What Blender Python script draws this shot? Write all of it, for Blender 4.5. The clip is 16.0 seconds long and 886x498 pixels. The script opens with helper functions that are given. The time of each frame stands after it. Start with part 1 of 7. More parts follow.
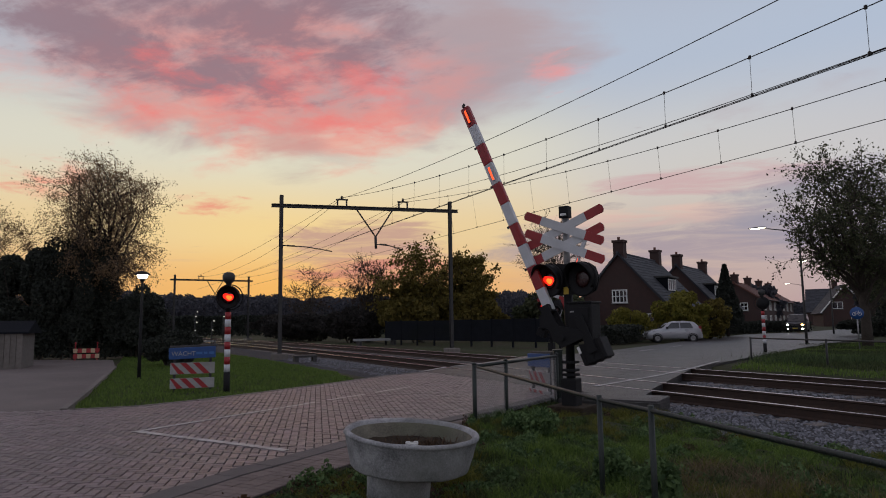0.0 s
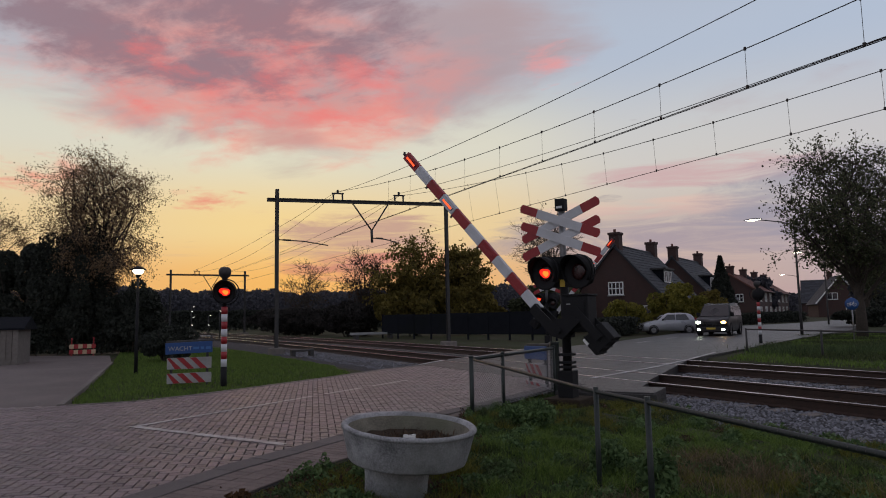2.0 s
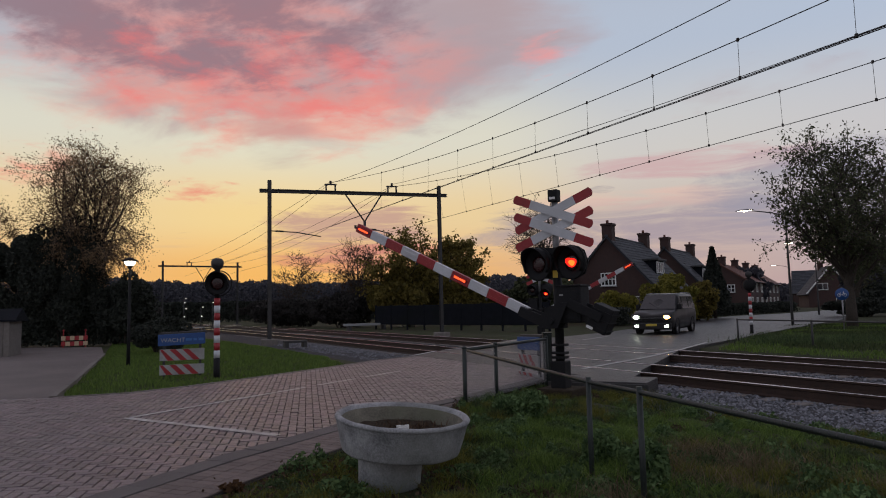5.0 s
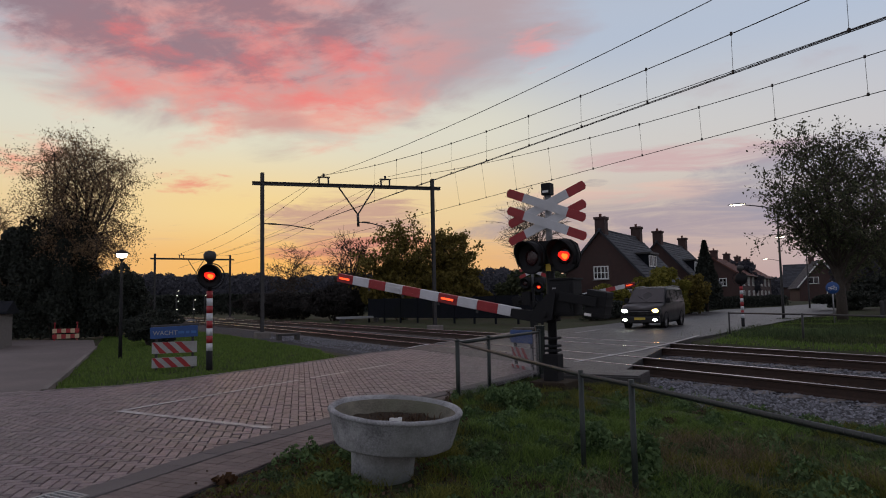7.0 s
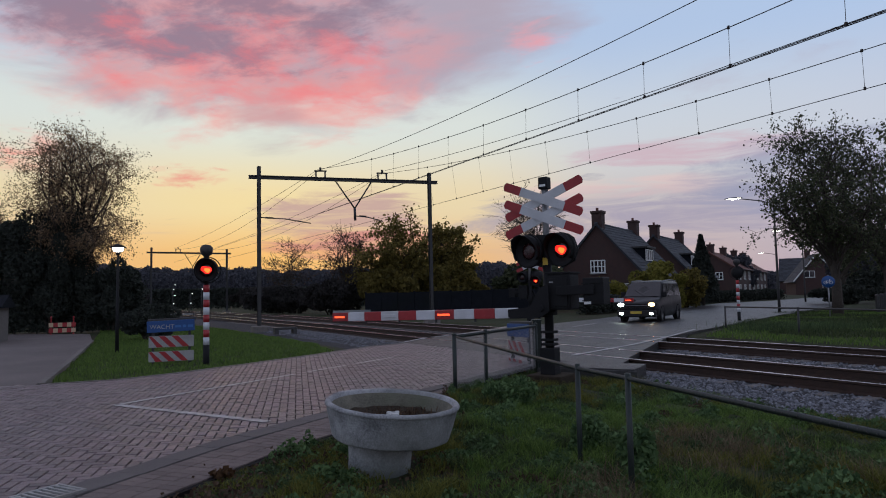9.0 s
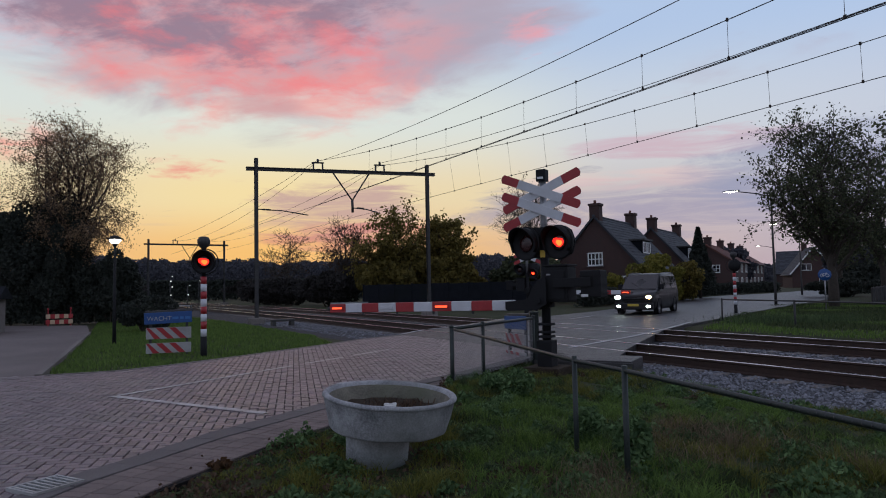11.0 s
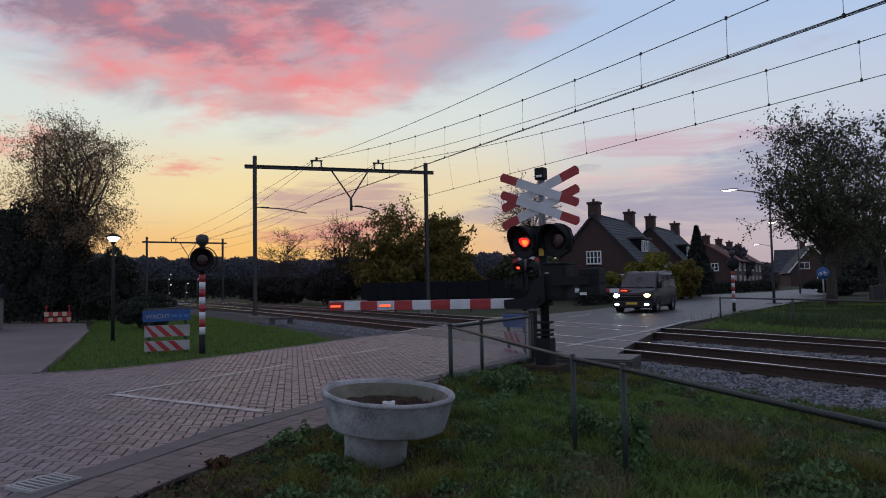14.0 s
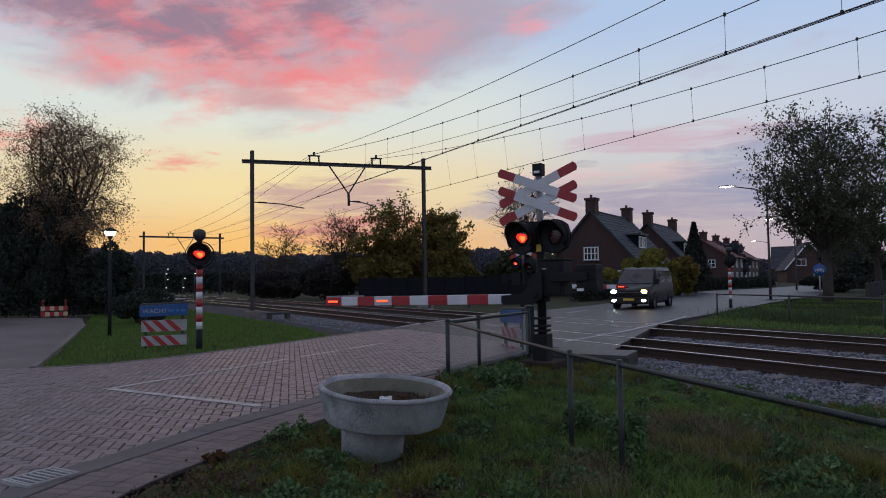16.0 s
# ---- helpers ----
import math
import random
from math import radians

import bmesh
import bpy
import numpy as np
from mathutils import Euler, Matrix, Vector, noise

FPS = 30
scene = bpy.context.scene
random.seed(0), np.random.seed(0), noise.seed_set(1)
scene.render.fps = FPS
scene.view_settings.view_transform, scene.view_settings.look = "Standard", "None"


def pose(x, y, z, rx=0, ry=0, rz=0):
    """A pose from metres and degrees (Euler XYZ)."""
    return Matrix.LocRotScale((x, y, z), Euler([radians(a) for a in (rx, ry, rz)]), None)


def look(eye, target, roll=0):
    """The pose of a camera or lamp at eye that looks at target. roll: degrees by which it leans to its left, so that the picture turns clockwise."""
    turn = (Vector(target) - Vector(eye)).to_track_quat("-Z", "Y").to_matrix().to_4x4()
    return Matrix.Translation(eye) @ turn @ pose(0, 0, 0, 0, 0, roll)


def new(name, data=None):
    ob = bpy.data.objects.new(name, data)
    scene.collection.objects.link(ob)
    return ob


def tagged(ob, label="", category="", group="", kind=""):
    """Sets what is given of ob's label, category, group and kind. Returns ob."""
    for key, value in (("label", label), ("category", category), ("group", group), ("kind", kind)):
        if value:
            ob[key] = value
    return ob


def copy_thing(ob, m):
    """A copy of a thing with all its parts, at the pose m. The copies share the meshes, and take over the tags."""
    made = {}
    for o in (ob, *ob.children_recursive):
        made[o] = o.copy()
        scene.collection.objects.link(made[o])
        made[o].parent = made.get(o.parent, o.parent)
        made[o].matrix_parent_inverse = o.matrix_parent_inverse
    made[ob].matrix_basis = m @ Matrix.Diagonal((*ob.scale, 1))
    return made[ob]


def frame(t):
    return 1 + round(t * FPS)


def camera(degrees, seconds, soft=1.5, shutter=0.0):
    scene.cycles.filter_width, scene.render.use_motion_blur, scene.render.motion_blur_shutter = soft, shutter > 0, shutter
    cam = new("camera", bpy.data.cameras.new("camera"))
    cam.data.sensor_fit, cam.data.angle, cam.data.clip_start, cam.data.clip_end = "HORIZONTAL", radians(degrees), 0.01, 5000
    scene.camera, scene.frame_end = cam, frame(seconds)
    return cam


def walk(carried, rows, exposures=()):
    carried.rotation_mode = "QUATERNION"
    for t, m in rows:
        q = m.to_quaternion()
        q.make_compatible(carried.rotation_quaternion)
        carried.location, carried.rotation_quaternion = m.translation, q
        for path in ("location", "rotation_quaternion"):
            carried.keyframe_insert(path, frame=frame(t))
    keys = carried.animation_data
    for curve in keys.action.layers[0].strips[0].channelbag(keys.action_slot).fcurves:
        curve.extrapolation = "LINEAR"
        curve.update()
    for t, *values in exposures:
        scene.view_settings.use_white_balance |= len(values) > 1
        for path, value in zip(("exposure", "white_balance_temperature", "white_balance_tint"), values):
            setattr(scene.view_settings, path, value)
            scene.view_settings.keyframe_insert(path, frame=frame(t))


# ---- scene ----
cam = camera(67.6, 16.0, soft=1.02)
EYE = (0.0, 0.0, 1.5)
# seconds, turn to the left, tilt up, lean
PATH = [
    (0.0, 2.240, 6.421, -0.816),
    (0.5, 2.159, 6.323, -1.013),
    (1.0, 2.079, 6.199, -1.145),
    (1.5, 1.978, 6.019, -1.199),
    (2.0, 1.924, 5.842, -1.194),
    (2.5, 1.896, 5.681, -1.159),
    (3.0, 1.832, 5.567, -1.188),
    (3.5, 1.767, 5.444, -1.219),
    (4.0, 1.645, 5.349, -1.255),
    (6.5, 0.895, 4.549, -1.257),
    (7.0, 0.772, 4.446, -1.225),
    (7.5, 0.674, 4.362, -1.215),
    (8.0, 0.602, 4.238, -1.175),
    (8.5, 0.570, 4.064, -1.220),
    (9.0, 0.522, 3.916, -1.236),
    (11.5, 0.300, 3.097, -1.105),
    (12.0, 0.292, 3.000, -1.100),
    (12.5, 0.273, 2.972, -1.133),
    (13.0, 0.262, 3.009, -1.114),
    (13.5, 0.248, 3.035, -1.114),
    (14.0, 0.212, 3.076, -1.081),
    (14.5, 0.171, 3.035, -1.043),
    (15.0, 0.120, 2.954, -0.995),
    (15.5, 0.067, 2.832, -0.928),
    (16.0, -0.000, 2.690, -0.900),
]
rows = []
for t, yaw, tilt, lean in PATH:
    a, b = radians(yaw), radians(tilt)
    rows.append((t, look(EYE, (EYE[0] - math.sin(a) * math.cos(b), EYE[1] + math.cos(a) * math.cos(b), EYE[2] + math.sin(b)), lean)))
walk(cam, rows, exposures=[(0.0, -0.11, 7000, 10), (8.1, -0.07, 7000, 10), (8.6, 0.0, 6050, 8), (16.0, 0.02, 6000, 8)])
# ---- dusk sky ----
world = bpy.data.worlds.new("dusk_sky")
scene.world = world
world.use_nodes = True
WN, WL = world.node_tree.nodes, world.node_tree.links
WN.clear()


def lin(r, g, b):
    """Linear colour from display values 0..255."""
    def one(c):
        c /= 255
        return c / 12.92 if c <= 0.04045 else ((c + 0.055) / 1.055) ** 2.4
    return (one(r), one(g), one(b), 1.0)


def wmath(op, a, b=None, c=None, clamp=False):
    n = WN.new("ShaderNodeMath")
    n.operation, n.use_clamp = op, clamp
    for i, v in enumerate((a, b, c)):
        if v is None:
            continue
        if isinstance(v, (int, float)):
            n.inputs[i].default_value = v
        else:
            WL.new(v, n.inputs[i])
    return n.outputs[0]


def wramp(value, stops):
    n = WN.new("ShaderNodeValToRGB")
    n.color_ramp.interpolation = "EASE"
    el = n.color_ramp.elements
    while len(el) < len(stops):
        el.new(0.5)
    for e, (p, c) in zip(el, stops):
        e.position, e.color = p, c
    WL.new(value, n.inputs[0])
    return n.outputs[0]


def wmix(fac, a, b):
    n = WN.new("ShaderNodeMix")
    n.data_type = "RGBA"
    if isinstance(fac, (int, float)):
        n.inputs[0].default_value = fac
    else:
        WL.new(fac, n.inputs[0])
    for i, v in ((6, a), (7, b)):
        if isinstance(v, tuple):
            n.inputs[i].default_value = v
        else:
            WL.new(v, n.inputs[i])
    return n.outputs[2]


def wnoise(vector, scale, detail=6, rough=0.55, dist=0.0):
    n = WN.new("ShaderNodeTexNoise")
    n.inputs["Scale"].default_value, n.inputs["Detail"].default_value = scale, detail
    n.inputs["Roughness"].default_value, n.inputs["Distortion"].default_value = rough, dist
    WL.new(vector, n.inputs["Vector"])
    return n.outputs[0]


tex = WN.new("ShaderNodeTexCoord")
sep = WN.new("ShaderNodeSeparateXYZ")
WL.new(tex.outputs["Generated"], sep.inputs[0])
dx, dy, dz = sep.outputs
azim = wmath("MULTIPLY", wmath("ARCTAN2", dx, dy), 57.29578)      # degrees from +y to +x
elev = wmath("MULTIPLY", wmath("ARCSINE", dz), 57.29578)
e01 = wmath("DIVIDE", elev, 60.0, clamp=True)
# clear sky: towards the glow, and away from it
warm = wramp(e01, [(0.0, lin(240, 160, 92)), (0.05, lin(250, 192, 112)), (0.13, lin(248, 220, 160)),
                   (0.24, lin(228, 228, 212)), (0.36, lin(186, 196, 212)), (0.6, lin(172, 170, 188)), (1.0, lin(166, 160, 176))])
cool = wramp(e01, [(0.0, lin(178, 164, 178)), (0.1, lin(184, 177, 192)), (0.2, lin(201, 203, 213)),
                   (0.36, lin(180, 197, 224)), (0.6, lin(172, 176, 200)), (1.0, lin(164, 162, 182))])
glow = wramp(wmath("DIVIDE", wmath("ABSOLUTE", wmath("ADD", azim, 17.0)), 60.0, clamp=True),
             [(0.0, (1, 1, 1, 1)), (0.3, (0.8,) * 3 + (1,)), (0.55, (0.25,) * 3 + (1,)), (0.95, (0, 0, 0, 1))])
sky = wmix(glow, cool, warm)
# flat cloud sheets seen in perspective
low = wmath("ADD", wmath("MAXIMUM", dz, 0.0), 0.12)
flat = WN.new("ShaderNodeCombineXYZ")
WL.new(wmath("DIVIDE", dx, low), flat.inputs[0])
WL.new(wmath("DIVIDE", dy, low), flat.inputs[1])
big = wnoise(flat.outputs[0], 1.5, 8, 0.58, 0.5)
fine = wnoise(flat.outputs[0], 5.0, 8, 0.62, 0.3)
both = wmath("ADD", wmath("MULTIPLY", big, 0.55), wmath("MULTIPLY", fine, 0.45))


def bank(az, el, waz, wel, sharp=1.0):
    """Soft oval round a direction, 1 in its middle, 0 outside."""
    a = wmath("DIVIDE", wmath("SUBTRACT", azim, az), waz)
    b = wmath("DIVIDE", wmath("SUBTRACT", elev, el), wel)
    r = wmath("ADD", wmath("MULTIPLY", a, a), wmath("MULTIPLY", b, b))
    return wmath("MULTIPLY", wmath("SUBTRACT", 1.0, r), sharp, clamp=True)


def cover(mask, lo, hi, tone=both, k=0.55):
    """Cloud cover: the oval, frayed by noise."""
    v = wmath("ADD", wmath("MULTIPLY", mask, k), wmath("MULTIPLY", wmath("SUBTRACT", tone, 0.5), 1.5))
    n = WN.new("ShaderNodeMapRange")
    n.interpolation_type = "SMOOTHSTEP"
    WL.new(v, n.inputs[0])
    n.inputs[1].default_value, n.inputs[2].default_value = lo, hi
    return n.outputs[0]


# combed noise: ridges drawn out along one direction of the sheet
comb = WN.new("ShaderNodeCombineXYZ")
fx, fy = wmath("DIVIDE", dx, low), wmath("DIVIDE", dy, low)
WL.new(wmath("ADD", wmath("MULTIPLY", fx, 1.7), wmath("MULTIPLY", fy, -0.5)), comb.inputs[0])
WL.new(wmath("ADD", wmath("MULTIPLY", fx, 0.9), wmath("MULTIPLY", fy, 2.3)), comb.inputs[1])
combed = wnoise(comb.outputs[0], 1.25, 7, 0.58, 0.3)
tatter = wnoise(comb.outputs[0], 2.6, 7, 0.62, 0.3)
# grey-violet sheet, pink underlit ridges in it, and small pink scraps
sheet = cover(bank(-15.0, 24.5, 32.0, 11.5, 1.5), 0.12, 0.62, big)
sky = wmix(wmath("MULTIPLY", sheet, 0.85), sky, lin(182, 160, 168))
ridge = cover(bank(-17.0, 20.0, 25.0, 9.0, 1.5), 0.24, 0.82, combed)
sky = wmix(wmath("MULTIPLY", ridge, 0.75), sky, lin(246, 150, 142))
dark = cover(bank(-22.0, 24.5, 24.0, 8.0, 1.6), 0.22, 0.66, tatter)
sky = wmix(wmath("MULTIPLY", dark, 0.85), sky, lin(146, 122, 138))
ember = cover(bank(-16.0, 19.0, 20.0, 5.5, 1.4), 0.36, 0.84, fine)
sky = wmix(wmath("MULTIPLY", ember, 0.6), sky, lin(248, 124, 124))
veil = cover(bank(-1.0, 21.5, 13.0, 8.0, 1.1), 0.25, 0.85, big)
sky = wmix(wmath("MULTIPLY", veil, 0.5), sky, lin(172, 164, 178))
virga = cover(bank(-15.5, 14.5, 4.5, 4.0, 1.2), 0.22, 0.80, combed)
sky = wmix(wmath("MULTIPLY", virga, 0.42), sky, lin(176, 166, 168))
scrap = cover(bank(8.0, 21.5, 6.0, 3.8, 1.0), 0.42, 0.90, tatter)
sky = wmix(wmath("MULTIPLY", scrap, 0.8), sky, lin(240, 160, 164))
for az, el, wa, we in ((-21.5, 9.8, 5.0, 1.5), (-33.5, 11.2, 6.0, 2.4)):
    sky = wmix(wmath("MULTIPLY", cover(bank(az, el, wa, we, 1.2), 0.38, 0.85, fine, 0.6), 0.85), sky, lin(240, 150, 134))
# long low streaks
streak = WN.new("ShaderNodeCombineXYZ")
WL.new(wmath("MULTIPLY", azim, 0.05), streak.inputs[0])
WL.new(wmath("MULTIPLY", elev, 0.36), streak.inputs[1])
bars = wnoise(streak.outputs[0], 2.2, 8, 0.66, 0.8)
for az, el, wa, we, col in ((16.0, 6.2, 20.0, 3.4, lin(160, 150, 170)), (-9.0, 6.6, 10.0, 3.6, lin(188, 146, 150)), (-7.0, 4.4, 11.0, 1.8, lin(216, 140, 124)),
                            (20.0, 11.2, 13.0, 1.6, lin(208, 172, 180)), (15.0, 8.6, 12.0, 1.3, lin(228, 196, 188)), (32.0, 8.5, 16.0, 4.5, lin(158, 158, 178)), (12.5, 9.6, 1.6, 0.5, lin(150, 144, 160))):
    sky = wmix(wmath("MULTIPLY", cover(bank(az, el, wa, we, 1.5), 0.25, 0.75, bars, 0.6), 0.72), sky, col)
below = wmath("LESS_THAN", dz, -0.02)
sky = wmix(below, sky, lin(50, 48, 46))
bg = WN.new("ShaderNodeBackground")
WL.new(sky, bg.inputs[0])
bg.inputs[1].default_value = 1.0
wout = WN.new("ShaderNodeOutputWorld")
WL.new(bg.outputs[0], wout.inputs[0])

# ---- plan ----
U = Vector((-0.498, 0.867))      # along the track, away to the sunset
N = Vector((0.867, 0.498))       # across the track
RD = Vector((0.530, 0.848))      # along the road, over the crossing
RP = Vector((0.848, -0.530))     # across the road
RAILS = (10.55, 12.05, 14.65, 16.15)


def track(s, o):
    """A place s metres along and o metres across the track; it bends a little to the left far out."""
    if s > 28:
        o -= 0.00062 * (s - 28) ** 2
    return U * s + N * o


def onroad(s, o):
    return RD * s + RP * o


# ---- materials ----
def rgb(c):
    return (*c, 1.0) if len(c) == 3 else c


def mat(name, dark, light, rough=0.7, metal=0.0, scale=8.0, fine=60.0, bump=0.15, stain=None, each=0.0, spec=0.5, coat=0.0, contrast=0.5):
    """A surface that varies between two colours at two scales, with fine relief; stain: a third colour in large soft patches."""
    m = bpy.data.materials.new(name)
    m.use_nodes = True
    nt, L = m.node_tree.nodes, m.node_tree.links
    p = nt["Principled BSDF"]
    tc = nt.new("ShaderNodeTexCoord")
    a, b = nt.new("ShaderNodeTexNoise"), nt.new("ShaderNodeTexNoise")
    for n, s, d in ((a, scale, 5), (b, fine, 4)):
        n.inputs["Scale"].default_value, n.inputs["Detail"].default_value = s, d
        n.inputs["Roughness"].default_value = 0.6
        L.new(tc.outputs["Object"], n.inputs["Vector"])
    mean = nt.new("ShaderNodeMath")
    mean.operation = "MULTIPLY_ADD"
    L.new(a.outputs[0], mean.inputs[0])
    mean.inputs[1].default_value = 0.6
    half = nt.new("ShaderNodeMath")
    half.operation = "MULTIPLY"
    half.inputs[1].default_value = 0.4
    L.new(b.outputs[0], half.inputs[0])
    L.new(half.outputs[0], mean.inputs[2])
    ramp = nt.new("ShaderNodeValToRGB")
    e = ramp.color_ramp.elements
    e[0].position, e[0].color = 0.5 - contrast * 0.4, rgb(dark)
    e[1].position, e[1].color = 0.5 + contrast * 0.4, rgb(light)
    L.new(mean.outputs[0], ramp.inputs[0])
    col = ramp.outputs[0]
    if stain:
        c = nt.new("ShaderNodeTexNoise")
        c.inputs["Scale"].default_value, c.inputs["Detail"].default_value = scale * 0.23, 6
        L.new(tc.outputs["Object"], c.inputs["Vector"])
        r2 = nt.new("ShaderNodeValToRGB")
        r2.color_ramp.elements[0].position, r2.color_ramp.elements[1].position = 0.48, 0.68
        L.new(c.outputs[0], r2.inputs[0])
        mx = nt.new("ShaderNodeMix")
        mx.data_type = "RGBA"
        L.new(r2.outputs[0], mx.inputs[0])
        L.new(col, mx.inputs[6])
        mx.inputs[7].default_value = rgb(stain)
        col = mx.outputs[2]
    if each:
        info, geo = nt.new("ShaderNodeObjectInfo"), nt.new("ShaderNodeNewGeometry")
        add = nt.new("ShaderNodeMath")
        L.new(info.outputs["Random"], add.inputs[0])
        L.new(geo.outputs["Random Per Island"], add.inputs[1])
        fr = nt.new("ShaderNodeMath")
        fr.operation = "FRACT"
        L.new(add.outputs[0], fr.inputs[0])
        mr = nt.new("ShaderNodeMapRange")
        mr.inputs[3].default_value, mr.inputs[4].default_value = 1 - each, 1 + each
        L.new(fr.outputs[0], mr.inputs[0])
        hsv = nt.new("ShaderNodeHueSaturation")
        L.new(mr.outputs[0], hsv.inputs["Value"])
        L.new(col, hsv.inputs["Color"])
        col = hsv.outputs[0]
    L.new(col, p.inputs["Base Color"])
    rr = nt.new("ShaderNodeMapRange")
    rr.inputs[3].default_value, rr.inputs[4].default_value = max(0.02, rough - 0.12), min(1, rough + 0.12)
    L.new(a.outputs[0], rr.inputs[0])
    L.new(rr.outputs[0], p.inputs["Roughness"])
    p.inputs["Metallic"].default_value = metal
    p.inputs["Specular IOR Level"].default_value = spec
    p.inputs["Coat Weight"].default_value = coat
    if bump:
        bp = nt.new("ShaderNodeBump")
        bp.inputs["Strength"].default_value, bp.inputs["Distance"].default_value = bump, 0.02
        L.new(b.outputs[0], bp.inputs["Height"])
        L.new(bp.outputs[0], p.inputs["Normal"])
    return m


def glowing(name, colour, strength):
    m = bpy.data.materials.new(name)
    m.use_nodes = True
    p = m.node_tree.nodes["Principled BSDF"]
    p.inputs["Base Color"].default_value = rgb(colour)
    p.inputs["Emission Color"].default_value = rgb(colour)
    p.inputs["Emission Strength"].default_value = strength
    return m


def leafy(name, dark, light, through_light=0.25):
    """Leaves: each its own shade, a little light coming through."""
    m = bpy.data.materials.new(name)
    m.use_nodes = True
    nt, L = m.node_tree.nodes, m.node_tree.links
    geo = nt.new("ShaderNodeNewGeometry")
    ramp = nt.new("ShaderNodeValToRGB")
    ramp.color_ramp.elements[0].color, ramp.color_ramp.elements[1].color = rgb(dark), rgb(light)
    L.new(geo.outputs["Random Per Island"], ramp.inputs[0])
    p = nt["Principled BSDF"]
    p.inputs["Roughness"].default_value = 0.75
    p.inputs["Specular IOR Level"].default_value = 0.18
    L.new(ramp.outputs[0], p.inputs["Base Color"])
    tr = nt.new("ShaderNodeBsdfTranslucent")
    L.new(ramp.outputs[0], tr.inputs[0])
    mx = nt.new("ShaderNodeMixShader")
    mx.inputs[0].default_value = through_light
    L.new(p.outputs[0], mx.inputs[1])
    L.new(tr.outputs[0], mx.inputs[2])
    L.new(mx.outputs[0], nt["Material Output"].inputs[0])
    return m


M_GRASSGROUND = mat("grass_ground", (0.018, 0.022, 0.010), (0.055, 0.066, 0.024), 0.95, scale=1.2, fine=30, bump=0.6, stain=(0.045, 0.036, 0.022), spec=0.2)
M_SOIL = mat("soil", (0.02, 0.014, 0.009), (0.06, 0.045, 0.03), 0.95, scale=6, fine=60, bump=0.8, spec=0.2)
M_BRICK = mat("street_brick", (0.080, 0.061, 0.066), (0.196, 0.146, 0.155), 0.42, scale=1.4, fine=70, bump=0.5, each=0.36, stain=(0.124, 0.107, 0.111), spec=0.85)
M_JOINT = mat("joint_sand", (0.007, 0.006, 0.006), (0.018, 0.016, 0.015), 0.95, scale=9, fine=120, bump=0.5, spec=0.2)
M_PAVER = mat("grey_paver", (0.105, 0.082, 0.074), (0.205, 0.158, 0.142), 0.75, scale=1.6, fine=80, bump=0.5, each=0.2, stain=(0.085, 0.07, 0.06))
M_ASPHALT = mat("asphalt", (0.020, 0.019, 0.020), (0.046, 0.043, 0.043), 0.44, scale=1.3, fine=150, bump=0.5, stain=(0.034, 0.031, 0.031), spec=0.42)
M_SIDE = mat("side_road", (0.095, 0.08, 0.074), (0.19, 0.16, 0.148), 0.75, scale=0.7, fine=40, bump=0.6, stain=(0.085, 0.07, 0.065), contrast=0.45)
M_PAINT = mat("road_paint", (0.26, 0.25, 0.245), (0.62, 0.61, 0.60), 0.6, scale=9, fine=70, bump=0.3, stain=(0.3, 0.27, 0.265))
M_RUST = mat("rusty_steel", (0.022, 0.012, 0.009), (0.062, 0.034, 0.023), 0.75, 0.2, scale=9, fine=90, bump=0.3)
M_RAILTOP = mat("polished_rail", (0.6, 0.59, 0.59), (0.75, 0.74, 0.74), 0.2, 1.0, scale=6, fine=120, bump=0.03)
M_SLEEPER = mat("sleeper_concrete", (0.10, 0.088, 0.078), (0.2, 0.18, 0.162), 0.85, scale=7, fine=90, bump=0.4, each=0.2)
M_BALLAST = mat("ballast_stone", (0.075, 0.079, 0.090), (0.25, 0.255, 0.28), 0.8, scale=12, fine=90, bump=0.4, each=0.5)
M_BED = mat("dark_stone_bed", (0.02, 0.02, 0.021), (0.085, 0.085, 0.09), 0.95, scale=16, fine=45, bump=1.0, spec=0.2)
M_CONCRETE = mat("weathered_concrete", (0.19, 0.19, 0.187), (0.36, 0.36, 0.36), 0.85, scale=4, fine=110, bump=0.3, stain=(0.13, 0.132, 0.115), contrast=0.45)
M_BLACK = mat("black_painted_metal", (0.006, 0.006, 0.007), (0.015, 0.015, 0.016), 0.68, scale=7, fine=80, bump=0.12, spec=0.25)
M_DARKSTEEL = mat("dark_weathered_steel", (0.03, 0.03, 0.032), (0.075, 0.073, 0.07), 0.6, 0.4, scale=5, fine=80, bump=0.2)
M_GALV = mat("galvanised_steel", (0.2, 0.2, 0.205), (0.36, 0.36, 0.365), 0.5, 0.6, scale=9, fine=90, bump=0.15)
M_RED = mat("red_reflective", (0.24, 0.012, 0.016), (0.38, 0.026, 0.03), 0.45, scale=6, fine=70, bump=0.06)
M_WHITE = mat("white_reflective", (0.48, 0.49, 0.51), (0.64, 0.65, 0.67), 0.5, scale=3, fine=40, bump=0.08, stain=(0.46, 0.46, 0.46))
M_BLUE = mat("blue_sign", (0.010, 0.055, 0.19), (0.016, 0.08, 0.26), 0.45, scale=5, fine=60, bump=0.05)
M_WALLBRICK = mat("house_brick", (0.034, 0.018, 0.016), (0.074, 0.038, 0.032), 0.85, scale=3, fine=40, bump=0.5, stain=(0.05, 0.03, 0.026))
M_ROOFTILE = mat("grey_roof_tile", (0.03, 0.033, 0.039), (0.068, 0.072, 0.082), 0.75, scale=4, fine=40, bump=0.3, each=0.22, spec=0.3)
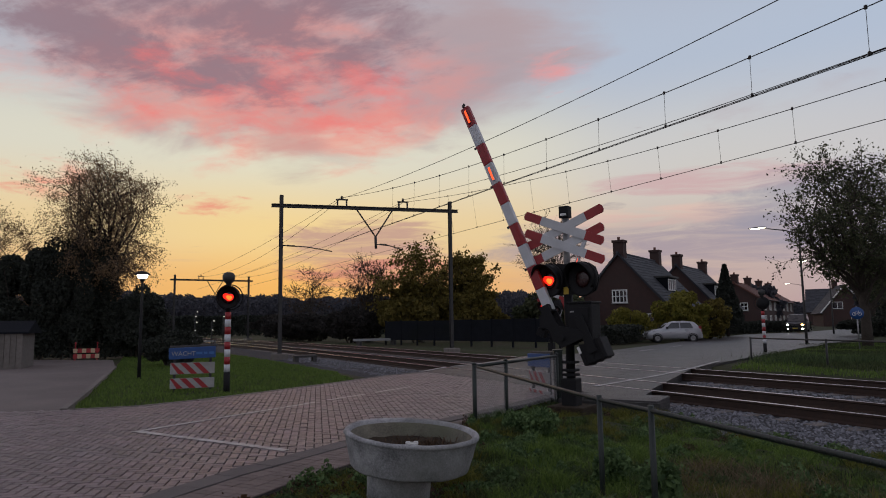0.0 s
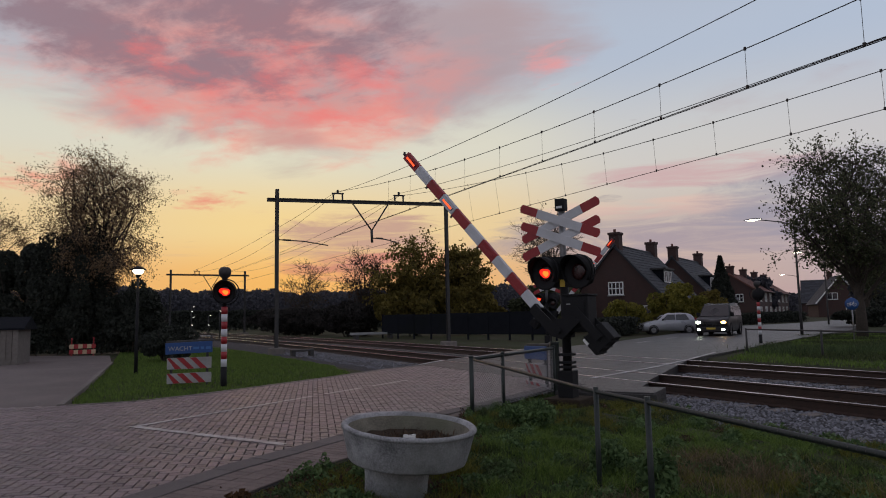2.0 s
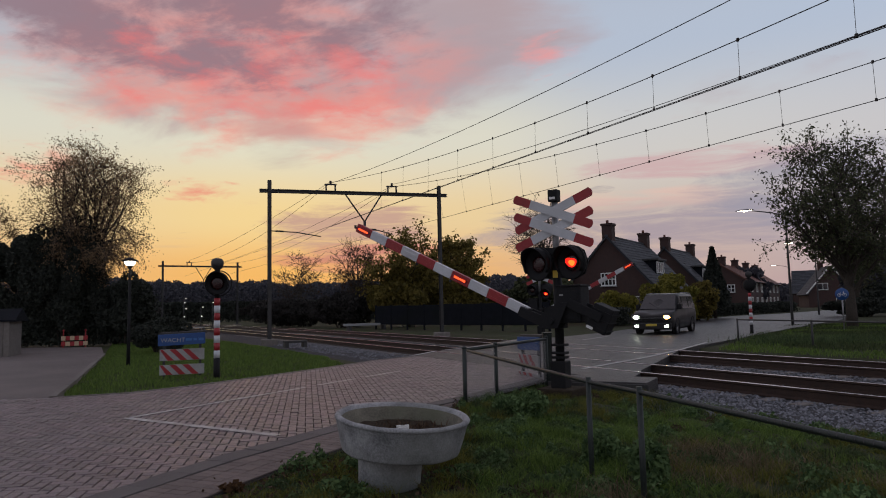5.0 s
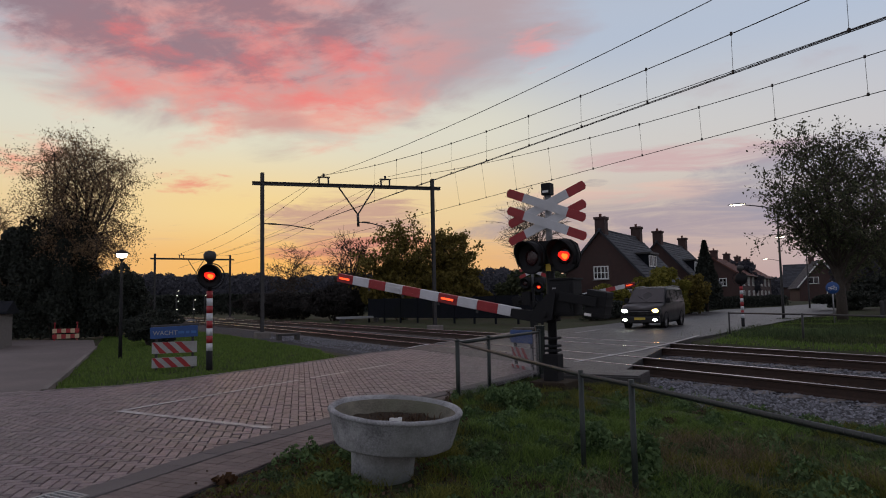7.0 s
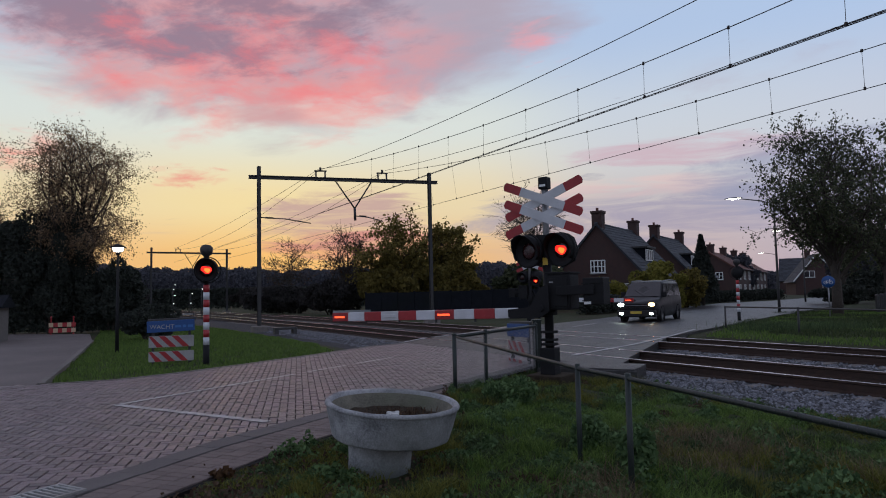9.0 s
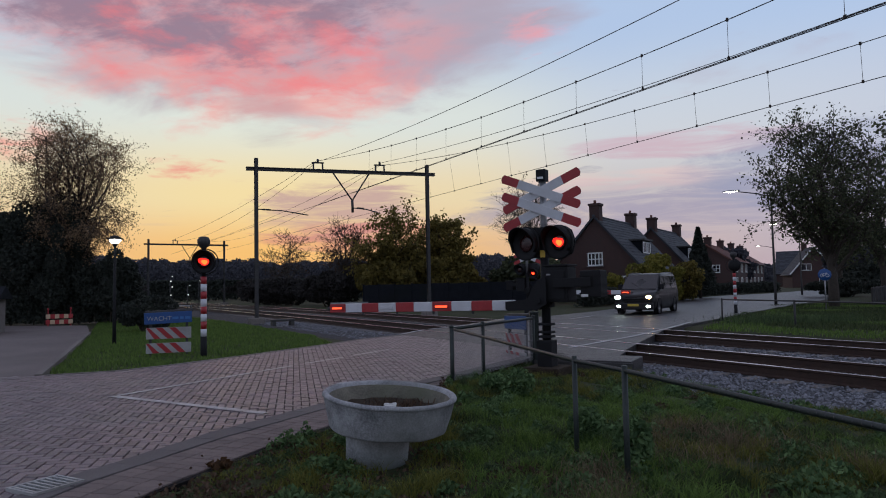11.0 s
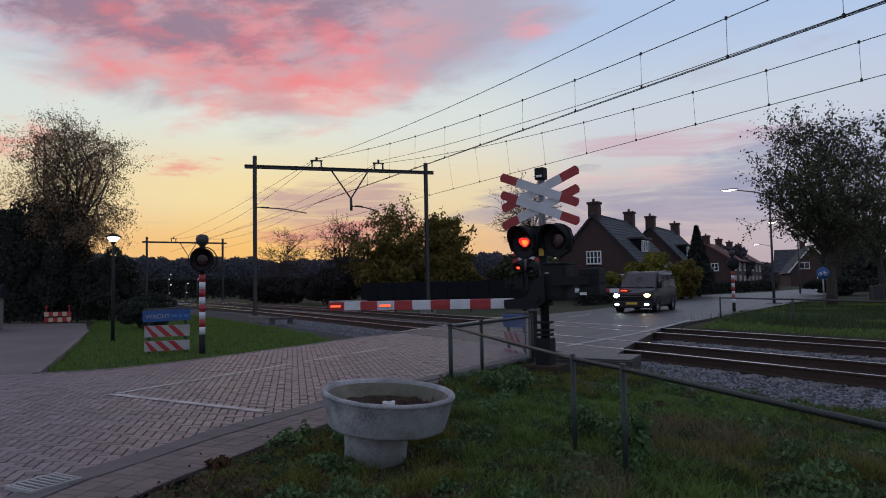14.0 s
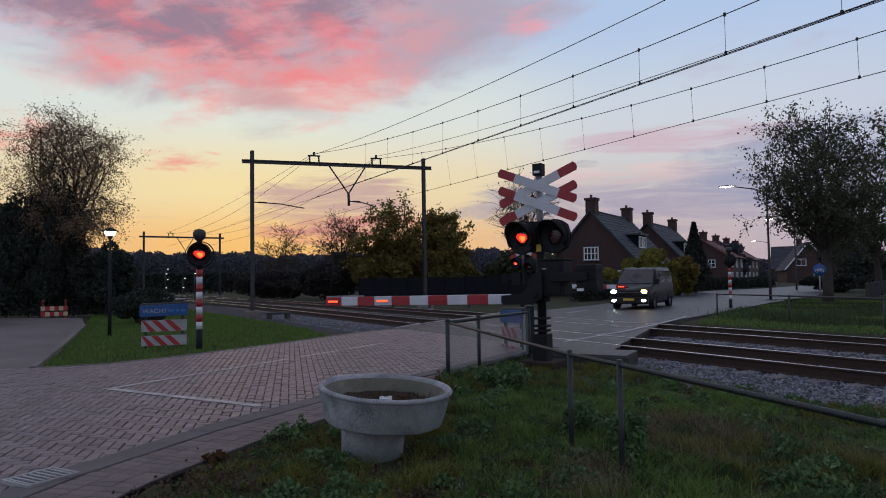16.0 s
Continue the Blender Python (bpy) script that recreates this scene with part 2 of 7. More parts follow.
M_ROOFRED = mat("red_roof_tile", (0.11, 0.04, 0.03), (0.2, 0.08, 0.055), 0.7, scale=4, fine=40, bump=0.3, each=0.2)
M_WHITEPAINT = mat("white_window_paint", (0.62, 0.62, 0.6), (0.8, 0.8, 0.78), 0.5, scale=8, fine=70, bump=0.05)
M_BARK = mat("bark", (0.025, 0.019, 0.014), (0.075, 0.06, 0.047), 0.9, scale=9, fine=60, bump=0.7)
M_GREENPAINT = mat("green_fence_paint", (0.010, 0.016, 0.014), (0.03, 0.04, 0.035), 0.5, 0.2, scale=8, fine=80, bump=0.15)
M_WIRE = mat("overhead_wire", (0.02, 0.018, 0.017), (0.04, 0.036, 0.034), 0.6, 0.5, bump=0)
M_PANEL = mat("dark_fence_panel", (0.007, 0.008, 0.011), (0.016, 0.018, 0.023), 0.9, scale=2, fine=30, bump=0.3, stain=(0.011, 0.013, 0.014), spec=0.08)
M_BOXGREY = mat("light_grey_cabinet", (0.22, 0.23, 0.23), (0.34, 0.35, 0.35), 0.6, scale=3, fine=50, bump=0.1)
M_TYRE = mat("tyre_rubber", (0.012, 0.012, 0.012), (0.03, 0.03, 0.03), 0.85, scale=9, fine=60, bump=0.2)
M_CARWHITE = mat("silver_white_paint", (0.34, 0.35, 0.38), (0.40, 0.41, 0.44), 0.3, 0.25, scale=2, fine=60, bump=0, coat=0.6)
M_VANGREY = mat("dark_grey_car_paint", (0.008, 0.008, 0.009), (0.013, 0.013, 0.014), 0.35, 0.0, scale=2, fine=60, bump=0, coat=0.12, spec=0.3)
M_GLASS = mat("dark_window_glass", (0.012, 0.014, 0.016), (0.022, 0.024, 0.028), 0.08, scale=2, fine=9, bump=0, spec=0.8)
M_LAMPRED = glowing("red_lamp_glow", (1.0, 0.018, 0.010), 1.3)
M_LAMPCORE = glowing("orange_lamp_core", (1.0, 0.17, 0.02), 2.0)
M_BOOMGLOW = glowing("boom_lamp_glow", (1.0, 0.075, 0.02), 2.0)
M_LENS = mat("dark_red_lens", (0.02, 0.004, 0.004), (0.035, 0.006, 0.006), 0.25, scale=20, fine=90, bump=0.1)
M_STREETGLOW = glowing("street_lamp_glow", (1.0, 0.92, 0.74), 9.0)
M_HEADLIGHT = glowing("headlight_glow", (1.0, 0.50, 0.13), 14.0)
M_MASTGLOW = glowing("mast_lamp_glow", (1.0, 0.94, 0.82), 1.6)
M_HEADWHITE = glowing("white_headlight_glow", (0.88, 1.0, 0.84), 10.0)

# ---- mesh helpers ----
def part(name, bm, material, parent=None, label="", smooth=False):
    me = bpy.data.meshes.new(name)
    bmesh.ops.recalc_face_normals(bm, faces=bm.faces)
    bm.to_mesh(me)
    bm.free()
    for m in (material if isinstance(material, (list, tuple)) else [material]):
        me.materials.append(m)
    if smooth:
        for p in me.polygons:
            p.use_smooth = True
    ob = new(name, me)
    if parent is not None:
        ob.parent = parent
    if label:
        ob["label"] = label
    return ob


def thing(name, m, label, category, group="", kind=""):
    ob = new(name)
    ob.matrix_basis = m
    return tagged(ob, label, category, group, kind)


def box(bm, x0, x1, y0, y1, z0, z1, bevel=0.0, m=None, mi=0):
    vs = [bm.verts.new(p) for p in ((x0, y0, z0), (x1, y0, z0), (x1, y1, z0), (x0, y1, z0), (x0, y0, z1), (x1, y0, z1), (x1, y1, z1), (x0, y1, z1))]
    fs = [bm.faces.new([vs[i] for i in f]) for f in ((3, 2, 1, 0), (4, 5, 6, 7), (0, 1, 5, 4), (1, 2, 6, 5), (2, 3, 7, 6), (3, 0, 4, 7))]
    for f in fs:
        f.material_index = mi
    if m is not None:
        bmesh.ops.transform(bm, matrix=m, verts=vs)
    if bevel:
        es = {e for f in fs for e in f.edges}
        r = bmesh.ops.bevel(bm, geom=list(es), offset=bevel, segments=2, affect="EDGES", profile=0.6)
        for f in r["faces"]:
            f.material_index = mi
    return bm


def tube(bm, pts, radius, sides=8, caps=True, mi=0):
    """A round bar through points; radius: one number, or one for each point."""
    pts = [Vector(p) for p in pts]
    rad = radius if isinstance(radius, (list, tuple)) else [radius] * len(pts)
    rings = []
    ref = None
    for i, p in enumerate(pts):
        d = (pts[min(i + 1, len(pts) - 1)] - pts[max(i - 1, 0)]).normalized()
        if ref is None:
            ref = d.orthogonal().normalized()
        ref = (ref - d * ref.dot(d)).normalized()
        o = d.cross(ref)
        rings.append([bm.verts.new(p + (ref * math.cos(a) + o * math.sin(a)) * rad[i]) for a in (2 * math.pi * k / sides for k in range(sides))])
    for a, b in zip(rings, rings[1:]):
        for k in range(sides):
            f = bm.faces.new((a[k], a[(k + 1) % sides], b[(k + 1) % sides], b[k]))
            f.smooth, f.material_index = sides > 5, mi
    if caps:
        bm.faces.new(rings[0][::-1]).material_index = mi
        bm.faces.new(rings[-1]).material_index = mi
    return bm


def lathe(bm, profile, sides=32, m=None, mi=0):
    """A turned body from (radius, height) pairs round the z axis."""
    rings = []
    vs = []
    for r, z in profile:
        if r < 1e-5:
            rings.append([bm.verts.new((0, 0, z))])
        else:
            rings.append([bm.verts.new((r * math.cos(a), r * math.sin(a), z)) for a in (2 * math.pi * k / sides for k in range(sides))])
        vs += rings[-1]
    for a, b in zip(rings, rings[1:]):
        for k in range(sides):
            q = [a[k % len(a)], a[(k + 1) % len(a)], b[(k + 1) % len(b)], b[k % len(b)]]
            q = list(dict.fromkeys(q))
            if len(q) > 2:
                f = bm.faces.new(q)
                f.smooth, f.material_index = True, mi
    if m is not None:
        bmesh.ops.transform(bm, matrix=m, verts=vs)
    return bm


def prism(bm, outline, z0, z1, m=None, mi=0):
    """A plate: an outline of (x, y) from z0 to z1."""
    lo = [bm.verts.new((x, y, z0)) for x, y in outline]
    hi = [bm.verts.new((x, y, z1)) for x, y in outline]
    fs = [bm.faces.new(lo[::-1]), bm.faces.new(hi)]
    for i in range(len(lo)):
        j = (i + 1) % len(lo)
        fs.append(bm.faces.new((lo[i], lo[j], hi[j], hi[i])))
    for f in fs:
        f.material_index = mi
    if m is not None:
        bmesh.ops.transform(bm, matrix=m, verts=lo + hi)
    return bm


def inside(x, y, poly):
    hit = False
    for (x0, y0), (x1, y1) in zip(poly, poly[1:] + poly[:1]):
        if (y0 > y) != (y1 > y) and x < (x1 - x0) * (y - y0) / (y1 - y0) + x0:
            hit = not hit
    return hit


def upright(p, q):
    """A pose at p whose x axis points level towards q."""
    return pose(p[0], p[1], p[2] if len(p) > 2 else 0.0, 0, 0, math.degrees(math.atan2(q[1] - p[1], q[0] - p[0])))

# ---- ground, road, track ----
GROUND_O = [-3000, -900, -300, -120, -60, -40, -30, -24, -20, -16, -12, -9, -6, -4, -2, 0, 2, 4, 6, 7.3, 8.1, 9, 11, 13, 15, 17, 17.9, 18.6, 20, 22, 25, 28, 32, 36, 42, 50, 60, 90, 150, 400, 1200, 3000]
GROUND_S = [-3000, -900, -300, -120, -60] + [-40 + 2 * k for k in range(61)] + [90, 100, 120, 140, 170, 200, 240, 300, 500, 1200, 3000]


def ground_z(s, o):
    """Level grass, with a shallow cutting under the track bed."""
    if 7.7 < o < 18.3:
        return -0.36
    return -0.09 + (0.012 * noise.noise((s * 0.4, o * 0.4, 0)) if abs(s) < 90 and abs(o) < 60 else 0.0)


bm = bmesh.new()
prev = None
for s in GROUND_S:
    row = []
    for o in GROUND_O:
        p = track(min(s, 300), o) + (U * (s - 300) if s > 300 else Vector((0, 0)))
        row.append(bm.verts.new((p.x, p.y, ground_z(s, o))))
    if prev:
        for k in range(len(row) - 1):
            bm.faces.new((prev[k], prev[k + 1], row[k + 1], row[k]))
    prev = row
ground = tagged(part("ground", bm, M_GRASSGROUND, smooth=True), "short dark green grass and soil", "ground", kind="structure")

# right-hand edge of the bricks, past the planter, and the far edge round the corner into the side road
NEAR_EDGE = [(-4.05, 1.0), (-3.52, 3.8), (-3.16, 5.44), (-2.62, 6.9), (-1.66, 8.84), (-0.03, 11.4), (1.2, 13.4), (2.0, 15.1)]
FAR_EDGE = [(-1.38, 21.0), (-2.45, 19.7), (-3.62, 17.3), (-4.74, 15.22), (-5.65, 13.68), (-6.4, 12.75), (-7.5, 12.3), (-16.0, 11.2), (-17.0, 1.0)]
BRICK_AREA = NEAR_EDGE + FAR_EDGE
CROSS_AREA = [(2.0, 15.1), (3.0, 16.4), (7.5, 22.1), (8.7, 23.8), (12.2, 28.5), (17.4, 35.6), (26.0, 46.5), (34.0, 58.0), (66.0, 100.0), (62.0, 106.0), (36.0, 74.5), (27.0, 67.0), (20.0, 56.5), (8.0, 36.0), (2.6, 28.6), (-1.3, 22.3), (-1.38, 21.0)]
SIDE_AREA = [(-7.6, 12.1), (-9.4, 16.2), (-13.8, 25.5), (-17.0, 31.2), (-24.0, 33.0), (-40.0, 30.0), (-40.0, 9.0), (-16.0, 11.2)]
STRIP_AREA = [(-2.75, 1.0), (-2.45, 3.8), (-2.31, 4.89), (-1.82, 6.17), (-1.32, 7.2), (0.0, 10.6), (0.35, 11.4), (-0.03, 11.4), (-1.66, 8.84), (-2.62, 6.9), (-3.16, 5.44), (-3.52, 3.8), (-4.05, 1.0)]
road = tagged(part("road", prism(bmesh.new(), BRICK_AREA, -0.3, -0.026), M_JOINT), "dark sand bed under a red-brown brick road", "road", kind="structure")
crossing = tagged(part("road_crossing", prism(bmesh.new(), CROSS_AREA, -0.3, 0.0), M_ASPHALT), "dark worn asphalt road over the railway crossing", "road", kind="structure")
side_road = tagged(part("side_road", prism(bmesh.new(), SIDE_AREA, -0.3, -0.004), M_SIDE), "grey worn side road beside the grass", "road", kind="structure")
footway = tagged(part("pavement", prism(bmesh.new(), STRIP_AREA, -0.3, -0.014), M_JOINT), "sand bed under a strip of grey pavers along the road", "pavement", kind="structure")

# ballast bed and rails
bm = bmesh.new()
def bed(o0, o1, top, s0, s1, step=6.0):
    prev = None
    s = s0
    while s <= s1 + 0.01:
        row = []
        for o, z in ((o0 - 1.1, -0.20), (o0, -0.165), (o0 + 1.4, top), (o1 - 0.6, top), (o1, -0.17), (o1 + 0.6, -0.20)):
            p = track(s, o)
            row.append(bm.verts.new((p.x, p.y, z)))
        if prev:
            for k in range(5):
                bm.faces.new((prev[k], prev[k + 1], row[k + 1], row[k]))
        prev = row
        s += step
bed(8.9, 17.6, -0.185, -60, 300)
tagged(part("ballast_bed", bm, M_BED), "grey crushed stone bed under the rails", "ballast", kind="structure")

RAIL_PROFILE = [(-0.075, -0.20), (0.075, -0.20), (0.075, -0.18), (0.018, -0.155), (0.014, -0.055), (0.036, -0.04), (0.036, -0.006), (0.028, 0.0), (-0.028, 0.0), (-0.036, -0.006), (-0.036, -0.04), (-0.014, -0.055), (-0.018, -0.155), (-0.075, -0.18)]
RAIL_Z = 0.03
def rail(o):
    bm = bmesh.new()
    prev = None
    for s in [-60 + 5 * k for k in range(73)]:
        p = track(s, o)
        row = [bm.verts.new((p.x + N.x * a, p.y + N.y * a, RAIL_Z + z)) for a, z in RAIL_PROFILE]
        if prev:
            for k in range(len(row)):
                j = (k + 1) % len(row)
                f = bm.faces.new((prev[k], prev[j], row[j], row[k]))
                f.material_index = 1 if k in (6, 7, 8) else 0
        prev = row
    tagged(part("rail", bm, [M_RUST, M_RAILTOP]), "rust-brown steel rail with a polished top, on ballast", "rail", "rails of two tracks")
for o in RAILS:
    rail(o)

# rubber-and-asphalt panels between and beside the rails where the road goes over
def crossing_start(o):
    return 10.7 + 0.70 * (o - 10.5)


def slab(o0, o1, k0, k1, z):
    c = [track(crossing_start(o0) + k0, o0), track(crossing_start(o0) + k1, o0), track(crossing_start(o1) + k1, o1), track(crossing_start(o1) + k0, o1)]
    return part("crossing_panel", prism(bmesh.new(), [tuple(p) for p in c], -0.34, z), M_ASPHALT, crossing)


for o0, o1 in ((10.62, 11.98), (12.12, 13.33), (13.35, 14.58), (14.72, 16.08)):
    for k in range(5):
        slab(o0, o1, 1.86 * k, 1.86 * k + 1.84, RAIL_Z - 0.014)
# approach ramps on both sides
for o0, z0, o1, z1 in ((9.35, 0.004, 10.49, RAIL_Z - 0.012), (16.22, RAIL_Z - 0.012, 19.2, 0.004)):
    bm = bmesh.new()
    c = [(track(crossing_start(o0) - 0.1, o0), z0), (track(crossing_start(o0) + 9.4, o0), z0), (track(crossing_start(o1) + 9.4, o1), z1), (track(crossing_start(o1) - 0.1, o1), z1)]
    lo = [bm.verts.new((p.x, p.y, -0.34)) for p, z in c]
    hi = [bm.verts.new((p.x, p.y, z)) for p, z in c]
    bm.faces.new(lo)
    bm.faces.new(hi)
    for k in range(4):
        j = (k + 1) % 4
        bm.faces.new((lo[k], lo[j], hi[j], hi[k]))
    part("approach_ramp", bm, M_ASPHALT, crossing)


def marking(a, b, width, z, name="road_marking"):
    a, b = Vector(a), Vector(b)
    d = (b - a).normalized()
    n = Vector((-d.y, d.x)) * width / 2
    ob = part(name, prism(bmesh.new(), [tuple(a + n), tuple(a - n), tuple(b - n), tuple(b + n)], z - 0.004, z), M_PAINT, crossing, "worn white road paint")
    return ob


def dashes(a, b, width, z, cuts):
    for f0, f1 in cuts:
        a, b = Vector(a), Vector(b)
        marking(a + (b - a) * f0, a + (b - a) * f1, width, z)


PANEL_Z = RAIL_Z - 0.002
marking((2.81, 15.49), (5.05, 18.35), 0.11, PANEL_Z + 0.003)       # right edge line over the rails
marking((5.05, 18.35), (6.9, 21.1), 0.11, PANEL_Z + 0.003)
marking((6.9, 21.1), (8.9, 24.4), 0.11, PANEL_Z + 0.003)
marking((-1.52, 20.9), (-0.84, 22.85), 0.11, PANEL_Z + 0.003)       # left edge line
marking((-0.67, 23.1), (1.61, 26.3), 0.11, PANEL_Z + 0.003)
marking((1.61, 26.3), (2.6, 27.75), 0.11, PANEL_Z + 0.003)
dashes((-4.86, 9.66), (-0.6, 17.7), 0.085, 0.010, ((0.0, 0.42), (0.46, 0.60), (0.64, 0.80)))
marking((-4.92, 9.69), (-2.24, 8.12), 0.11, 0.010)
dashes((2.0, 23.0), (14.5, 43.0), 0.10, PANEL_Z + 0.003, ((0.25, 0.37), (0.5, 0.6), (0.72, 0.82)))

# pale kerb stones along the side road and the far edge of the bricks
def kerb(pts, parent, w=0.12, h=0.03, step=0.98):
    for a, b in zip(pts, pts[1:]):
        a, b = Vector(a), Vector(b)
        L = (b - a).length
        n = max(1, round(L / step))
        for k in range(n):
            p0, p1 = a + (b - a) * (k / n), a + (b - a) * ((k + 1) / n)
            m = upright((p0.x, p0.y, 0), p1)
            part("kerb_stone", box(bmesh.new(), 0.008, (p1 - p0).length - 0.008, -w / 2, w / 2, -0.2, h, 0.012, m=m), M_SLEEPER, parent)


kerb([(-7.6, 12.3), (-9.4, 16.2), (-13.8, 25.5)], side_road)
kerb(FAR_EDGE[:-2], road, h=0.012)
# ---- level crossing: barriers, signals, boards ----
M_DULLWHITE = mat("dirty_white_plank", (0.24, 0.24, 0.235), (0.42, 0.42, 0.41), 0.6, scale=5, fine=50, bump=0.1, stain=(0.2, 0.19, 0.17))
MOVERS = []     # (object, rows) for motions()
BLINKS = []     # (object, pose when lit, pose when dark, kind)

BOOM_ANGLES = [(0.0, 67.2), (0.5, 63.0), (1.0, 58.2), (1.5, 53.2), (2.0, 48.3), (2.5, 43.6), (3.0, 40.0), (3.5, 36.6), (4.0, 32.8),
               (5.0, 25.2), (6.0, 17.4), (6.5, 13.8), (7.0, 10.5), (7.5, 7.0), (8.0, 3.7), (8.5, 0.8), (8.8, -0.6), (9.0, -1.0), (9.3, -0.9), (11.5, -0.8), (16.0, -0.8)]


def signal_lamp(parent, x, y, z, turn, r=0.15, hood=0.30, kind="left", scale=1.0):
    """A round hooded lamp facing local -y when turn is 0: dark backing, hood, lens, and the lit reflector that comes up to the lens."""
    m = pose(x, y, z, 0, 0, turn)
    R90 = m @ pose(0, 0, 0, 90, 0, 0)       # local z of the lathe becomes -y
    body = part("lamp_housing", lathe(bmesh.new(), [(0.0, -0.16), (hood * 0.6, -0.15), (hood, -0.05), (hood + 0.015, -0.01), (hood + 0.015, 0.02), (hood - 0.01, 0.02), (r + 0.02, 0.01), (r + 0.015, -0.02), (0.0, -0.02)], 28, R90), M_BLACK, parent)
    bm = bmesh.new()
    n = 18
    rows = []
    for k in range(n + 1):
        a = radians(-35 + 250 * k / n)
        deep = 0.10 + 0.17 * max(0.0, math.sin(a)) ** 0.7 if math.sin(a) > 0 else 0.10
        rows.append([(math.cos(a) * q, math.sin(a) * q, d) for q, d in ((hood, 0.0), (hood * 0.98, deep), (hood * 0.95, deep), (hood * 0.96, 0.0))])
    vr = [[bm.verts.new(p) for p in row] for row in rows]
    for a, b in zip(vr, vr[1:]):
        for k in range(4):
            bm.faces.new((a[k], a[(k + 1) % 4], b[(k + 1) % 4], b[k])).smooth = True
    bm.faces.new(vr[0])
    bm.faces.new(vr[-1])
    bmesh.ops.transform(bm, matrix=R90, verts=bm.verts)
    part("hood", bm, M_BLACK, body)
    part("lens", lathe(bmesh.new(), [(0.0, 0.008), (r * 0.7, 0.004), (r, -0.006), (r, -0.012), (0.0, -0.012)], 24, R90), M_LENS, body, "dark red glass lens")
    # the lit reflector image: a slanted bean with a bright core
    bm = bmesh.new()
    out = []
    for k in range(20):
        a = 2 * math.pi * k / 20
        q = r * (0.80 + 0.12 * math.cos(2 * a + 0.8) + 0.08 * math.sin(3 * a))
        out.append((q * math.cos(a) * 0.9, q * math.sin(a) * 0.78))
    prism(bm, out, -0.004, 0.002, mi=0)
    core = [(x0 * 0.55 + r * 0.12, y0 * 0.62 - r * 0.08) for x0, y0 in out]
    prism(bm, core, 0.002, 0.005, mi=1)
    lit = part("lit_reflector", bm, [M_LAMPRED, M_LAMPCORE], body, "glowing red lamp")
    on, off = R90 @ pose(0, 0, 0.012), R90 @ pose(0, 0, -0.06)
    lit.matrix_basis = on
    BLINKS.append((lit, on, off, kind))
    return body


def cross_board(parent, zc, lean):
    """One arm of the warning cross: white plank with red, blunt-pointed ends."""
    half, w, t = 0.815, 0.080, 0.03
    m = pose(0, -0.10 if lean > 0 else -0.135, zc, 90, 0, 0) @ pose(0, 0, 0, 0, 0, lean)
    bm = bmesh.new()
    prism(bm, [(-0.46, -w), (0.46, -w), (0.46, w), (-0.46, w)], -t / 2, t / 2, m)
    board = part("cross_board", bm, M_WHITE, parent, "white plank with red ends")
    for sx in (-1, 1):
        out = [(0.46 * sx, -w), ((half - 0.03) * sx, -w), (half * sx, -w * 0.35), (half * sx, w * 0.35), ((half - 0.03) * sx, w), (0.46 * sx, w)]
        part("red_end", prism(bmesh.new(), out[::sx], -t / 2, t / 2, m), M_RED, board)


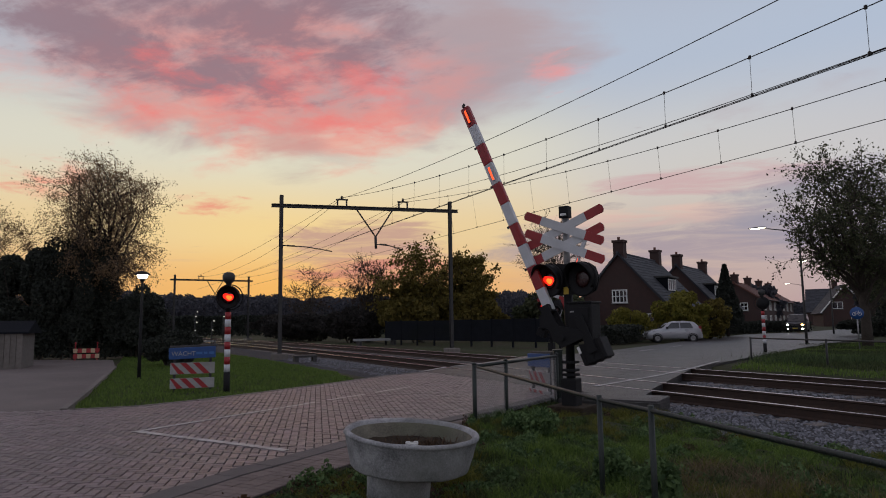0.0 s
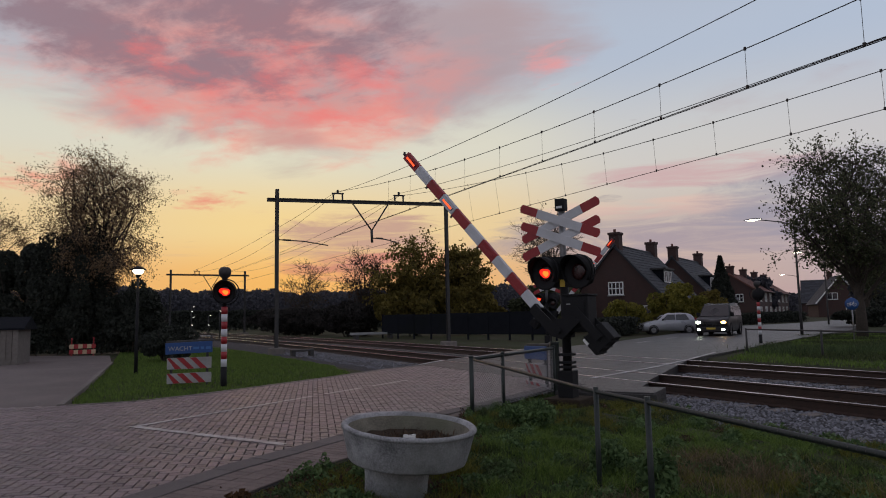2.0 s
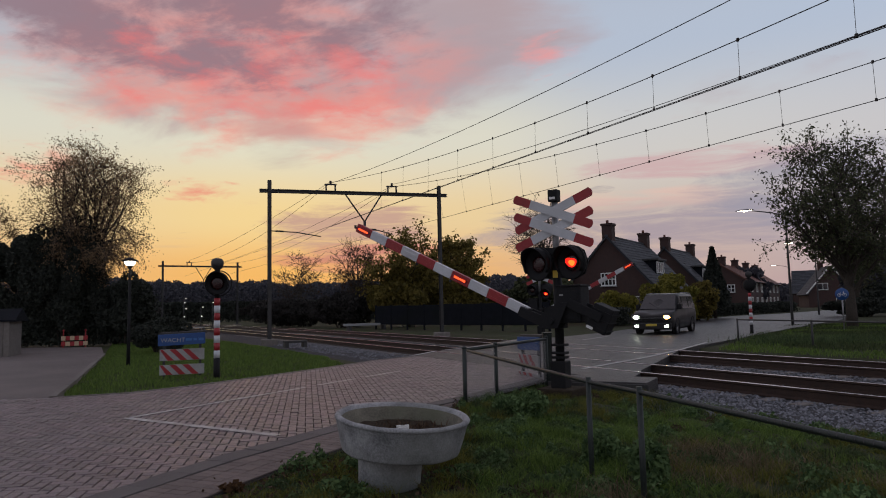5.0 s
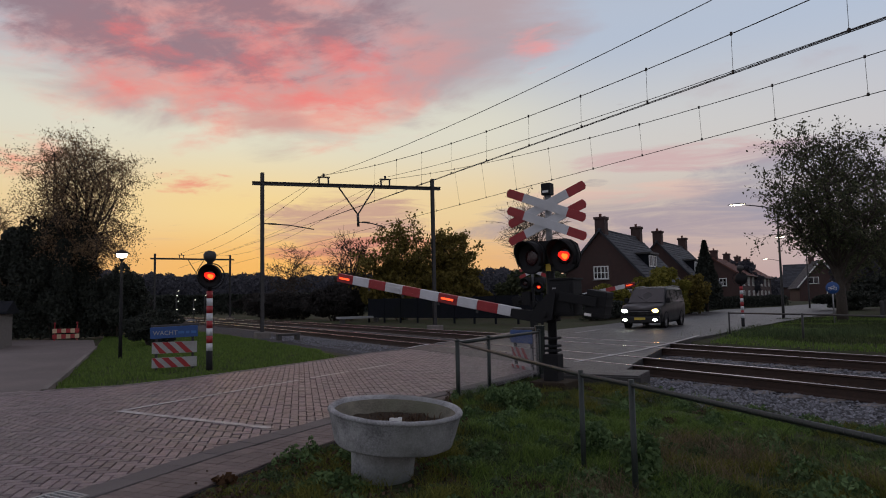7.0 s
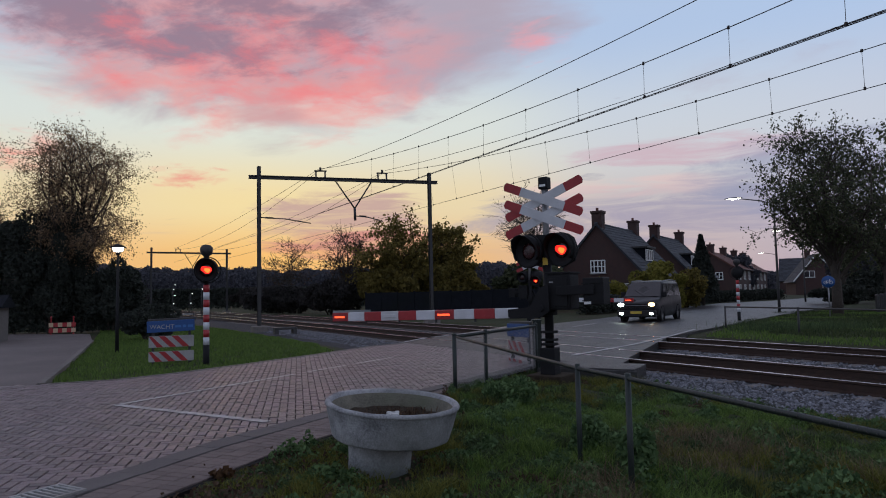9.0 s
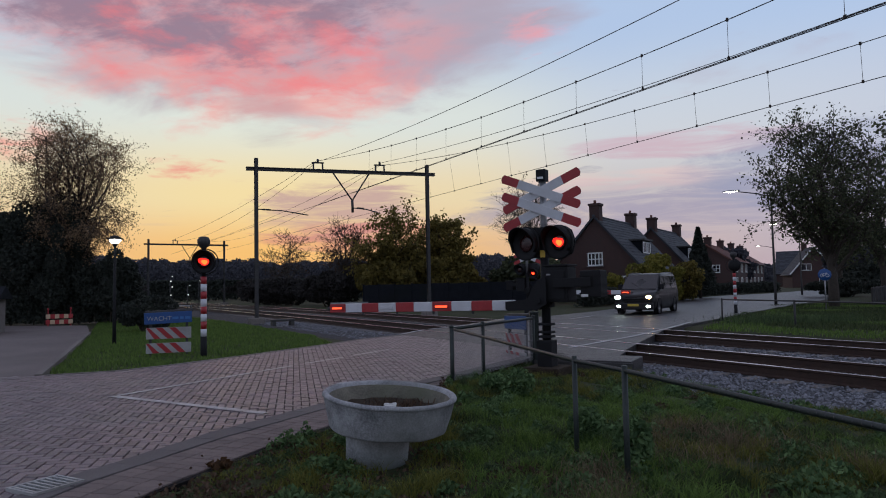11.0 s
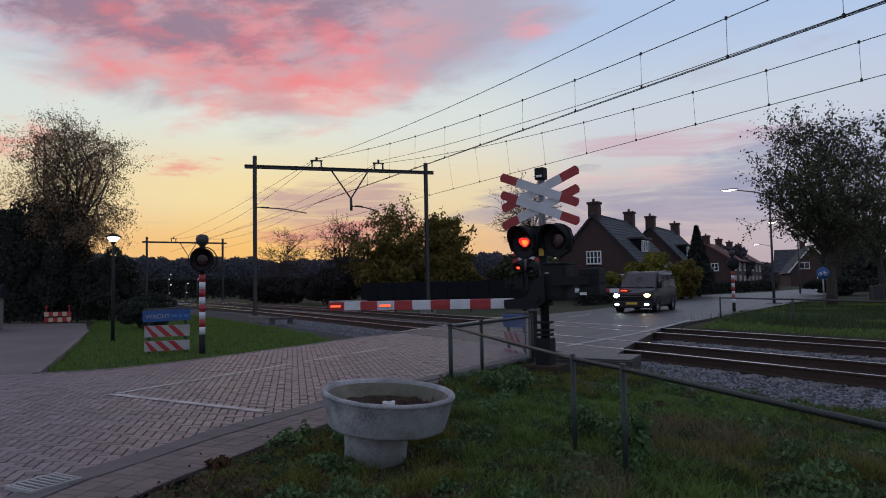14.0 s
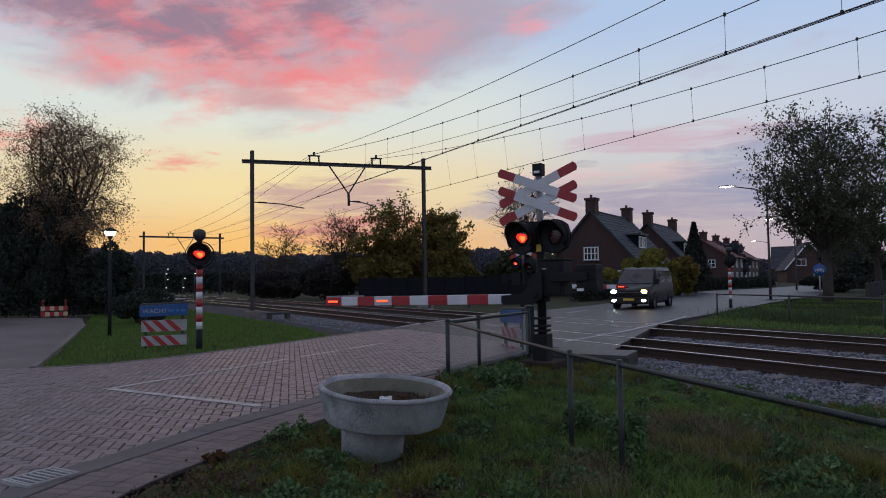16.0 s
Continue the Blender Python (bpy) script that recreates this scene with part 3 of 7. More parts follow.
def barrier(m, label, both_sides):
    b = thing("level_crossing_barrier", m, label, "barrier", "barriers of the crossing")
    part("foundation", box(bmesh.new(), -0.34, 0.34, -0.34, 0.34, -0.4, 0.03, 0.03), M_SOIL, b)
    bm = box(bmesh.new(), -0.14, 0.14, -0.14, 0.14, 0.02, 0.50, 0.02)
    part("base_box", bm, M_BLACK, b)
    bm = tube(bmesh.new(), [(0, 0, 0.48), (0, 0, 2.1)], 0.08, 16)
    for z in (0.54, 0.62, 0.76):
        box(bm, -0.125, 0.125, -0.11, 0.11, z, z + 0.045, 0.008)
    part("post", bm, M_BLACK, b)
    part("upper_post", tube(bmesh.new(), [(0, 0, 2.05), (0, 0, 3.42)], 0.062, 16), M_GALV, b, "light grey steel tube")
    bm = box(bmesh.new(), -0.09, 0.09, -0.10, 0.08, 3.38, 3.60, 0.015)
    bell = part("top_lamp_box", bm, M_BLACK, b)
    part("top_lamp_pane", box(bmesh.new(), -0.055, 0.055, -0.112, -0.098, 3.42, 3.46), M_WHITEPAINT, bell)
    # drive cabinet with lid, hinges and lock
    cab = part("drive_cabinet", box(bmesh.new(), 0.08, 0.52, -0.24, 0.2, 1.18, 1.82, 0.035), M_BLACK, b)
    part("cabinet_lid", box(bmesh.new(), 0.06, 0.54, -0.26, 0.22, 1.815, 1.85, 0.012), M_BLACK, cab)
    part("cabinet_door", box(bmesh.new(), 0.13, 0.47, -0.258, -0.238, 1.24, 1.74, 0.008), M_BLACK, cab)
    part("lock", box(bmesh.new(), 0.14, 0.21, -0.27, -0.255, 1.66, 1.685), M_GALV, cab)
    part("lower_drive_box", box(bmesh.new(), -0.12, 0.12, -0.13, 0.14, 1.08, 1.36, 0.03), M_BLACK, b)
    part("sticker", box(bmesh.new(), -0.045, 0.05, -0.093, -0.085, 1.99, 2.12), mat("yellow_sticker", (0.5, 0.33, 0.03), (0.62, 0.42, 0.05), 0.5), b, "small yellow sticker")
    for zc in (3.19, 2.86):
        for lean in (22.0, -22.0):
            cross_board(b, zc, lean)
    bar = part("lamp_bar", tube(bmesh.new(), [(-0.5, -0.03, 2.27), (0.5, -0.03, 2.27)], 0.035, 10), M_BLACK, b)
    bm = bmesh.new()
    prism(bm, [(-0.52, 2.02), (-0.42, 1.98), (0.44, 1.98), (0.56, 2.04), (0.63, 2.25), (0.56, 2.46), (0.44, 2.54), (-0.42, 2.54), (-0.52, 2.46), (-0.6, 2.25)], -0.02, 0.02, pose(0, -0.06, 0, 90, 0, 0))
    part("background_shield", bm, M_BLACK, b)
    signal_lamp(b, -0.31, -0.12, 2.25, -14, hood=0.295, kind="left")
    signal_lamp(b, 0.33, -0.12, 2.25, -14, hood=0.295, kind="right")
    if both_sides:
        signal_lamp(b, 0.36, 0.10, 2.25, 186, r=0.12, hood=0.24, kind="left")
        signal_lamp(b, -0.36, 0.10, 2.05, 186, r=0.12, hood=0.24, kind="right")
    # boom: bracket and counterweight carry the banded beam
    bm = bmesh.new()
    arm = [(0.16, 0.42), (0.0, 0.36), (-0.22, 0.02), (-0.62, -0.01), (-0.62, -0.18), (-0.02, -0.17), (0.16, -0.06)]
    for y in (-0.17, 0.10):
        prism(bm, arm, -0.014, 0.014, pose(0, y, 0, 90, 0, 0))
    box(bm, -0.66, -0.52, -0.17, 0.11, -0.16, -0.01, 0.012)
    tube(bm, [(0, -0.24, 0), (0, 0.2, 0)], 0.06, 14)
    boom = part("boom", bm, M_BLACK, b, "boom with red and white bands")
    pivot = pose(0, -0.16, 1.22)
    boom.matrix_basis = pivot @ pose(0, 0, 0, 0, BOOM_ANGLES[0][1], 0)
    # counterweight on its own shaft in the cabinet, geared to the boom
    wt = box(bmesh.new(), 0.41, 0.77, -0.17, 0.19, -0.30, 0.16, 0.02)
    for k in range(3):
        box(wt, 0.395, 0.785, -0.185, 0.205, -0.24 + 0.15 * k, -0.222 + 0.15 * k)
    weight = part("counterweight", wt, M_BLACK, b)
    for y in (-0.20, 0.21):
        part("weight_arm", box(bmesh.new(), -0.06, 0.62, y - 0.015, y + 0.015, -0.12, 0.04, 0.01), M_BLACK, weight)
    part("weight_label", box(bmesh.new(), 0.43, 0.55, -0.192, -0.182, -0.29, -0.245), M_WHITEPAINT, weight)
    shaft = pose(0.36, -0.12, 1.56)
    weight.matrix_basis = shaft @ pose(0, 0, 0, 0, BOOM_ANGLES[0][1], 0)
    MOVERS.append((weight, [(t, shaft @ pose(0, 0, 0, 0, a, 0)) for t, a in BOOM_ANGLES]))
    n, x1 = 10, -5.02
    x0 = -0.55
    step = (x1 - x0) / n
    for k in range(n):
        a, c = x0 + step * k, x0 + step * (k + 1)
        bm = box(bmesh.new(), c + 0.001, a - 0.001, -0.052, 0.052, -0.175, 0.012, 0.014)
        for dz in (-0.045, -0.115):
            box(bm, c, a, -0.055, 0.055, dz - 0.004, dz + 0.002)
        part("white_band" if k % 2 == 0 else "red_band", bm, M_WHITE if k % 2 == 0 else M_RED, boom)
        if k in (1, 3, 5, 7):
            part("hanger", box(bmesh.new(), c - 0.02, c + 0.02, -0.012, 0.012, -0.235, -0.17), M_DARKSTEEL, boom)
    part("boom_tip", tube(bmesh.new(), [(x1, 0, -0.10), (x1 - 0.07, 0, -0.105), (x1 - 0.09, 0, -0.06)], 0.03, 8), M_DARKSTEEL, boom)
    for band, kind, s in ((9, "steady", 1), (6, "left", 1), (3, "right", 1)):
        xc = x0 + step * (band + 0.5)
        for side in (-1, 1):
            y = 0.058 * side
            part("boom_lamp_frame", box(bmesh.new(), xc - 0.16, xc + 0.16, y - 0.012, y + 0.012, -0.115, -0.05, 0.008), M_RED if band % 2 else M_WHITE, boom)
            lit = part("boom_lamp", box(bmesh.new(), -0.14, 0.14, -0.004, 0.004, -0.02, 0.02), M_BOOMGLOW, boom, "glowing red strip lamp")
            on, off = pose(xc, y + 0.011 * side, -0.083), pose(xc, 0.0, -0.083)
            lit.matrix_basis = on
            if kind != "steady":
                BLINKS.append((lit, on, off, kind))
    MOVERS.append((boom, [(t, pivot @ pose(0, 0, 0, 0, a, 0)) for t, a in BOOM_ANGLES]))
    return b


ROAD_TURN = math.degrees(math.atan2(RP.y, RP.x))
near_barrier = barrier(pose(1.78, 12.06, 0, 0, 0, ROAD_TURN), "black crossing mast with double warning cross and closing striped boom", False)
far_barrier = barrier(pose(3.92, 32.5, 0, 0, 0, ROAD_TURN + 180), "black crossing mast beyond the tracks with closing striped boom", True)


def striped_signal(p, turn, label, lamp_on):
    b = thing("striped_signal_post", pose(p[0], p[1], 0, 0, 0, turn), label, "signal post", "striped posts of the crossing")
    foot = part("black_foot", tube(bmesh.new(), [(0, 0, -0.2), (0, 0, 0.40)], 0.075, 16), M_BLACK, b)
    step = 0.182
    for k in range(8):
        z = 0.40 + step * k
        part("white_band" if k % 2 == 0 else "red_band", tube(bmesh.new(), [(0, 0, z), (0, 0, z + step - 0.001)], 0.072, 16), M_WHITE if k % 2 == 0 else M_RED, b)
    part("neck", tube(bmesh.new(), [(0, 0, 1.85), (0, 0, 2.55)], 0.05, 12), M_BLACK, b)
    head = signal_lamp(b, 0, -0.10, 2.22, -8, r=0.16, hood=0.27, kind="pole" if lamp_on else "dark")
    bm = bmesh.new()
    ring = [(0.31 * math.cos(a), 0.02, 2.22 + 0.31 * math.sin(a)) for a in (2 * math.pi * k / 28 for k in range(29))]
    tube(bm, [(x + 0.03, y, z) for x, y, z in ring], 0.014, 6)
    part("guard_ring", bm, M_BLACK, b)
    bm = lathe(bmesh.new(), [(0, 2.50), (0.06, 2.50), (0.07, 2.56), (0.12, 2.60), (0.15, 2.68), (0.15, 2.76), (0.11, 2.82), (0.04, 2.84), (0.0, 2.84)], 20)
    part("bell", bm, M_DARKSTEEL, b, "weathered grey warning bell")
    return b


striped_signal((-5.96, 16.17), 20, "red and white striped post with red crossing lamp and bell", True)
striped_signal((13.36, 30.92), ROAD_TURN + 180, "red and white striped signal post seen from behind", False)


def wait_board(p, turn, label, write):
    """A blue notice over two red and white striped planks on steel posts."""
    b = thing("wait_board", pose(p[0], p[1], p[2] if len(p) > 2 else 0, 0, 0, turn), label, "notice board", "boards beside the road")
    for x in (-0.42, 0.42):
        part("post", box(bmesh.new(), x - 0.03, x + 0.03, 0.02, 0.08, -0.2, 1.0, 0.006), M_DARKSTEEL, b)
    face = part("blue_panel", box(bmesh.new(), -0.54, 0.56, -0.02, 0.02, 0.72, 1.0, 0.008, m=pose(0, 0, 0, 0, -1.5, 0)), M_BLUE, b, "blue notice panel with white word")
    part("panel_cap", box(bmesh.new(), -0.52, 0.60, 0.03, 0.10, 0.98, 1.05, 0.02, m=pose(0, 0, 0, 0, -1.5, 0)), M_DARKSTEEL, b)
    if write:
        fc = bpy.data.curves.new("word", "FONT")
        fc.body, fc.size, fc.align_x, fc.align_y, fc.extrude = "WACHT", 0.15, "LEFT", "CENTER", 0.002
        fc.materials.append(M_DULLWHITE)
        tx = new("word", fc)
        tx.parent = face
        tx.matrix_basis = pose(-0.50, -0.026, 0.84, 90, 0, 0)
        for x0, x1 in ((0.08, 0.22), (0.26, 0.34), (0.38, 0.50)):
            part("faded_word", box(bmesh.new(), x0, x1, -0.0235, -0.0205, 0.82, 0.88), mat("faded_lettering", (0.03, 0.13, 0.36), (0.05, 0.16, 0.40), 0.5), face)
    for z0, z1 in ((0.34, 0.62), (-0.01, 0.24)):
        plank = part("striped_plank", box(bmesh.new(), -0.52, 0.52, -0.015, 0.015, z0, z1, 0.006), M_DULLWHITE, b)
        h = z1 - z0
        for k in range(4):
            x = -0.60 + 0.30 * k
            out = [(max(-0.518, x + h * 0.95), z0 + 0.004), (min(0.518, x + h * 0.95 + 0.15), z0 + 0.004), (min(0.518, x + 0.15), z1 - 0.004), (max(-0.518, x), z1 - 0.004)]
            if out[1][0] - out[0][0] < 0.02:
                continue
            part("red_stripe", prism(bmesh.new(), out, 0.015, 0.0185, pose(0, 0, 0, 90, 0, 0)), M_RED, plank)
    return b


wait_board((-6.95, 16.5), 22, "blue wait notice above red and white striped planks", True)
wait_board((1.45, 14.4, -0.17), -72, "blue notice and striped planks seen edge-on behind the fence", False)
# ---- overhead line ----
def gantry(pl, pr, hl, hr, label):
    """Two steel posts and a beam over both tracks, with a V hanger, registration arms and insulator stools."""
    b = thing("overhead_gantry", pose(pl[0], pl[1], 0), label, "gantry", "gantries over the tracks")
    vx, vy = pr[0] - pl[0], pr[1] - pl[1]
    span = math.hypot(vx, vy)
    m = pose(0, 0, 0, 0, 0, math.degrees(math.atan2(vy, vx)))
    for x, h in ((0, hl), (span, hr)):
        bm = bmesh.new()
        for sy in (-1, 1):
            box(bm, x - 0.085, x + 0.085, sy * 0.085 - 0.01, sy * 0.085 + 0.01, -0.1, h + 0.55, m=m)
        box(bm, x - 0.012, x + 0.012, -0.10, 0.10, -0.1, h + 0.55, m=m)
        part("post", bm, M_DARKSTEEL, b)
        part("foundation", box(bmesh.new(), x - 0.36, x + 0.36, -0.36, 0.36, -0.4, 0.12, 0.04, m=m), M_SLEEPER, b)
    tilt = m @ pose(0, 0, hl, 0, -math.degrees(math.atan2(hr - hl, span)), 0)
    bm = bmesh.new()
    for y, z in ((-0.07, 0.07), (0.07, 0.07), (-0.07, -0.07), (0.07, -0.07)):
        box(bm, -0.5, span + 0.5, y - 0.025, y + 0.025, z - 0.02, z + 0.02, m=tilt)
    box(bm, -0.5, span + 0.5, -0.012, 0.012, -0.07, 0.07, m=tilt)
    part("beam", bm, M_DARKSTEEL, b)
    for f in (0.335, 0.70):
        bm = bmesh.new()
        x = span * f
        for dx in (-0.25, 0.25):
            box(bm, x + dx - 0.03, x + dx + 0.03, -0.05, 0.05, 0.1, 0.42, m=tilt)
        box(bm, x - 0.32, x + 0.32, -0.06, 0.06, 0.40, 0.46, m=tilt)
        tube(bm, [tilt @ Vector((x, 0, 0.46)), tilt @ Vector((x, 0, 0.62))], 0.06, 8)
        part("insulator_stool", bm, M_DARKSTEEL, b)
    bm = bmesh.new()
    for dx in (-0.105, 0.105):
        tube(bm, [tilt @ Vector((span * (0.525 + dx), 0, -0.1)), tilt @ Vector((span * 0.525, 0, -1.55))], 0.045, 6)
    tube(bm, [tilt @ Vector((span * 0.525, 0, -1.5)), tilt @ Vector((span * 0.525, 0, -2.2))], 0.07, 8)
    part("v_hanger", bm, M_DARKSTEEL, b)
    for x0, x1, z in ((0.0, 0.27, -2.05), (0.525, 0.69, -1.95)):
        bm = tube(bmesh.new(), [tilt @ Vector((span * x0, 0, z)), tilt @ Vector((span * (x0 + x1) / 2, 0, z - 0.08)), tilt @ Vector((span * x1, 0, z - 0.3))], 0.028, 6)
        tube(bm, [tilt @ Vector((span * x0 + 0.25, 0, z - 0.01)), tilt @ Vector((span * x0 + 0.65, 0, z - 0.03))], 0.045, 8)
        part("registration_arm", bm, M_DARKSTEEL, b)
    return b


G1L, G1R = (-9.55, 33.1), (-1.05, 37.6)
gantry(G1L, G1R, 7.62, 7.92, "dark steel gantry carrying the overhead wires")
G2L, G2R = (-32.6, 72.0), (-26.5, 78.5)
gantry(G2L, G2R, 6.75, 6.9, "distant steel gantry over the bending tracks")

def wire(pts, r, name, label):
    bm = bmesh.new()
    tube(bm, pts, r, 5)
    return tagged(part(name, bm, M_WIRE), label, "wire", "overhead wires")


def hang(z_ends, z_mid, s0, s1, o0, o1, n=24, late=1):
    """A wire that sags between two supports."""
    out = []
    for k in range(n + 1):
        f = k / n
        p = U * (s0 + (s1 - s0) * f) + N * (o0 + (o1 - o0) * f ** late)
        chord = z_ends[0] + (z_ends[1] - z_ends[0]) * f
        sag = ((z_ends[0] + z_ends[1]) / 2 - z_mid) * 4 * f * (1 - f)
        out.append((p.x, p.y, chord - sag))
    return out


S1, S2 = 33.25, 79.0
for o, o2, so in ((11.3, 10.0, 11.4), (15.4, 13.9, 14.95)):
    zc = 5.88
    wire(hang((zc, zc), zc - 0.01, -40, S1, o, o, 12), 0.010, "contact_wire", "dark overhead contact wire along the track")
    wire(hang((zc, 5.7), zc - 0.1, S1, S2, o, o2, 12), 0.010, "contact_wire", "dark overhead contact wire along the track")
    if o < 12:
        wire([(x + N.x * 0.06, y + N.y * 0.06, z) for x, y, z in hang((zc, zc), zc - 0.01, -40, S1, o, o, 12)], 0.010, "contact_wire", "dark overhead contact wire along the track")
    far_end = -13.0 if o < 12 else -17.0
    messenger = hang((8.2, 8.25), 6.65 if o < 12 else 6.74, far_end, S1, o, so, 40, 4)
    wire(messenger, 0.011, "messenger_wire", "sagging carrier wire above the contact wire")
    wire(hang((8.25, 7.2), 6.5, S1, S2, so, o2, 30), 0.011, "messenger_wire", "sagging carrier wire above the contact wire")
    if o < 12:
        feeder = hang((8.2, 8.2), 7.51, -7.0, S1, o, so, 30)
    else:
        feeder = hang((8.4, 8.38), 7.47, -16.5, S1, o, so, 30, 4)
    wire(feeder, 0.011, "feeder_wire", "dark feeder wire strung between gantries")
    wire(hang((8.30, 7.25), 7.4, S1, S2, so, o2, 20), 0.011, "feeder_wire", "dark feeder wire strung between gantries")
    first = 6.1 if o < 12 else 8.0
    for k in range(-2, 10):
        s = first + k * 2.25
        f = (s - far_end) / (S1 - far_end)
        if not 0.05 < f < 0.97:
            continue
        q = messenger[min(39, int(f * 40))], messenger[min(40, int(f * 40) + 1)]
        t = f * 40 - int(f * 40)
        zm = q[0][2] * (1 - t) + q[1][2] * t
        pm = U * s + N * (o + (so - o) * f ** 4)
        pc = U * s + N * o
        bm = tube(bmesh.new(), [(pm.x, pm.y, zm + 0.02), (pc.x, pc.y, zc)], 0.005, 4)
        for p, z in ((pm, zm), (pc, zc)):
            box(bm, p.x - 0.02, p.x + 0.02, p.y - 0.02, p.y + 0.02, z - 0.03, z + 0.04)
        tagged(part("dropper", bm, M_WIRE), "thin dropper wire between carrier and contact wire", "wire", "droppers")

# ---- houses ----
def window_part(parent, m, w, h, cols=2, rows=2, sill=True):
    """A white casement window set into a wall; local x along the wall, -y outwards."""
    bm = bmesh.new()
    f = 0.09
    loops = []
    for y in (-0.06, 0.06):
        for g in (0.0, f):
            loops.append([bm.verts.new(m @ Vector(q)) for q in ((-w / 2 + g, y, g), (w / 2 - g, y, g), (w / 2 - g, y, h - g), (-w / 2 + g, y, h - g))])
    for a, b in ((0, 1), (1, 3), (3, 2), (2, 0)):
        for k in range(4):
            j = (k + 1) % 4
            bm.faces.new((loops[a][k], loops[a][j], loops[b][j], loops[b][k]))
    win = part("window", bm, M_WHITEPAINT, parent, "white-painted casement window")
    for k in range(1, cols):
        x = -w / 2 + w * k / cols
        part("glazing_bar", box(bmesh.new(), x - 0.04, x + 0.04, -0.05, 0.05, f, h - f, m=m), M_WHITEPAINT, win)
    for k in range(1, rows):
        z = h * k / rows
        part("glazing_bar", box(bmesh.new(), -w / 2 + f, w / 2 - f, -0.045, 0.045, z - 0.03, z + 0.03, m=m), M_WHITEPAINT, win)
    for k in range(cols):
        x0 = -w / 2 + w * k / cols + 0.04
        x1 = -w / 2 + w * (k + 1) / cols - 0.04
        part("pane", box(bmesh.new(), x0, x1, -0.012, 0.012, f, h - f, m=m), M_GLASS, win)
    if sill:
        part("sill", box(bmesh.new(), -w / 2 - 0.06, w / 2 + 0.06, -0.14, 0.03, -0.08, 0.0, m=m), M_CONCRETE, win)
    return win


def chimney(parent, x, y, z0, z1, w=0.9):
    bm = box(bmesh.new(), x - w / 2, x + w / 2, y - w / 2, y + w / 2, z0, z1 - 0.22)
    box(bm, x - w / 2 - 0.09, x + w / 2 + 0.09, y - w / 2 - 0.09, y + w / 2 + 0.09, z1 - 0.22, z1, 0.03)
    c = part("chimney", bm, M_WALLBRICK, parent)
    part("pot", tube(bmesh.new(), [(x - 0.18, y, z1), (x - 0.18, y, z1 + 0.28)], 0.12, 10), M_ROOFRED, c)


def roof_slope(parent, L, w, eave, ridge, over, material, side):
    """One roof plane with its courses of tiles, each course lapping the next."""
    bm = bmesh.new()
    n = 16
    ew = w + over
    ez = eave - over * (ridge - eave) / w
    sl = math.hypot(ew, ridge - ez)
    ny, nz = (ridge - ez) / sl, ew / sl
    for k in range(n):
        f0, f1 = k / n, (k + 1) / n + 0.01
        a = (ew * (1 - f0), ez + (ridge - ez) * f0)
        b = (ew * (1 - f1), ez + (ridge - ez) * f1)
        cols = int(L / 0.9)
        for c in range(cols):
            x0, x1 = -0.25 + (L + 0.5) * c / cols, -0.25 + (L + 0.5) * (c + 1) / cols
            lift0, lift1 = 0.06, 0.02
            jog = random.uniform(-0.006, 0.006)
            v = [bm.verts.new((x, side * (q[0] + ny * l), q[1] + nz * l)) for x, q, l in
                 ((x0, a, lift0 + jog), (x1 - 0.012, a, lift0 + jog), (x1 - 0.012, b, lift1 + jog), (x0, b, lift1 + jog), (x0, a, 0.0), (x1 - 0.012, a, 0.0))]
            bm.faces.new((v[0], v[1], v[2], v[3]))
            bm.faces.new((v[4], v[5], v[1], v[0]))
    vs = [bm.verts.new((x, side * y, z)) for x, y, z in ((-0.25, ew, ez), (L + 0.25, ew, ez), (L + 0.25, 0, ridge), (-0.25, 0, ridge), (-0.25, ew - 0.1, ez - 0.14), (L + 0.25, ew - 0.1, ez - 0.14), (L + 0.25, 0, ridge - 0.16), (-0.25, 0, ridge - 0.16))]
    for f in ((0, 1, 2, 3), (4, 5, 6, 7), (0, 1, 5, 4), (1, 2, 6, 5), (3, 0, 4, 7)):
        bm.faces.new([vs[i] for i in f])
    r = part("roof", bm, material, parent, "tiled roof slope")
    part("gutter", tube(bmesh.new(), [(-0.25, side * (ew + 0.05), ez - 0.02), (L + 0.25, side * (ew + 0.05), ez - 0.02)], 0.07, 8), M_DARKSTEEL, r)
    return r


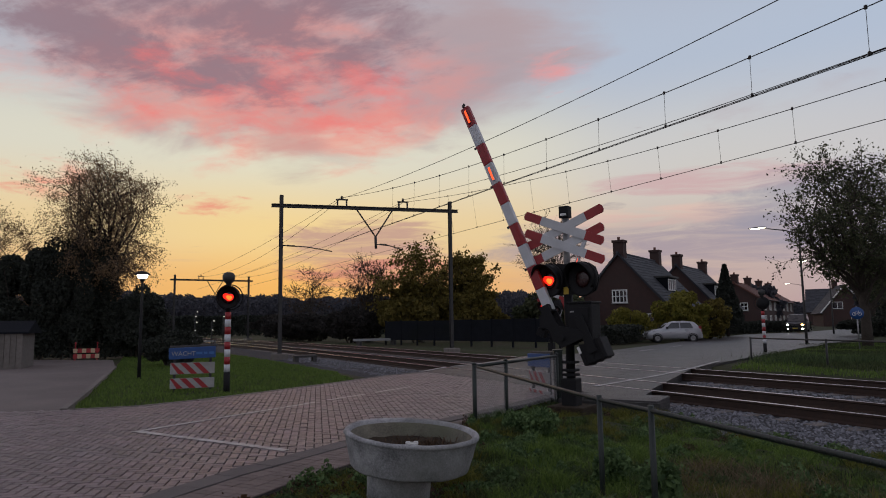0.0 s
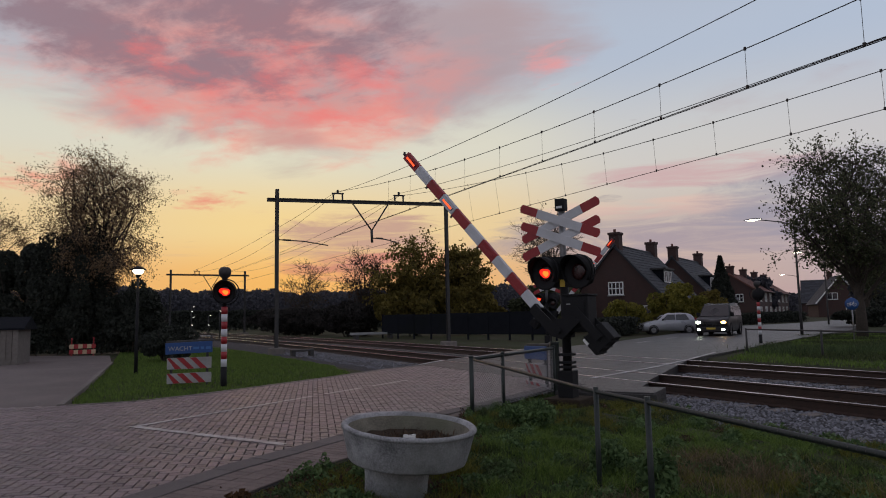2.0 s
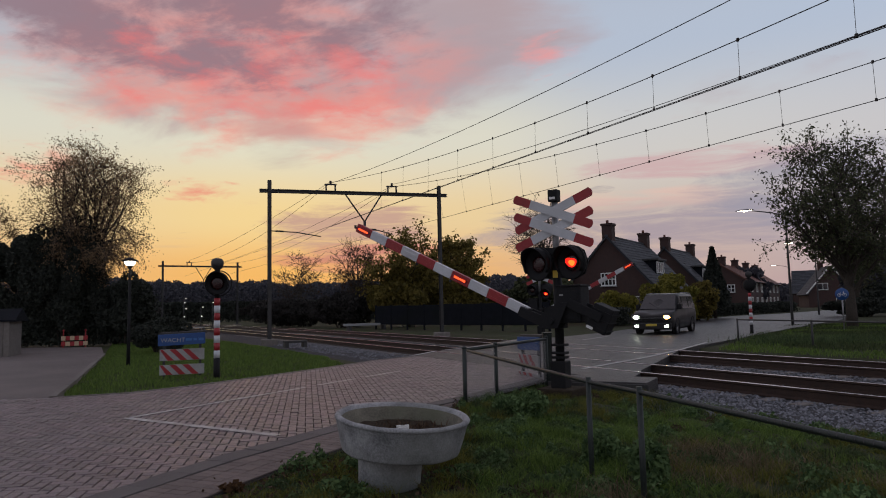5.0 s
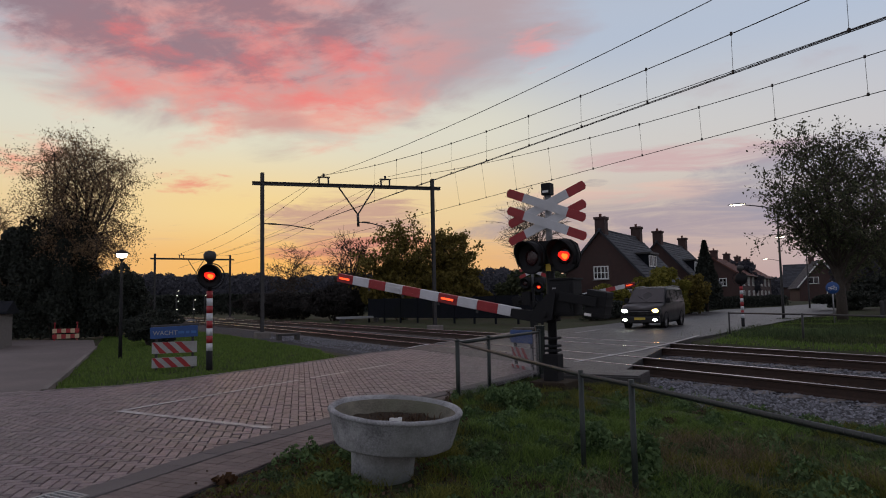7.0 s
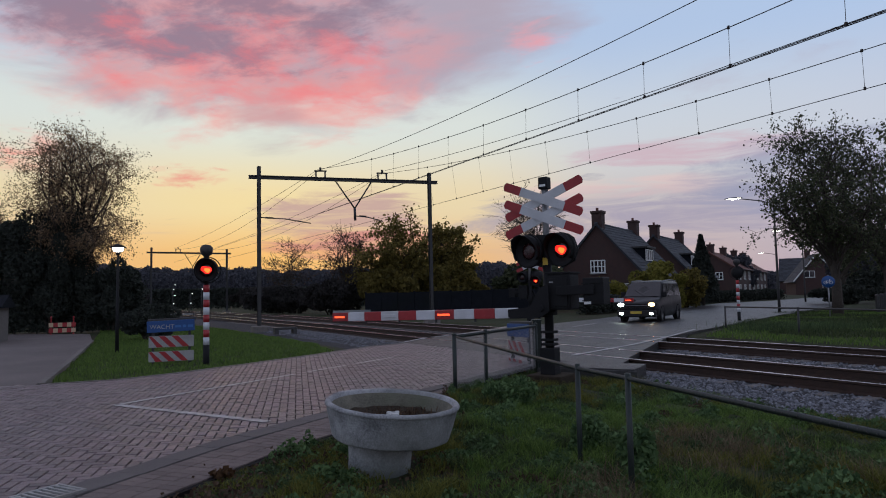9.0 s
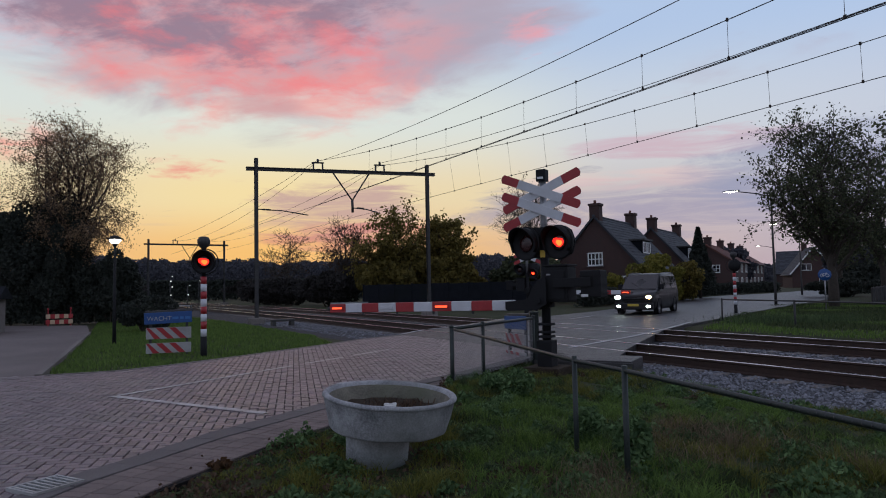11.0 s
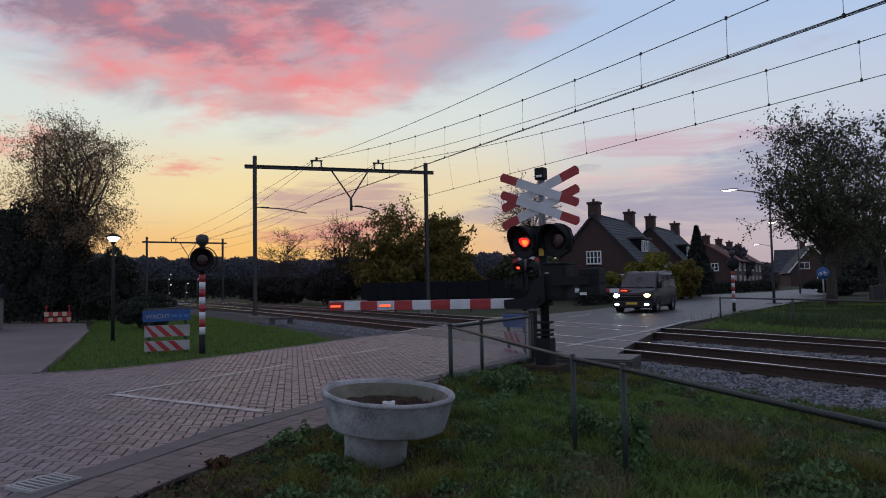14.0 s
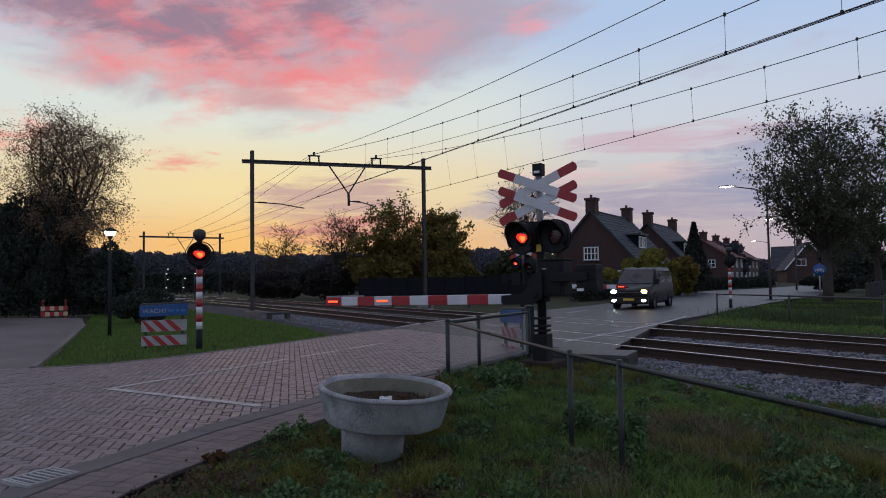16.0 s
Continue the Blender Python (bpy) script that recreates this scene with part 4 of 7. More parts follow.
def house(m, L, w, eave, ridge, roof, label, chimneys, front, dormers=(), gable=()):
    """A brick house: x along the ridge, +y... the street side is -y; the gable at x = 0 looks at the crossing."""
    h = thing("house", m, label, "house", "houses along the road")
    bm = bmesh.new()
    out = [(-w, -0.3), (w, -0.3), (w, eave), (0, ridge - 0.12), (-w, eave)]
    for x0, x1 in ((0, 0.28), (L - 0.28, L)):
        prism(bm, out, x0, x1, Matrix(((0, 0, 1, 0), (1, 0, 0, 0), (0, 1, 0, 0), (0, 0, 0, 1))))
    for y0, y1 in ((-w, -w + 0.28), (w - 0.28, w)):
        box(bm, 0.28, L - 0.28, y0, y1, -0.3, eave)
    part("wall", bm, M_WALLBRICK, h)
    for s in (-1, 1):
        roof_slope(h, L, w, eave, ridge, 0.35, roof, s)
    part("ridge_tiles", tube(bmesh.new(), [(-0.25, 0, ridge + 0.02), (L + 0.25, 0, ridge + 0.02)], 0.12, 8), roof, h)
    for x in chimneys:
        chimney(h, x, 0.0, ridge - 0.8, ridge + 1.15)
    for x, z, ww, hh, c, r in front:
        window_part(h, pose(x, -w - 0.01, z), ww, hh, c, r)
    for y, z, ww, hh, c, r in gable:
        window_part(h, pose(-0.01, y, z, 0, 0, -90), ww, hh, c, r)
    for x, ww in dormers:
        y = -w * 0.78
        zb = eave + (ridge - eave) * (1 - 0.78)
        bm = box(bmesh.new(), x - ww / 2, x + ww / 2, y, -w * 0.2, zb - 0.1, zb + 1.25)
        d = part("dormer", bm, M_PANEL, h, "dark flat-roofed dormer")
        part("dormer_roof", box(bmesh.new(), x - ww / 2 - 0.2, x + ww / 2 + 0.2, y - 0.25, -w * 0.15, zb + 1.25, zb + 1.42, 0.03), M_DARKSTEEL, d)
        window_part(h, pose(x - ww * 0.24, y - 0.01, zb + 0.1), ww * 0.42, 1.05, 2, 1, False)
        window_part(h, pose(x + ww * 0.24, y - 0.01, zb + 0.1), ww * 0.42, 1.05, 2, 1, False)
    return h


HT = math.degrees(math.atan2(RD.y, RD.x))
H0 = Vector((13.0, 58.0))


def house_at(s, off=0.0):
    p = H0 + RD * s + RP * off
    return pose(p.x, p.y, 0, 0, 0, HT)


house(house_at(0), 11.6, 3.9, 3.1, 7.4, M_ROOFTILE, "brown brick house with steep grey tiled roof and chimneys", (0.5, 11.0),
      ((3.5, 0.9, 1.6, 1.4, 2, 1), (7.5, 0.2, 1.0, 2.1, 1, 1), (9.6, 0.9, 1.6, 1.4, 2, 1)), ((5.2, 2.6),), ((0.0, 3.05, 1.35, 1.15, 4, 2), (-2.4, 0.2, 1.1, 1.9, 2, 2)))
house(house_at(16.6, 0.5), 12.4, 3.9, 3.1, 7.4, M_ROOFTILE, "brown brick house with grey roof behind bushes", (0.5, 11.8),
      ((3.5, 0.9, 1.6, 1.4, 2, 1), (9.6, 0.9, 1.6, 1.4, 2, 1)), ((4.6, 2.6),))
house(house_at(44.0, 1.0), 34.0, 3.4, 4.4, 6.7, M_ROOFRED, "terrace of brick houses with red tiled roof", (1.0, 11.0, 21.0, 31.0),
      tuple((3.0 + 4.6 * k, z, 1.5, 1.4, 2, 1) for k in range(7) for z in (0.6, 2.75)), (), ((-1.2, 2.7, 1.0, 1.1, 2, 2),))
# pale-gabled house far down the road
h = house(pose(70.2, 127.0, 0, 0, 0, 74), 9.0, 3.9, 2.8, 7.6, M_ROOFTILE, "distant house with white gable boards and grey roof", (7.5,),
          ((2.5, 0.8, 1.8, 1.5, 2, 1), (6.5, 0.8, 1.8, 1.5, 2, 1)), (), ((-1.8, 0.7, 2.2, 1.7, 3, 1), (1.4, 3.2, 1.8, 1.3, 2, 1)))
for s in (-1, 1):
    bm = bmesh.new()
    tube(bm, [(-0.3, s * 4.3, 2.5), (-0.3, 0, 7.7)], 0.13, 4)
    part("verge_board", bm, M_WHITEPAINT, h, "white verge board")
house(pose(88.0, 150.0, 0, 0, 0, 150), 12.0, 4.5, 3.2, 8.0, M_ROOFTILE, "distant low house with grey roof behind trees", (2.0,), ((4.0, 0.8, 1.8, 1.5, 2, 1), (8.0, 0.8, 1.8, 1.5, 2, 1)))

# shed at the side road and the long dark garden fence behind the tracks
shed = thing("shed", pose(-17.4, 25.3, 0, 0, 0, 24), "weathered grey timber shed beside the side road", "shed")
for k in range(16):
    part("plank", box(bmesh.new(), -3.2 + 0.2 * k, -3.2 + 0.2 * k + 0.185, -0.02 + 0.006 * (k % 2), 0.02, -0.1, 1.36 - 0.01 * (k % 3)), M_SLEEPER, shed)
part("shed_wall", box(bmesh.new(), -3.18, -0.02, 0.03, 2.4, -0.1, 1.35), M_SLEEPER, shed)
part("shed_roof", prism(bmesh.new(), [(-0.1, 1.40), (1.2, 1.85), (2.6, 1.40), (2.6, 1.34), (-0.1, 1.34)], -3.4, 0.2, Matrix(((0, 0, 1, 0), (1, 0, 0, 0), (0, 1, 0, 0), (0, 0, 0, 1)))), M_PANEL, shed)

FENCE_A, FENCE_B = Vector((-6.6, 52.0)), Vector((5.4, 40.5))
screen = thing("garden_screen", upright((*FENCE_A, 0), FENCE_B), "long dark panelled screen fence behind the tracks", "fence")
flen = (FENCE_B - FENCE_A).length
n = 9
for k in range(n):
    x0, x1 = flen * k / n, flen * (k + 1) / n
    part("panel", box(bmesh.new(), x0 + 0.02, x1 - 0.02, -0.03, 0.03, 0.28, 1.72 + 0.02 * math.sin(k * 2.1), 0.01), M_PANEL, screen)
    part("post", box(bmesh.new(), x0 - 0.05, x0 + 0.05, -0.06, 0.06, -0.2, 1.78, 0.01), M_PANEL, screen)
part("post", box(bmesh.new(), flen - 0.05, flen + 0.05, -0.06, 0.06, -0.2, 1.78, 0.01), M_PANEL, screen)

# ---- vehicles ----
def loft(bm, stations, mi=0):
    """Body through cross-sections; each is (x, half outline from the keel to the roof's middle as (y, z))."""
    rings = []
    for x, half in stations:
        ring = [bm.verts.new((x, y, z)) for y, z in half] + [bm.verts.new((x, -y, z)) for y, z in half[::-1]]
        rings.append(ring)
    n = len(rings[0])
    for a, b in zip(rings, rings[1:]):
        for k in range(n):
            f = bm.faces.new((a[k], a[(k + 1) % n], b[(k + 1) % n], b[k]))
            f.smooth, f.material_index = True, mi
    bm.faces.new(rings[0][::-1])
    bm.faces.new(rings[-1])
    return bm


def section(w, floor, belt, top, shoulder=0.03, roof_in=0.16):
    """Half cross-section of a car body at one place along it."""
    return [(0.0, floor), (w * 0.86, floor), (w * 0.97, floor + 0.10), (w, floor + 0.34), (w, belt - 0.06), (w - shoulder, belt),
            (w - roof_in, max(belt + 0.01, top - 0.10)), (w - roof_in - 0.09, max(belt + 0.015, top - 0.02)), (0.0, max(belt + 0.02, top + 0.01))]


def wheel(parent, x, y, r, w=0.2):
    side = 1 if y > 0 else -1
    m = pose(x, y, r, -90 * side, 0, 0)
    wh = part("wheel", lathe(bmesh.new(), [(r * 0.62, -w / 2), (r * 0.94, -w / 2), (r, -w / 2 + 0.03), (r, w / 2 - 0.03), (r * 0.94, w / 2), (r * 0.62, w / 2), (r * 0.62, -w / 2)], 24, m), M_TYRE, parent)
    bm = lathe(bmesh.new(), [(0, w / 2 - 0.03), (r * 0.15, w / 2 - 0.02), (r * 0.2, w / 2 - 0.05), (r * 0.58, w / 2 - 0.03), (r * 0.64, w / 2 - 0.01), (r * 0.64, -w / 2 + 0.02), (0, -w / 2 + 0.02)], 20, m)
    for k in range(5):
        box(bm, 0.04, r * 0.58, -0.03, 0.03, w / 2 - 0.045, w / 2 - 0.012, m=m @ pose(0, 0, 0, 0, 0, 72 * k))
    part("rim", bm, M_GALV, wh)


def glass_strip(name, parent, pts, material=M_GLASS):
    """A pane from four corners, given a little thickness along its normal."""
    v = [Vector(p) for p in pts]
    nrm = (v[1] - v[0]).cross(v[-1] - v[0]).normalized() * 0.012
    bm = bmesh.new()
    a = [bm.verts.new(p + nrm) for p in v]
    b = [bm.verts.new(p - nrm) for p in v]
    k = len(v)
    bm.faces.new(a)
    bm.faces.new(b[::-1])
    for i in range(k):
        bm.faces.new((a[i], b[i], b[(i + 1) % k], a[(i + 1) % k]))
    return part(name, bm, material, parent)


def van(m):
    """A panel van, front at x = 0, nose towards -x."""
    b = thing("van", m, "dark grey passenger van with headlights on, waiting at the crossing", "van")
    w = 0.95
    st = [(-0.02, 0.80, 0.34, 0.72, 0.70), (0.05, 0.90, 0.24, 0.90, 0.90), (0.35, w, 0.22, 1.06, 1.07), (0.95, w, 0.22, 1.14, 1.17), (1.35, w, 0.22, 1.16, 1.55), (1.75, w, 0.22, 1.16, 1.88),
          (2.2, w, 0.22, 1.16, 1.95), (3.4, w, 0.22, 1.16, 1.97), (4.6, w, 0.22, 1.16, 1.95), (4.82, w - 0.02, 0.26, 1.14, 1.86), (4.90, w - 0.06, 0.34, 1.05, 1.70)]
    part("body", loft(bmesh.new(), [(x, section(ww, fl, be, tp)) for x, ww, fl, be, tp in st]), M_VANGREY, b, "dark grey painted body", True)
    glass_strip("windscreen", b, [(0.97, -0.84, 1.19), (0.97, 0.84, 1.19), (1.72, 0.72, 1.865), (1.72, -0.72, 1.865)])
    # added pale bar imitating the sky's reflection along the windscreen's top edge
    part("sky_glint_edge", tube(bmesh.new(), [(1.76, -0.74, 1.90), (1.74, 0.0, 1.915), (1.76, 0.74, 1.90)], 0.02, 6), M_GALV, b)
    for y in (-0.80, 0.80):
        part("roof_rail", tube(bmesh.new(), [(1.9, y * 0.93, 1.93), (3.2, y * 0.95, 1.99), (4.6, y * 0.93, 1.95)], 0.022, 6), M_GALV, b)
    for s in (-1, 1):
        for x0, x1, x2, x3 in ((1.25, 2.15, 2.15, 1.80), (2.25, 3.35, 3.35, 2.25), (3.45, 4.65, 4.6, 3.45)):
            glass_strip("side_window", b, [(x0, s * 0.93, 1.20), (x1, s * 0.93, 1.20), (x2, s * 0.815, 1.80), (x3, s * 0.815, 1.80)][::s])
        lamp = part("headlight", box(bmesh.new(), -0.06, 0.16, s * 0.74 - 0.17, s * 0.74 + 0.17, 0.72, 0.92, 0.03), M_GLASS, b)
        part("lit_bulb", lathe(bmesh.new(), [(0, 0.02), (0.10, 0.015), (0.12, 0.0), (0, 0)], 16, pose(-0.062, s * 0.72, 0.82, 0, -90, 0) @ Matrix.Diagonal((0.75, 1.25, 1, 1))), M_HEADLIGHT if s < 0 else M_HEADWHITE, lamp, "glowing headlight")
        fog = part("fog_light", lathe(bmesh.new(), [(0, 0.02), (0.085, 0.012), (0.10, -0.03), (0, -0.03)], 16, pose(-0.105, s * 0.70, 0.40, 0, -90, 0) @ Matrix.Diagonal((0.7, 1.2, 1, 1))), M_HEADWHITE, b, "glowing white fog light")
        mir = box(bmesh.new(), 1.18, 1.34, s * 1.0 - 0.10, s * 1.0 + 0.10, 1.16, 1.42, 0.04)
        part("mirror", mir, M_BLACK, b)
        for x in (0.95, 3.95):
            wheel(b, x, s * 0.84, 0.34)
            part("wheel_arch", lathe(bmesh.new(), [(0.36, -0.03), (0.41, -0.03), (0.41, 0.02), (0.36, 0.02)], 24, pose(x, s * 0.945, 0.36, 90, 0, 0)), M_BLACK, b)
    part("bumper", box(bmesh.new(), -0.10, 0.14, -0.90, 0.90, 0.24, 0.56, 0.05), M_VANGREY, b)
    part("grille", box(bmesh.new(), -0.045, 0.02, -0.52, 0.52, 0.70, 0.86, 0.015), M_BLACK, b)
    part("grille_bar", box(bmesh.new(), -0.055, -0.04, -0.5, 0.5, 0.775, 0.79), M_GALV, b)
    part("number_plate", box(bmesh.new(), -0.115, -0.098, -0.26, 0.26, 0.40, 0.51, 0.004), mat("plate_yellow", (0.5, 0.36, 0.04), (0.6, 0.45, 0.06), 0.5), b, "plain yellow plate")
    part("wiper", tube(bmesh.new(), [(0.96, -0.1, 1.2), (1.3, 0.45, 1.5)], 0.012, 5), M_BLACK, b)
    return b


VAN_S = [(0.0, 80.5), (0.3, 75.0), (0.6, 68.5), (0.9, 60.8), (1.2, 54.3), (1.5, 49.1), (1.8, 44.9), (2.1, 41.5), (2.5, 38.4), (3.0, 35.7), (3.5, 33.9), (4.0, 32.85), (4.6, 32.1),
         (5.4, 31.5), (6.5, 31.2), (7.5, 31.1), (9.0, 31.1), (16.0, 31.1)]


def van_pose(s):
    p = onroad(s, -10.1 + 0.95)
    return pose(p.x, p.y, 0.0, 0, 0, HT)


the_van = van(van_pose(VAN_S[0][1]))
MOVERS.append((the_van, [(t, van_pose(s)) for t, s in VAN_S]))


def hatchback(m, label, paint):
    """A small hatchback, nose at x = 0 towards -x."""
    b = thing("parked_car", m, label, "car", "parked cars")
    w = 0.83
    st = [(-0.02, 0.66, 0.34, 0.62, 0.60), (0.08, 0.78, 0.22, 0.74, 0.74), (0.5, w, 0.20, 0.88, 0.89), (0.98, w, 0.20, 0.95, 0.97), (1.45, w, 0.20, 0.97, 1.36), (1.9, w, 0.20, 0.97, 1.48),
          (2.7, w, 0.20, 0.98, 1.50), (3.3, w, 0.20, 0.99, 1.42), (3.68, w - 0.03, 0.24, 0.98, 1.10), (3.80, w - 0.08, 0.34, 0.86, 0.90)]
    part("body", loft(bmesh.new(), [(x, section(ww, fl, be, tp)) for x, ww, fl, be, tp in st]), paint, b, "", True)
    glass_strip("windscreen", b, [(1.0, -0.68, 0.99), (1.0, 0.68, 0.99), (1.55, 0.55, 1.40), (1.55, -0.55, 1.40)])
    glass_strip("rear_window", b, [(3.70, 0.62, 1.04), (3.70, -0.62, 1.04), (3.36, -0.52, 1.38), (3.36, 0.52, 1.38)])
    for s in (-1, 1):
        for x0, x1, x2, x3 in ((1.35, 2.25, 2.25, 1.72), (2.32, 3.2, 3.0, 2.32)):
            glass_strip("side_window", b, [(x0, s * 0.815, 1.0), (x1, s * 0.815, 1.0), (x2, s * 0.70, 1.37), (x3, s * 0.70, 1.37)][::s])
        part("headlight", box(bmesh.new(), 0.0, 0.25, s * 0.62 - 0.14, s * 0.62 + 0.14, 0.60, 0.76, 0.03), M_GALV, b)
        part("tail_light", box(bmesh.new(), 3.58, 3.76, s * 0.72 - 0.07, s * 0.72 + 0.07, 0.72, 1.12, 0.03), M_RED, b)
        part("mirror", box(bmesh.new(), 1.32, 1.44, s * 0.88 - 0.08, s * 0.88 + 0.08, 0.96, 1.1, 0.03), M_BLACK, b)
        for x in (0.72, 3.15):
            wheel(b, x, s * 0.74, 0.29, 0.18)
            part("wheel_arch", lathe(bmesh.new(), [(0.30, -0.03), (0.345, -0.03), (0.345, 0.02), (0.30, 0.02)], 20, pose(x, s * 0.825, 0.30, 90, 0, 0)), M_BLACK, b)
    part("rear_bumper", box(bmesh.new(), 3.66, 3.86, -0.74, 0.74, 0.26, 0.56, 0.04), paint, b)
    part("number_plate", box(bmesh.new(), 3.86, 3.872, -0.25, 0.25, 0.42, 0.52), mat("plate_yellow_rear", (0.45, 0.32, 0.04), (0.55, 0.4, 0.06), 0.5), b, "plain yellow plate")
    return b

hatchback(pose(12.75, 49.2, -0.06, 0, 0, -6), "silver-white hatchback parked beside the hedge", M_CARWHITE)
hatchback(pose(29.8, 77.6, -0.06, 0, 0, HT), "pale hatchback parked at the road's edge", M_CARWHITE)
# ---- trees and shrubs ----
def cards(name, centres, size, material, parent=None, seed=1, stretch=1.6, flat=0.0):
    """Many small leaves: folded diamonds at the given places, turned at random."""
    r = np.random.default_rng(seed)
    n = len(centres)
    a = r.normal(size=(n, 3))
    a[:, 2] -= 0.6
    a /= np.linalg.norm(a, axis=1, keepdims=True)
    b = np.cross(a, r.normal(size=(n, 3)))
    b /= np.linalg.norm(b, axis=1, keepdims=True) + 1e-9
    c = np.cross(a, b)
    s = size * r.uniform(0.6, 1.35, (n, 1))
    mid = centres + c * s * 0.12
    v = np.empty((n, 4, 3))
    v[:, 0], v[:, 1], v[:, 2], v[:, 3] = centres - a * s * stretch * 0.5, mid + b * s * 0.5, centres + a * s * stretch * 0.5, mid - b * s * 0.5
    me = bpy.data.meshes.new(name)
    me.from_pydata(v.reshape(-1, 3).tolist(), [], (np.arange(n)[:, None] * 4 + np.arange(4)).tolist())
    me.materials.append(material)
    ob = new(name, me)
    if parent is not None:
        ob.parent = parent
    return ob


def tree(p, h, cz, rx, rz, leaves, size, leaf_mat, label, seed, limbs=16, twigs=7, fork=0.22, radius=0.16, droop=0.0, thin=0.006, spread=0.55, lopsided=0.25, group=""):
    """A tapered trunk, limbs and twigs to places in an uneven crown, and leaves round the twigs; leaves=0: bare."""
    r = np.random.default_rng(seed)
    t = thing("tree", pose(p[0], p[1], 0), label, "tree", group)
    bm = bmesh.new()
    top = np.array([r.normal() * 0.3, r.normal() * 0.3, cz + rz * 0.55])
    def stem(f):
        w = 0.12 * math.sin(5 * f + seed)
        return np.array([top[0] * f + w, top[1] * f + w * 0.6, -0.2 + (top[2] + 0.2) * f])
    tube(bm, [stem(k / 7) for k in range(8)], [radius * (1.25 - 1.1 * k / 7) for k in range(8)], 9)
    part("trunk", bm, M_BARK, t)
    bm = bmesh.new()
    ends = []
    for i in range(limbs):
        f = fork + (0.95 - fork) * (i + r.uniform(0, 1)) / limbs
        a = stem(f)
        ang = i * 2.4 + r.uniform(-0.5, 0.5)
        up = r.uniform(-0.85, 1.0)
        rr = math.sqrt(max(0.05, 1 - up * up)) * r.uniform(0.62, 1.0) * (1 + lopsided * math.sin(ang * 2 + seed))
        e = np.array([math.cos(ang) * rr * rx, math.sin(ang) * rr * rx, cz + up * rz])
        if e[2] < a[2] - 0.3 * rz:
            a = stem(max(0.15, f - 0.35))
        mid = (a + e) / 2 + np.array([r.normal() * 0.15 * rx, r.normal() * 0.15 * rx, 0.18 * rz - droop * 0.1])
        q = [a, a * 0.45 + mid * 0.55, mid, mid * 0.4 + e * 0.6 + np.array([0, 0, 0.05 * rz]), e]
        r0 = radius * (0.55 - 0.35 * f)
        tube(bm, q, [r0, r0 * 0.8, r0 * 0.6, r0 * 0.4, r0 * 0.15], 5, False)
        for j in range(twigs):
            g = r.uniform(0.3, 1.0)
            k = min(3, int(g * 4))
            base = q[k] * (1 - (g * 4 - k)) + q[k + 1] * (g * 4 - k)
            d = r.normal(size=3) * np.array([1, 1, 0.7])
            d += 0.5 * (e - a) / (np.linalg.norm(e - a) + 1e-6)
            d[2] += 0.35 - droop
            d /= np.linalg.norm(d)
            ln = r.uniform(0.25, 0.6) * min(rx, rz)
            tip = base + d * ln
            m2 = base + d * ln * 0.5 + np.array([0, 0, 0.06 * ln])
            tip[2] -= droop * ln * 0.5
            tube(bm, [base, m2, tip], [max(thin, r0 * 0.28), max(thin, r0 * 0.18), thin * 0.6], 4, False)
            ends.append((base, m2, tip))
            for _ in range(3):
                d2 = d + r.normal(size=3) * 0.7
                d2[2] -= droop * 0.6
                s0 = m2 + (tip - m2) * r.uniform(0, 1)
                t2 = s0 + d2 / np.linalg.norm(d2) * ln * 0.5
                tube(bm, [s0, t2], [max(thin * 0.8, r0 * 0.12), thin * 0.5], 3, False)
                ends.append((s0, (s0 + t2) / 2, t2))
    part("branchwork", bm, M_BARK, t)
    if leaves:
        ends = np.array(ends)
        pick = r.integers(0, len(ends), leaves)
        f = r.uniform(0.1, 1.1, (leaves, 1))
        c = ends[pick, 0] * (1 - f) + ends[pick, 2] * f + r.normal(size=(leaves, 3)) * spread * 0.22 * min(rx, rz) * r.uniform(0.1, 1, (leaves, 1))
        if droop:
            c[:, 2] -= droop * r.uniform(0, 0.5, leaves) * rz * 0.3
        tagged(cards("crown", c, size, leaf_mat, t, seed), kind="stuff")
    return t


def shrub(p, h, rx, ry, leaves, size, leaf_mat, label, seed, turn=0.0, name="shrub", category="shrub", group="", lift=0.0):
    """A many-stemmed bush: stems from the ground and a dense uneven shell of leaves made of clumps."""
    r = np.random.default_rng(seed)
    t = thing(name, pose(p[0], p[1], 0, 0, 0, turn), label, category, group)
    bm = bmesh.new()
    for i in range(7):
        a = 2 * math.pi * i / 7
        tube(bm, [(0.12 * rx * math.cos(a), 0.12 * ry * math.sin(a), -0.1), (0.35 * rx * math.cos(a), 0.35 * ry * math.sin(a), h * 0.4), (0.6 * rx * math.cos(a), 0.6 * ry * math.sin(a), h * 0.78)], [0.05, 0.035, 0.01], 5)
    tagged(part("stem_cluster", bm, M_BARK, t), kind="stuff")
    n = 42
    u = r.normal(size=(n, 3))
    u /= np.linalg.norm(u, axis=1, keepdims=True)
    u *= r.uniform(0.25, 1.0, (n, 1)) ** 0.5
    cc = np.stack([u[:, 0] * rx * 0.85, u[:, 1] * ry * 0.85, lift + (h - lift) * (0.5 + 0.42 * u[:, 2])], 1)
    cr = r.uniform(0.14, 0.34, n)
    pick = r.integers(0, n, leaves)
    d = r.normal(size=(leaves, 3))
    d /= np.linalg.norm(d, axis=1, keepdims=True)
    d *= r.uniform(0.3, 1.0, (leaves, 1)) ** 0.4
    c = cc[pick] + d * cr[pick][:, None] * np.array([rx, ry, h * 0.55]) * 1.0
    c[:, 2] = np.abs(c[:, 2])
    tagged(cards("foliage", c, size, leaf_mat, t, seed), kind="stuff")
    return t


